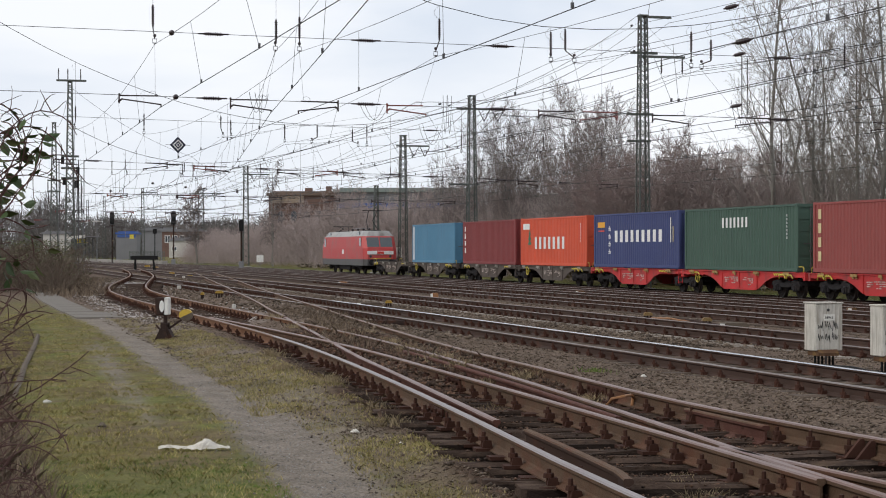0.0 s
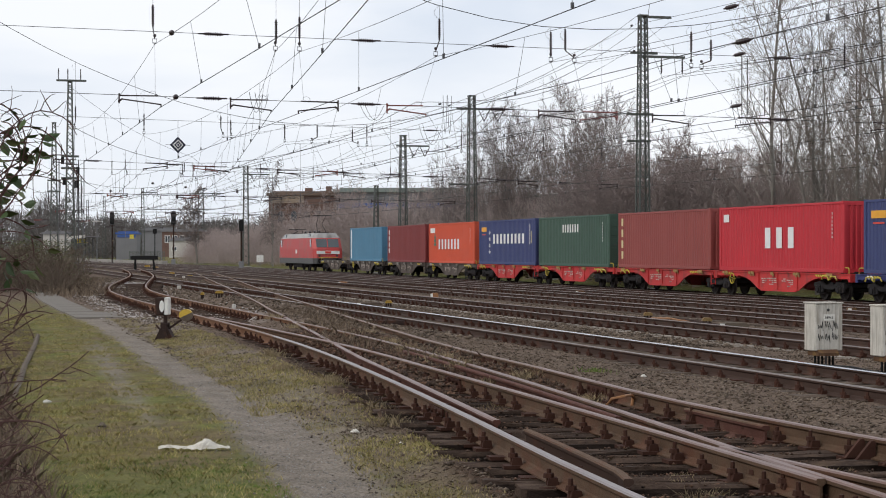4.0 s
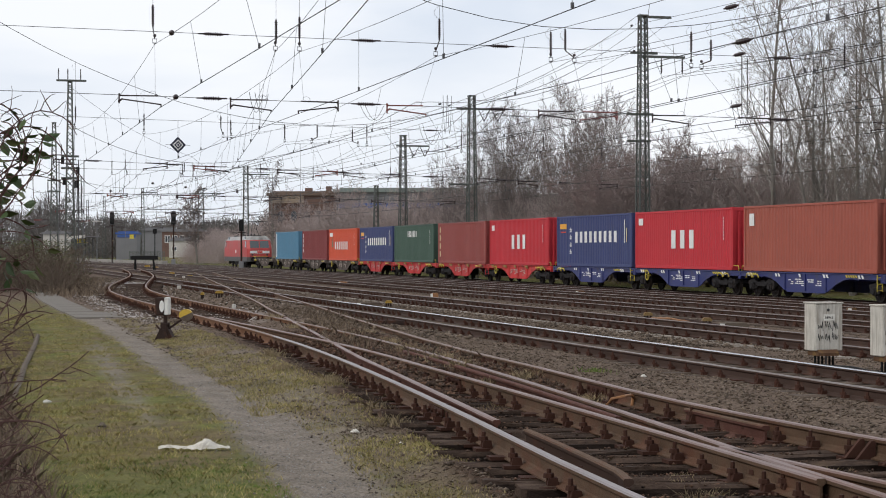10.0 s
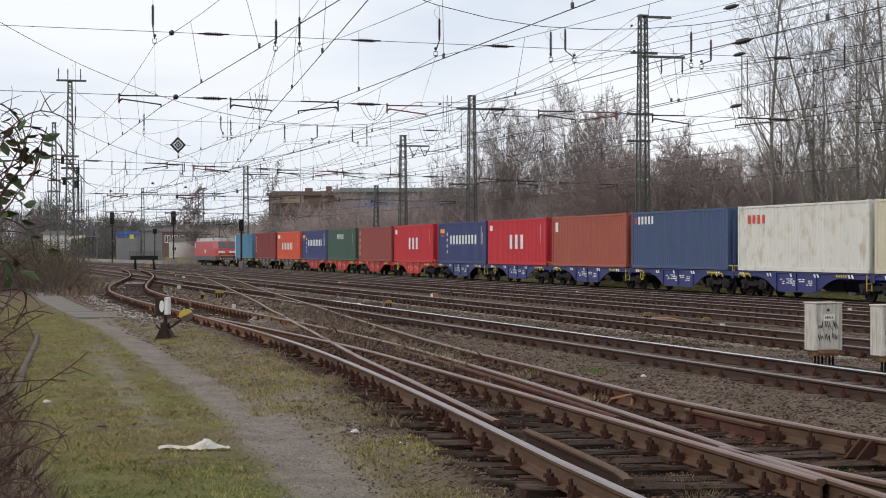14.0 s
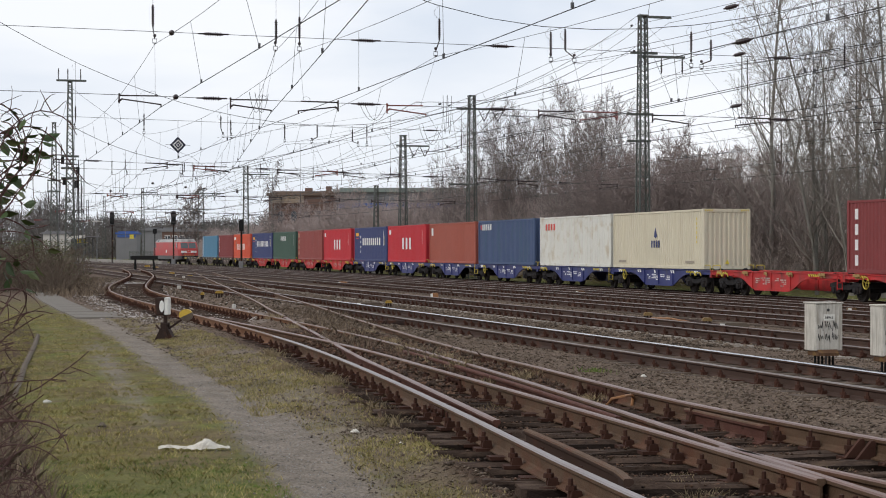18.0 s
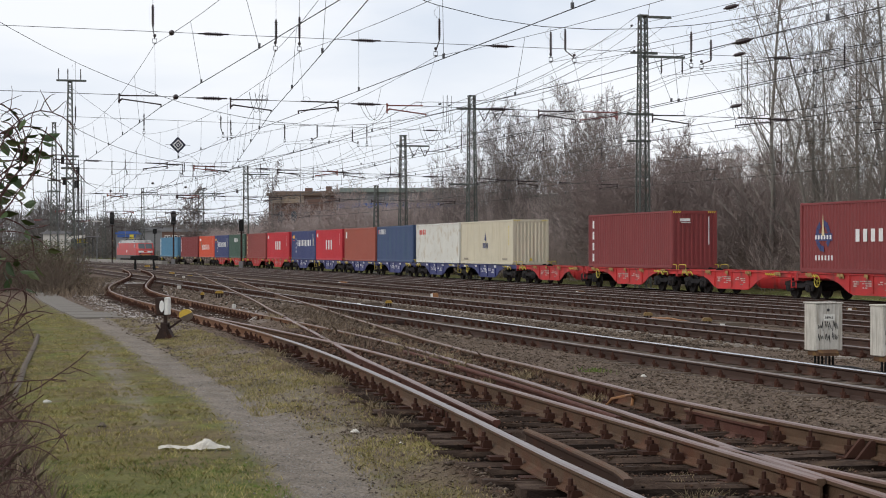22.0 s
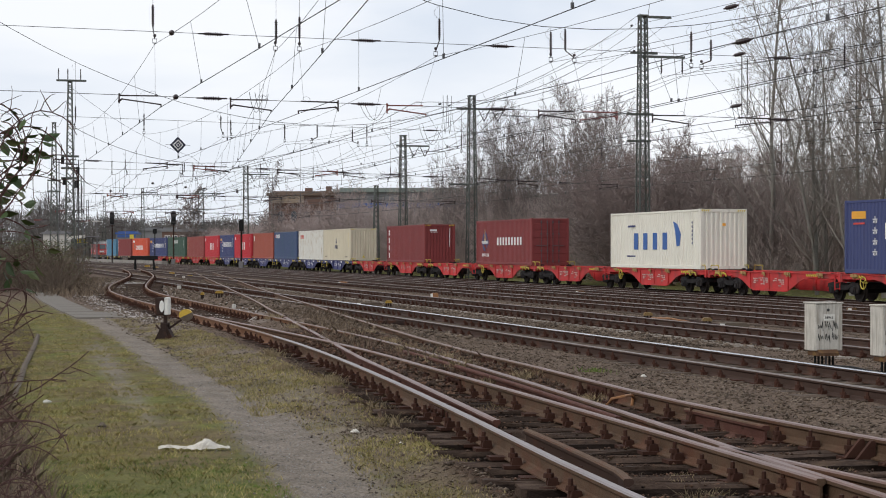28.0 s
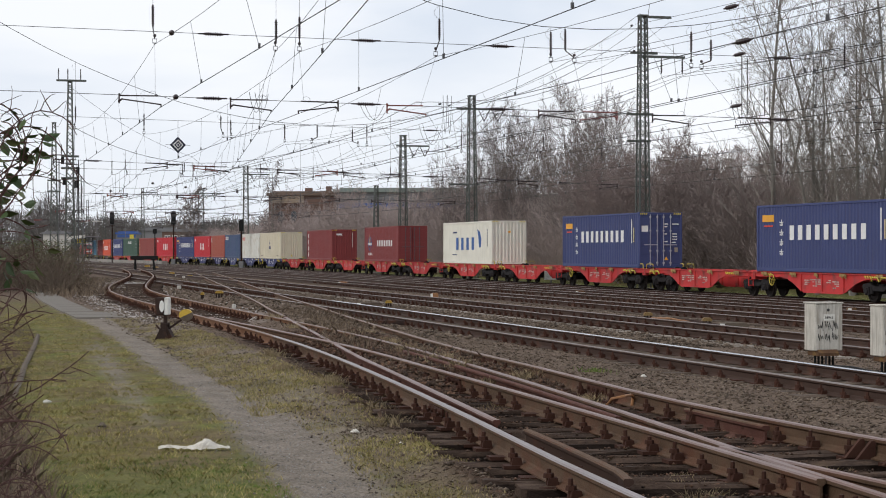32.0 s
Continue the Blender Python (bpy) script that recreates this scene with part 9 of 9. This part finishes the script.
# ---- the bramble close to the eye ----
def bramble():
    top = tagged(new("bramble_bush"), "bramble with thin brown canes and a few green leaves", "bush")
    z0 = float(ground_z(-0.1, 7.0))
    top.matrix_basis = pose(-0.09, 7.0, z0)
    r = np.random.RandomState(12)
    leaf = bmesh.new()
    tips = []
    # arching canes: those that carry leaves high up, and a low tangle
    for k in range(140):
        low = k >= 60
        z = r.uniform(0.5, 1.05) if low else r.uniform(1.0, 2.15)
        p = Vector((r.uniform(-0.05, 0.25), r.uniform(-0.3, 0.5), z))
        lift = r.uniform(-0.1, 0.9) if low else r.uniform(0.0, 1.6)
        d = Vector((r.uniform(0.1, 0.8), r.normal(0, 0.3), lift)).normalized()
        n, step, pts = 12, r.uniform(0.02, 0.036) if low else r.uniform(0.025, 0.05), [p.copy()]
        droop = r.uniform(0.02, 0.16)
        for i in range(1, n + 1):
            d = (d + Vector((r.normal(0, 0.09) - (0.16 if p.x > 0.33 else 0.0), r.normal(0, 0.09), r.normal(0, 0.07) - droop - (0.2 if p.z > 2.2 else 0.0)))).normalized()
            p = p + d * step
            pts.append(p.copy())
            if i > 3 and r.rand() < 0.55:
                tips.append((p.copy(), d.copy()))
        bm = bmesh.new()
        thick = r.uniform(0.0016, 0.0034)
        tube(bm, pts, [thick * (1 - 0.65 * i / n) + 0.001 for i in range(n + 1)], 5)
        part("cane", bm, M["cane"], top)
        for j in range(4):
            q = pts[r.randint(2, n)]
            e = Vector((r.uniform(-0.5, 0.8), r.uniform(-0.5, 0.5), r.uniform(-0.6, 0.8))).normalized()
            sub = [q]
            for m in range(5):
                e = (e + Vector((r.normal(0, 0.2), r.normal(0, 0.2), r.normal(0, 0.2)))).normalized()
                sub.append(sub[-1] + e * r.uniform(0.012, 0.032))
            bm = bmesh.new()
            tube(bm, sub, [0.0022, 0.002, 0.0018, 0.0016, 0.0013, 0.001], 4)
            part("twig", bm, M["cane"], top)
            tips.append((sub[-1], e))
    for p, d in tips:
        if not (1.64 < p.z < 2.34) or p.x > 0.46 or r.rand() < 0.38:
            continue
        s = r.uniform(0.017, 0.044)
        a = Vector((r.uniform(-0.6, 1), r.uniform(-0.7, 0.3), r.uniform(-0.8, 0.3))).normalized()
        b = a.cross(Vector((r.normal(), r.normal(), 1.0))).normalized()
        up = a.cross(b)
        v = [leaf.verts.new(p + a * s * u + b * s * w + up * s * h) for u, w, h in ((0, 0, 0), (0.5, 0.42, 0.1), (1.1, 0.45, 0.12), (1.9, 0.0, -0.05), (1.1, -0.45, 0.12), (0.5, -0.42, 0.1), (1.0, 0, 0))]
        for q in ((0, 1, 6), (1, 2, 6), (2, 3, 6), (3, 4, 6), (4, 5, 6), (5, 0, 6)):
            leaf.faces.new([v[i] for i in q])
    tagged(part("leaves", leaf, M["leaf"], top), kind="stuff")


M["cane"] = material("brown_bramble_cane", (0.085, 0.045, 0.040), 0.7, 0, 0.3, 10, 80)
bramble()


def motions():
    """Everything on the moving train runs along the track together."""
    for thing, start, height in TRAIN:
        rows = []
        for k in range(0, 33, 2):
            x, y, turn = path_at(start + gone(k))
            rows.append((float(k), pose(x, y, TRAIN_Z + height, 0, 0, turn)))
        walk(thing, rows)
    for wheels, along in WHEELSETS:
        height = wheels.location.z
        radius = 0.46 if height < 0.5 else 0.555
        walk(wheels, [(k / 15.0, pose(0, along, height) @ Matrix.Rotation(-gone(k / 15.0) / radius, 4, "X")) for k in range(0, 481)])


motions()
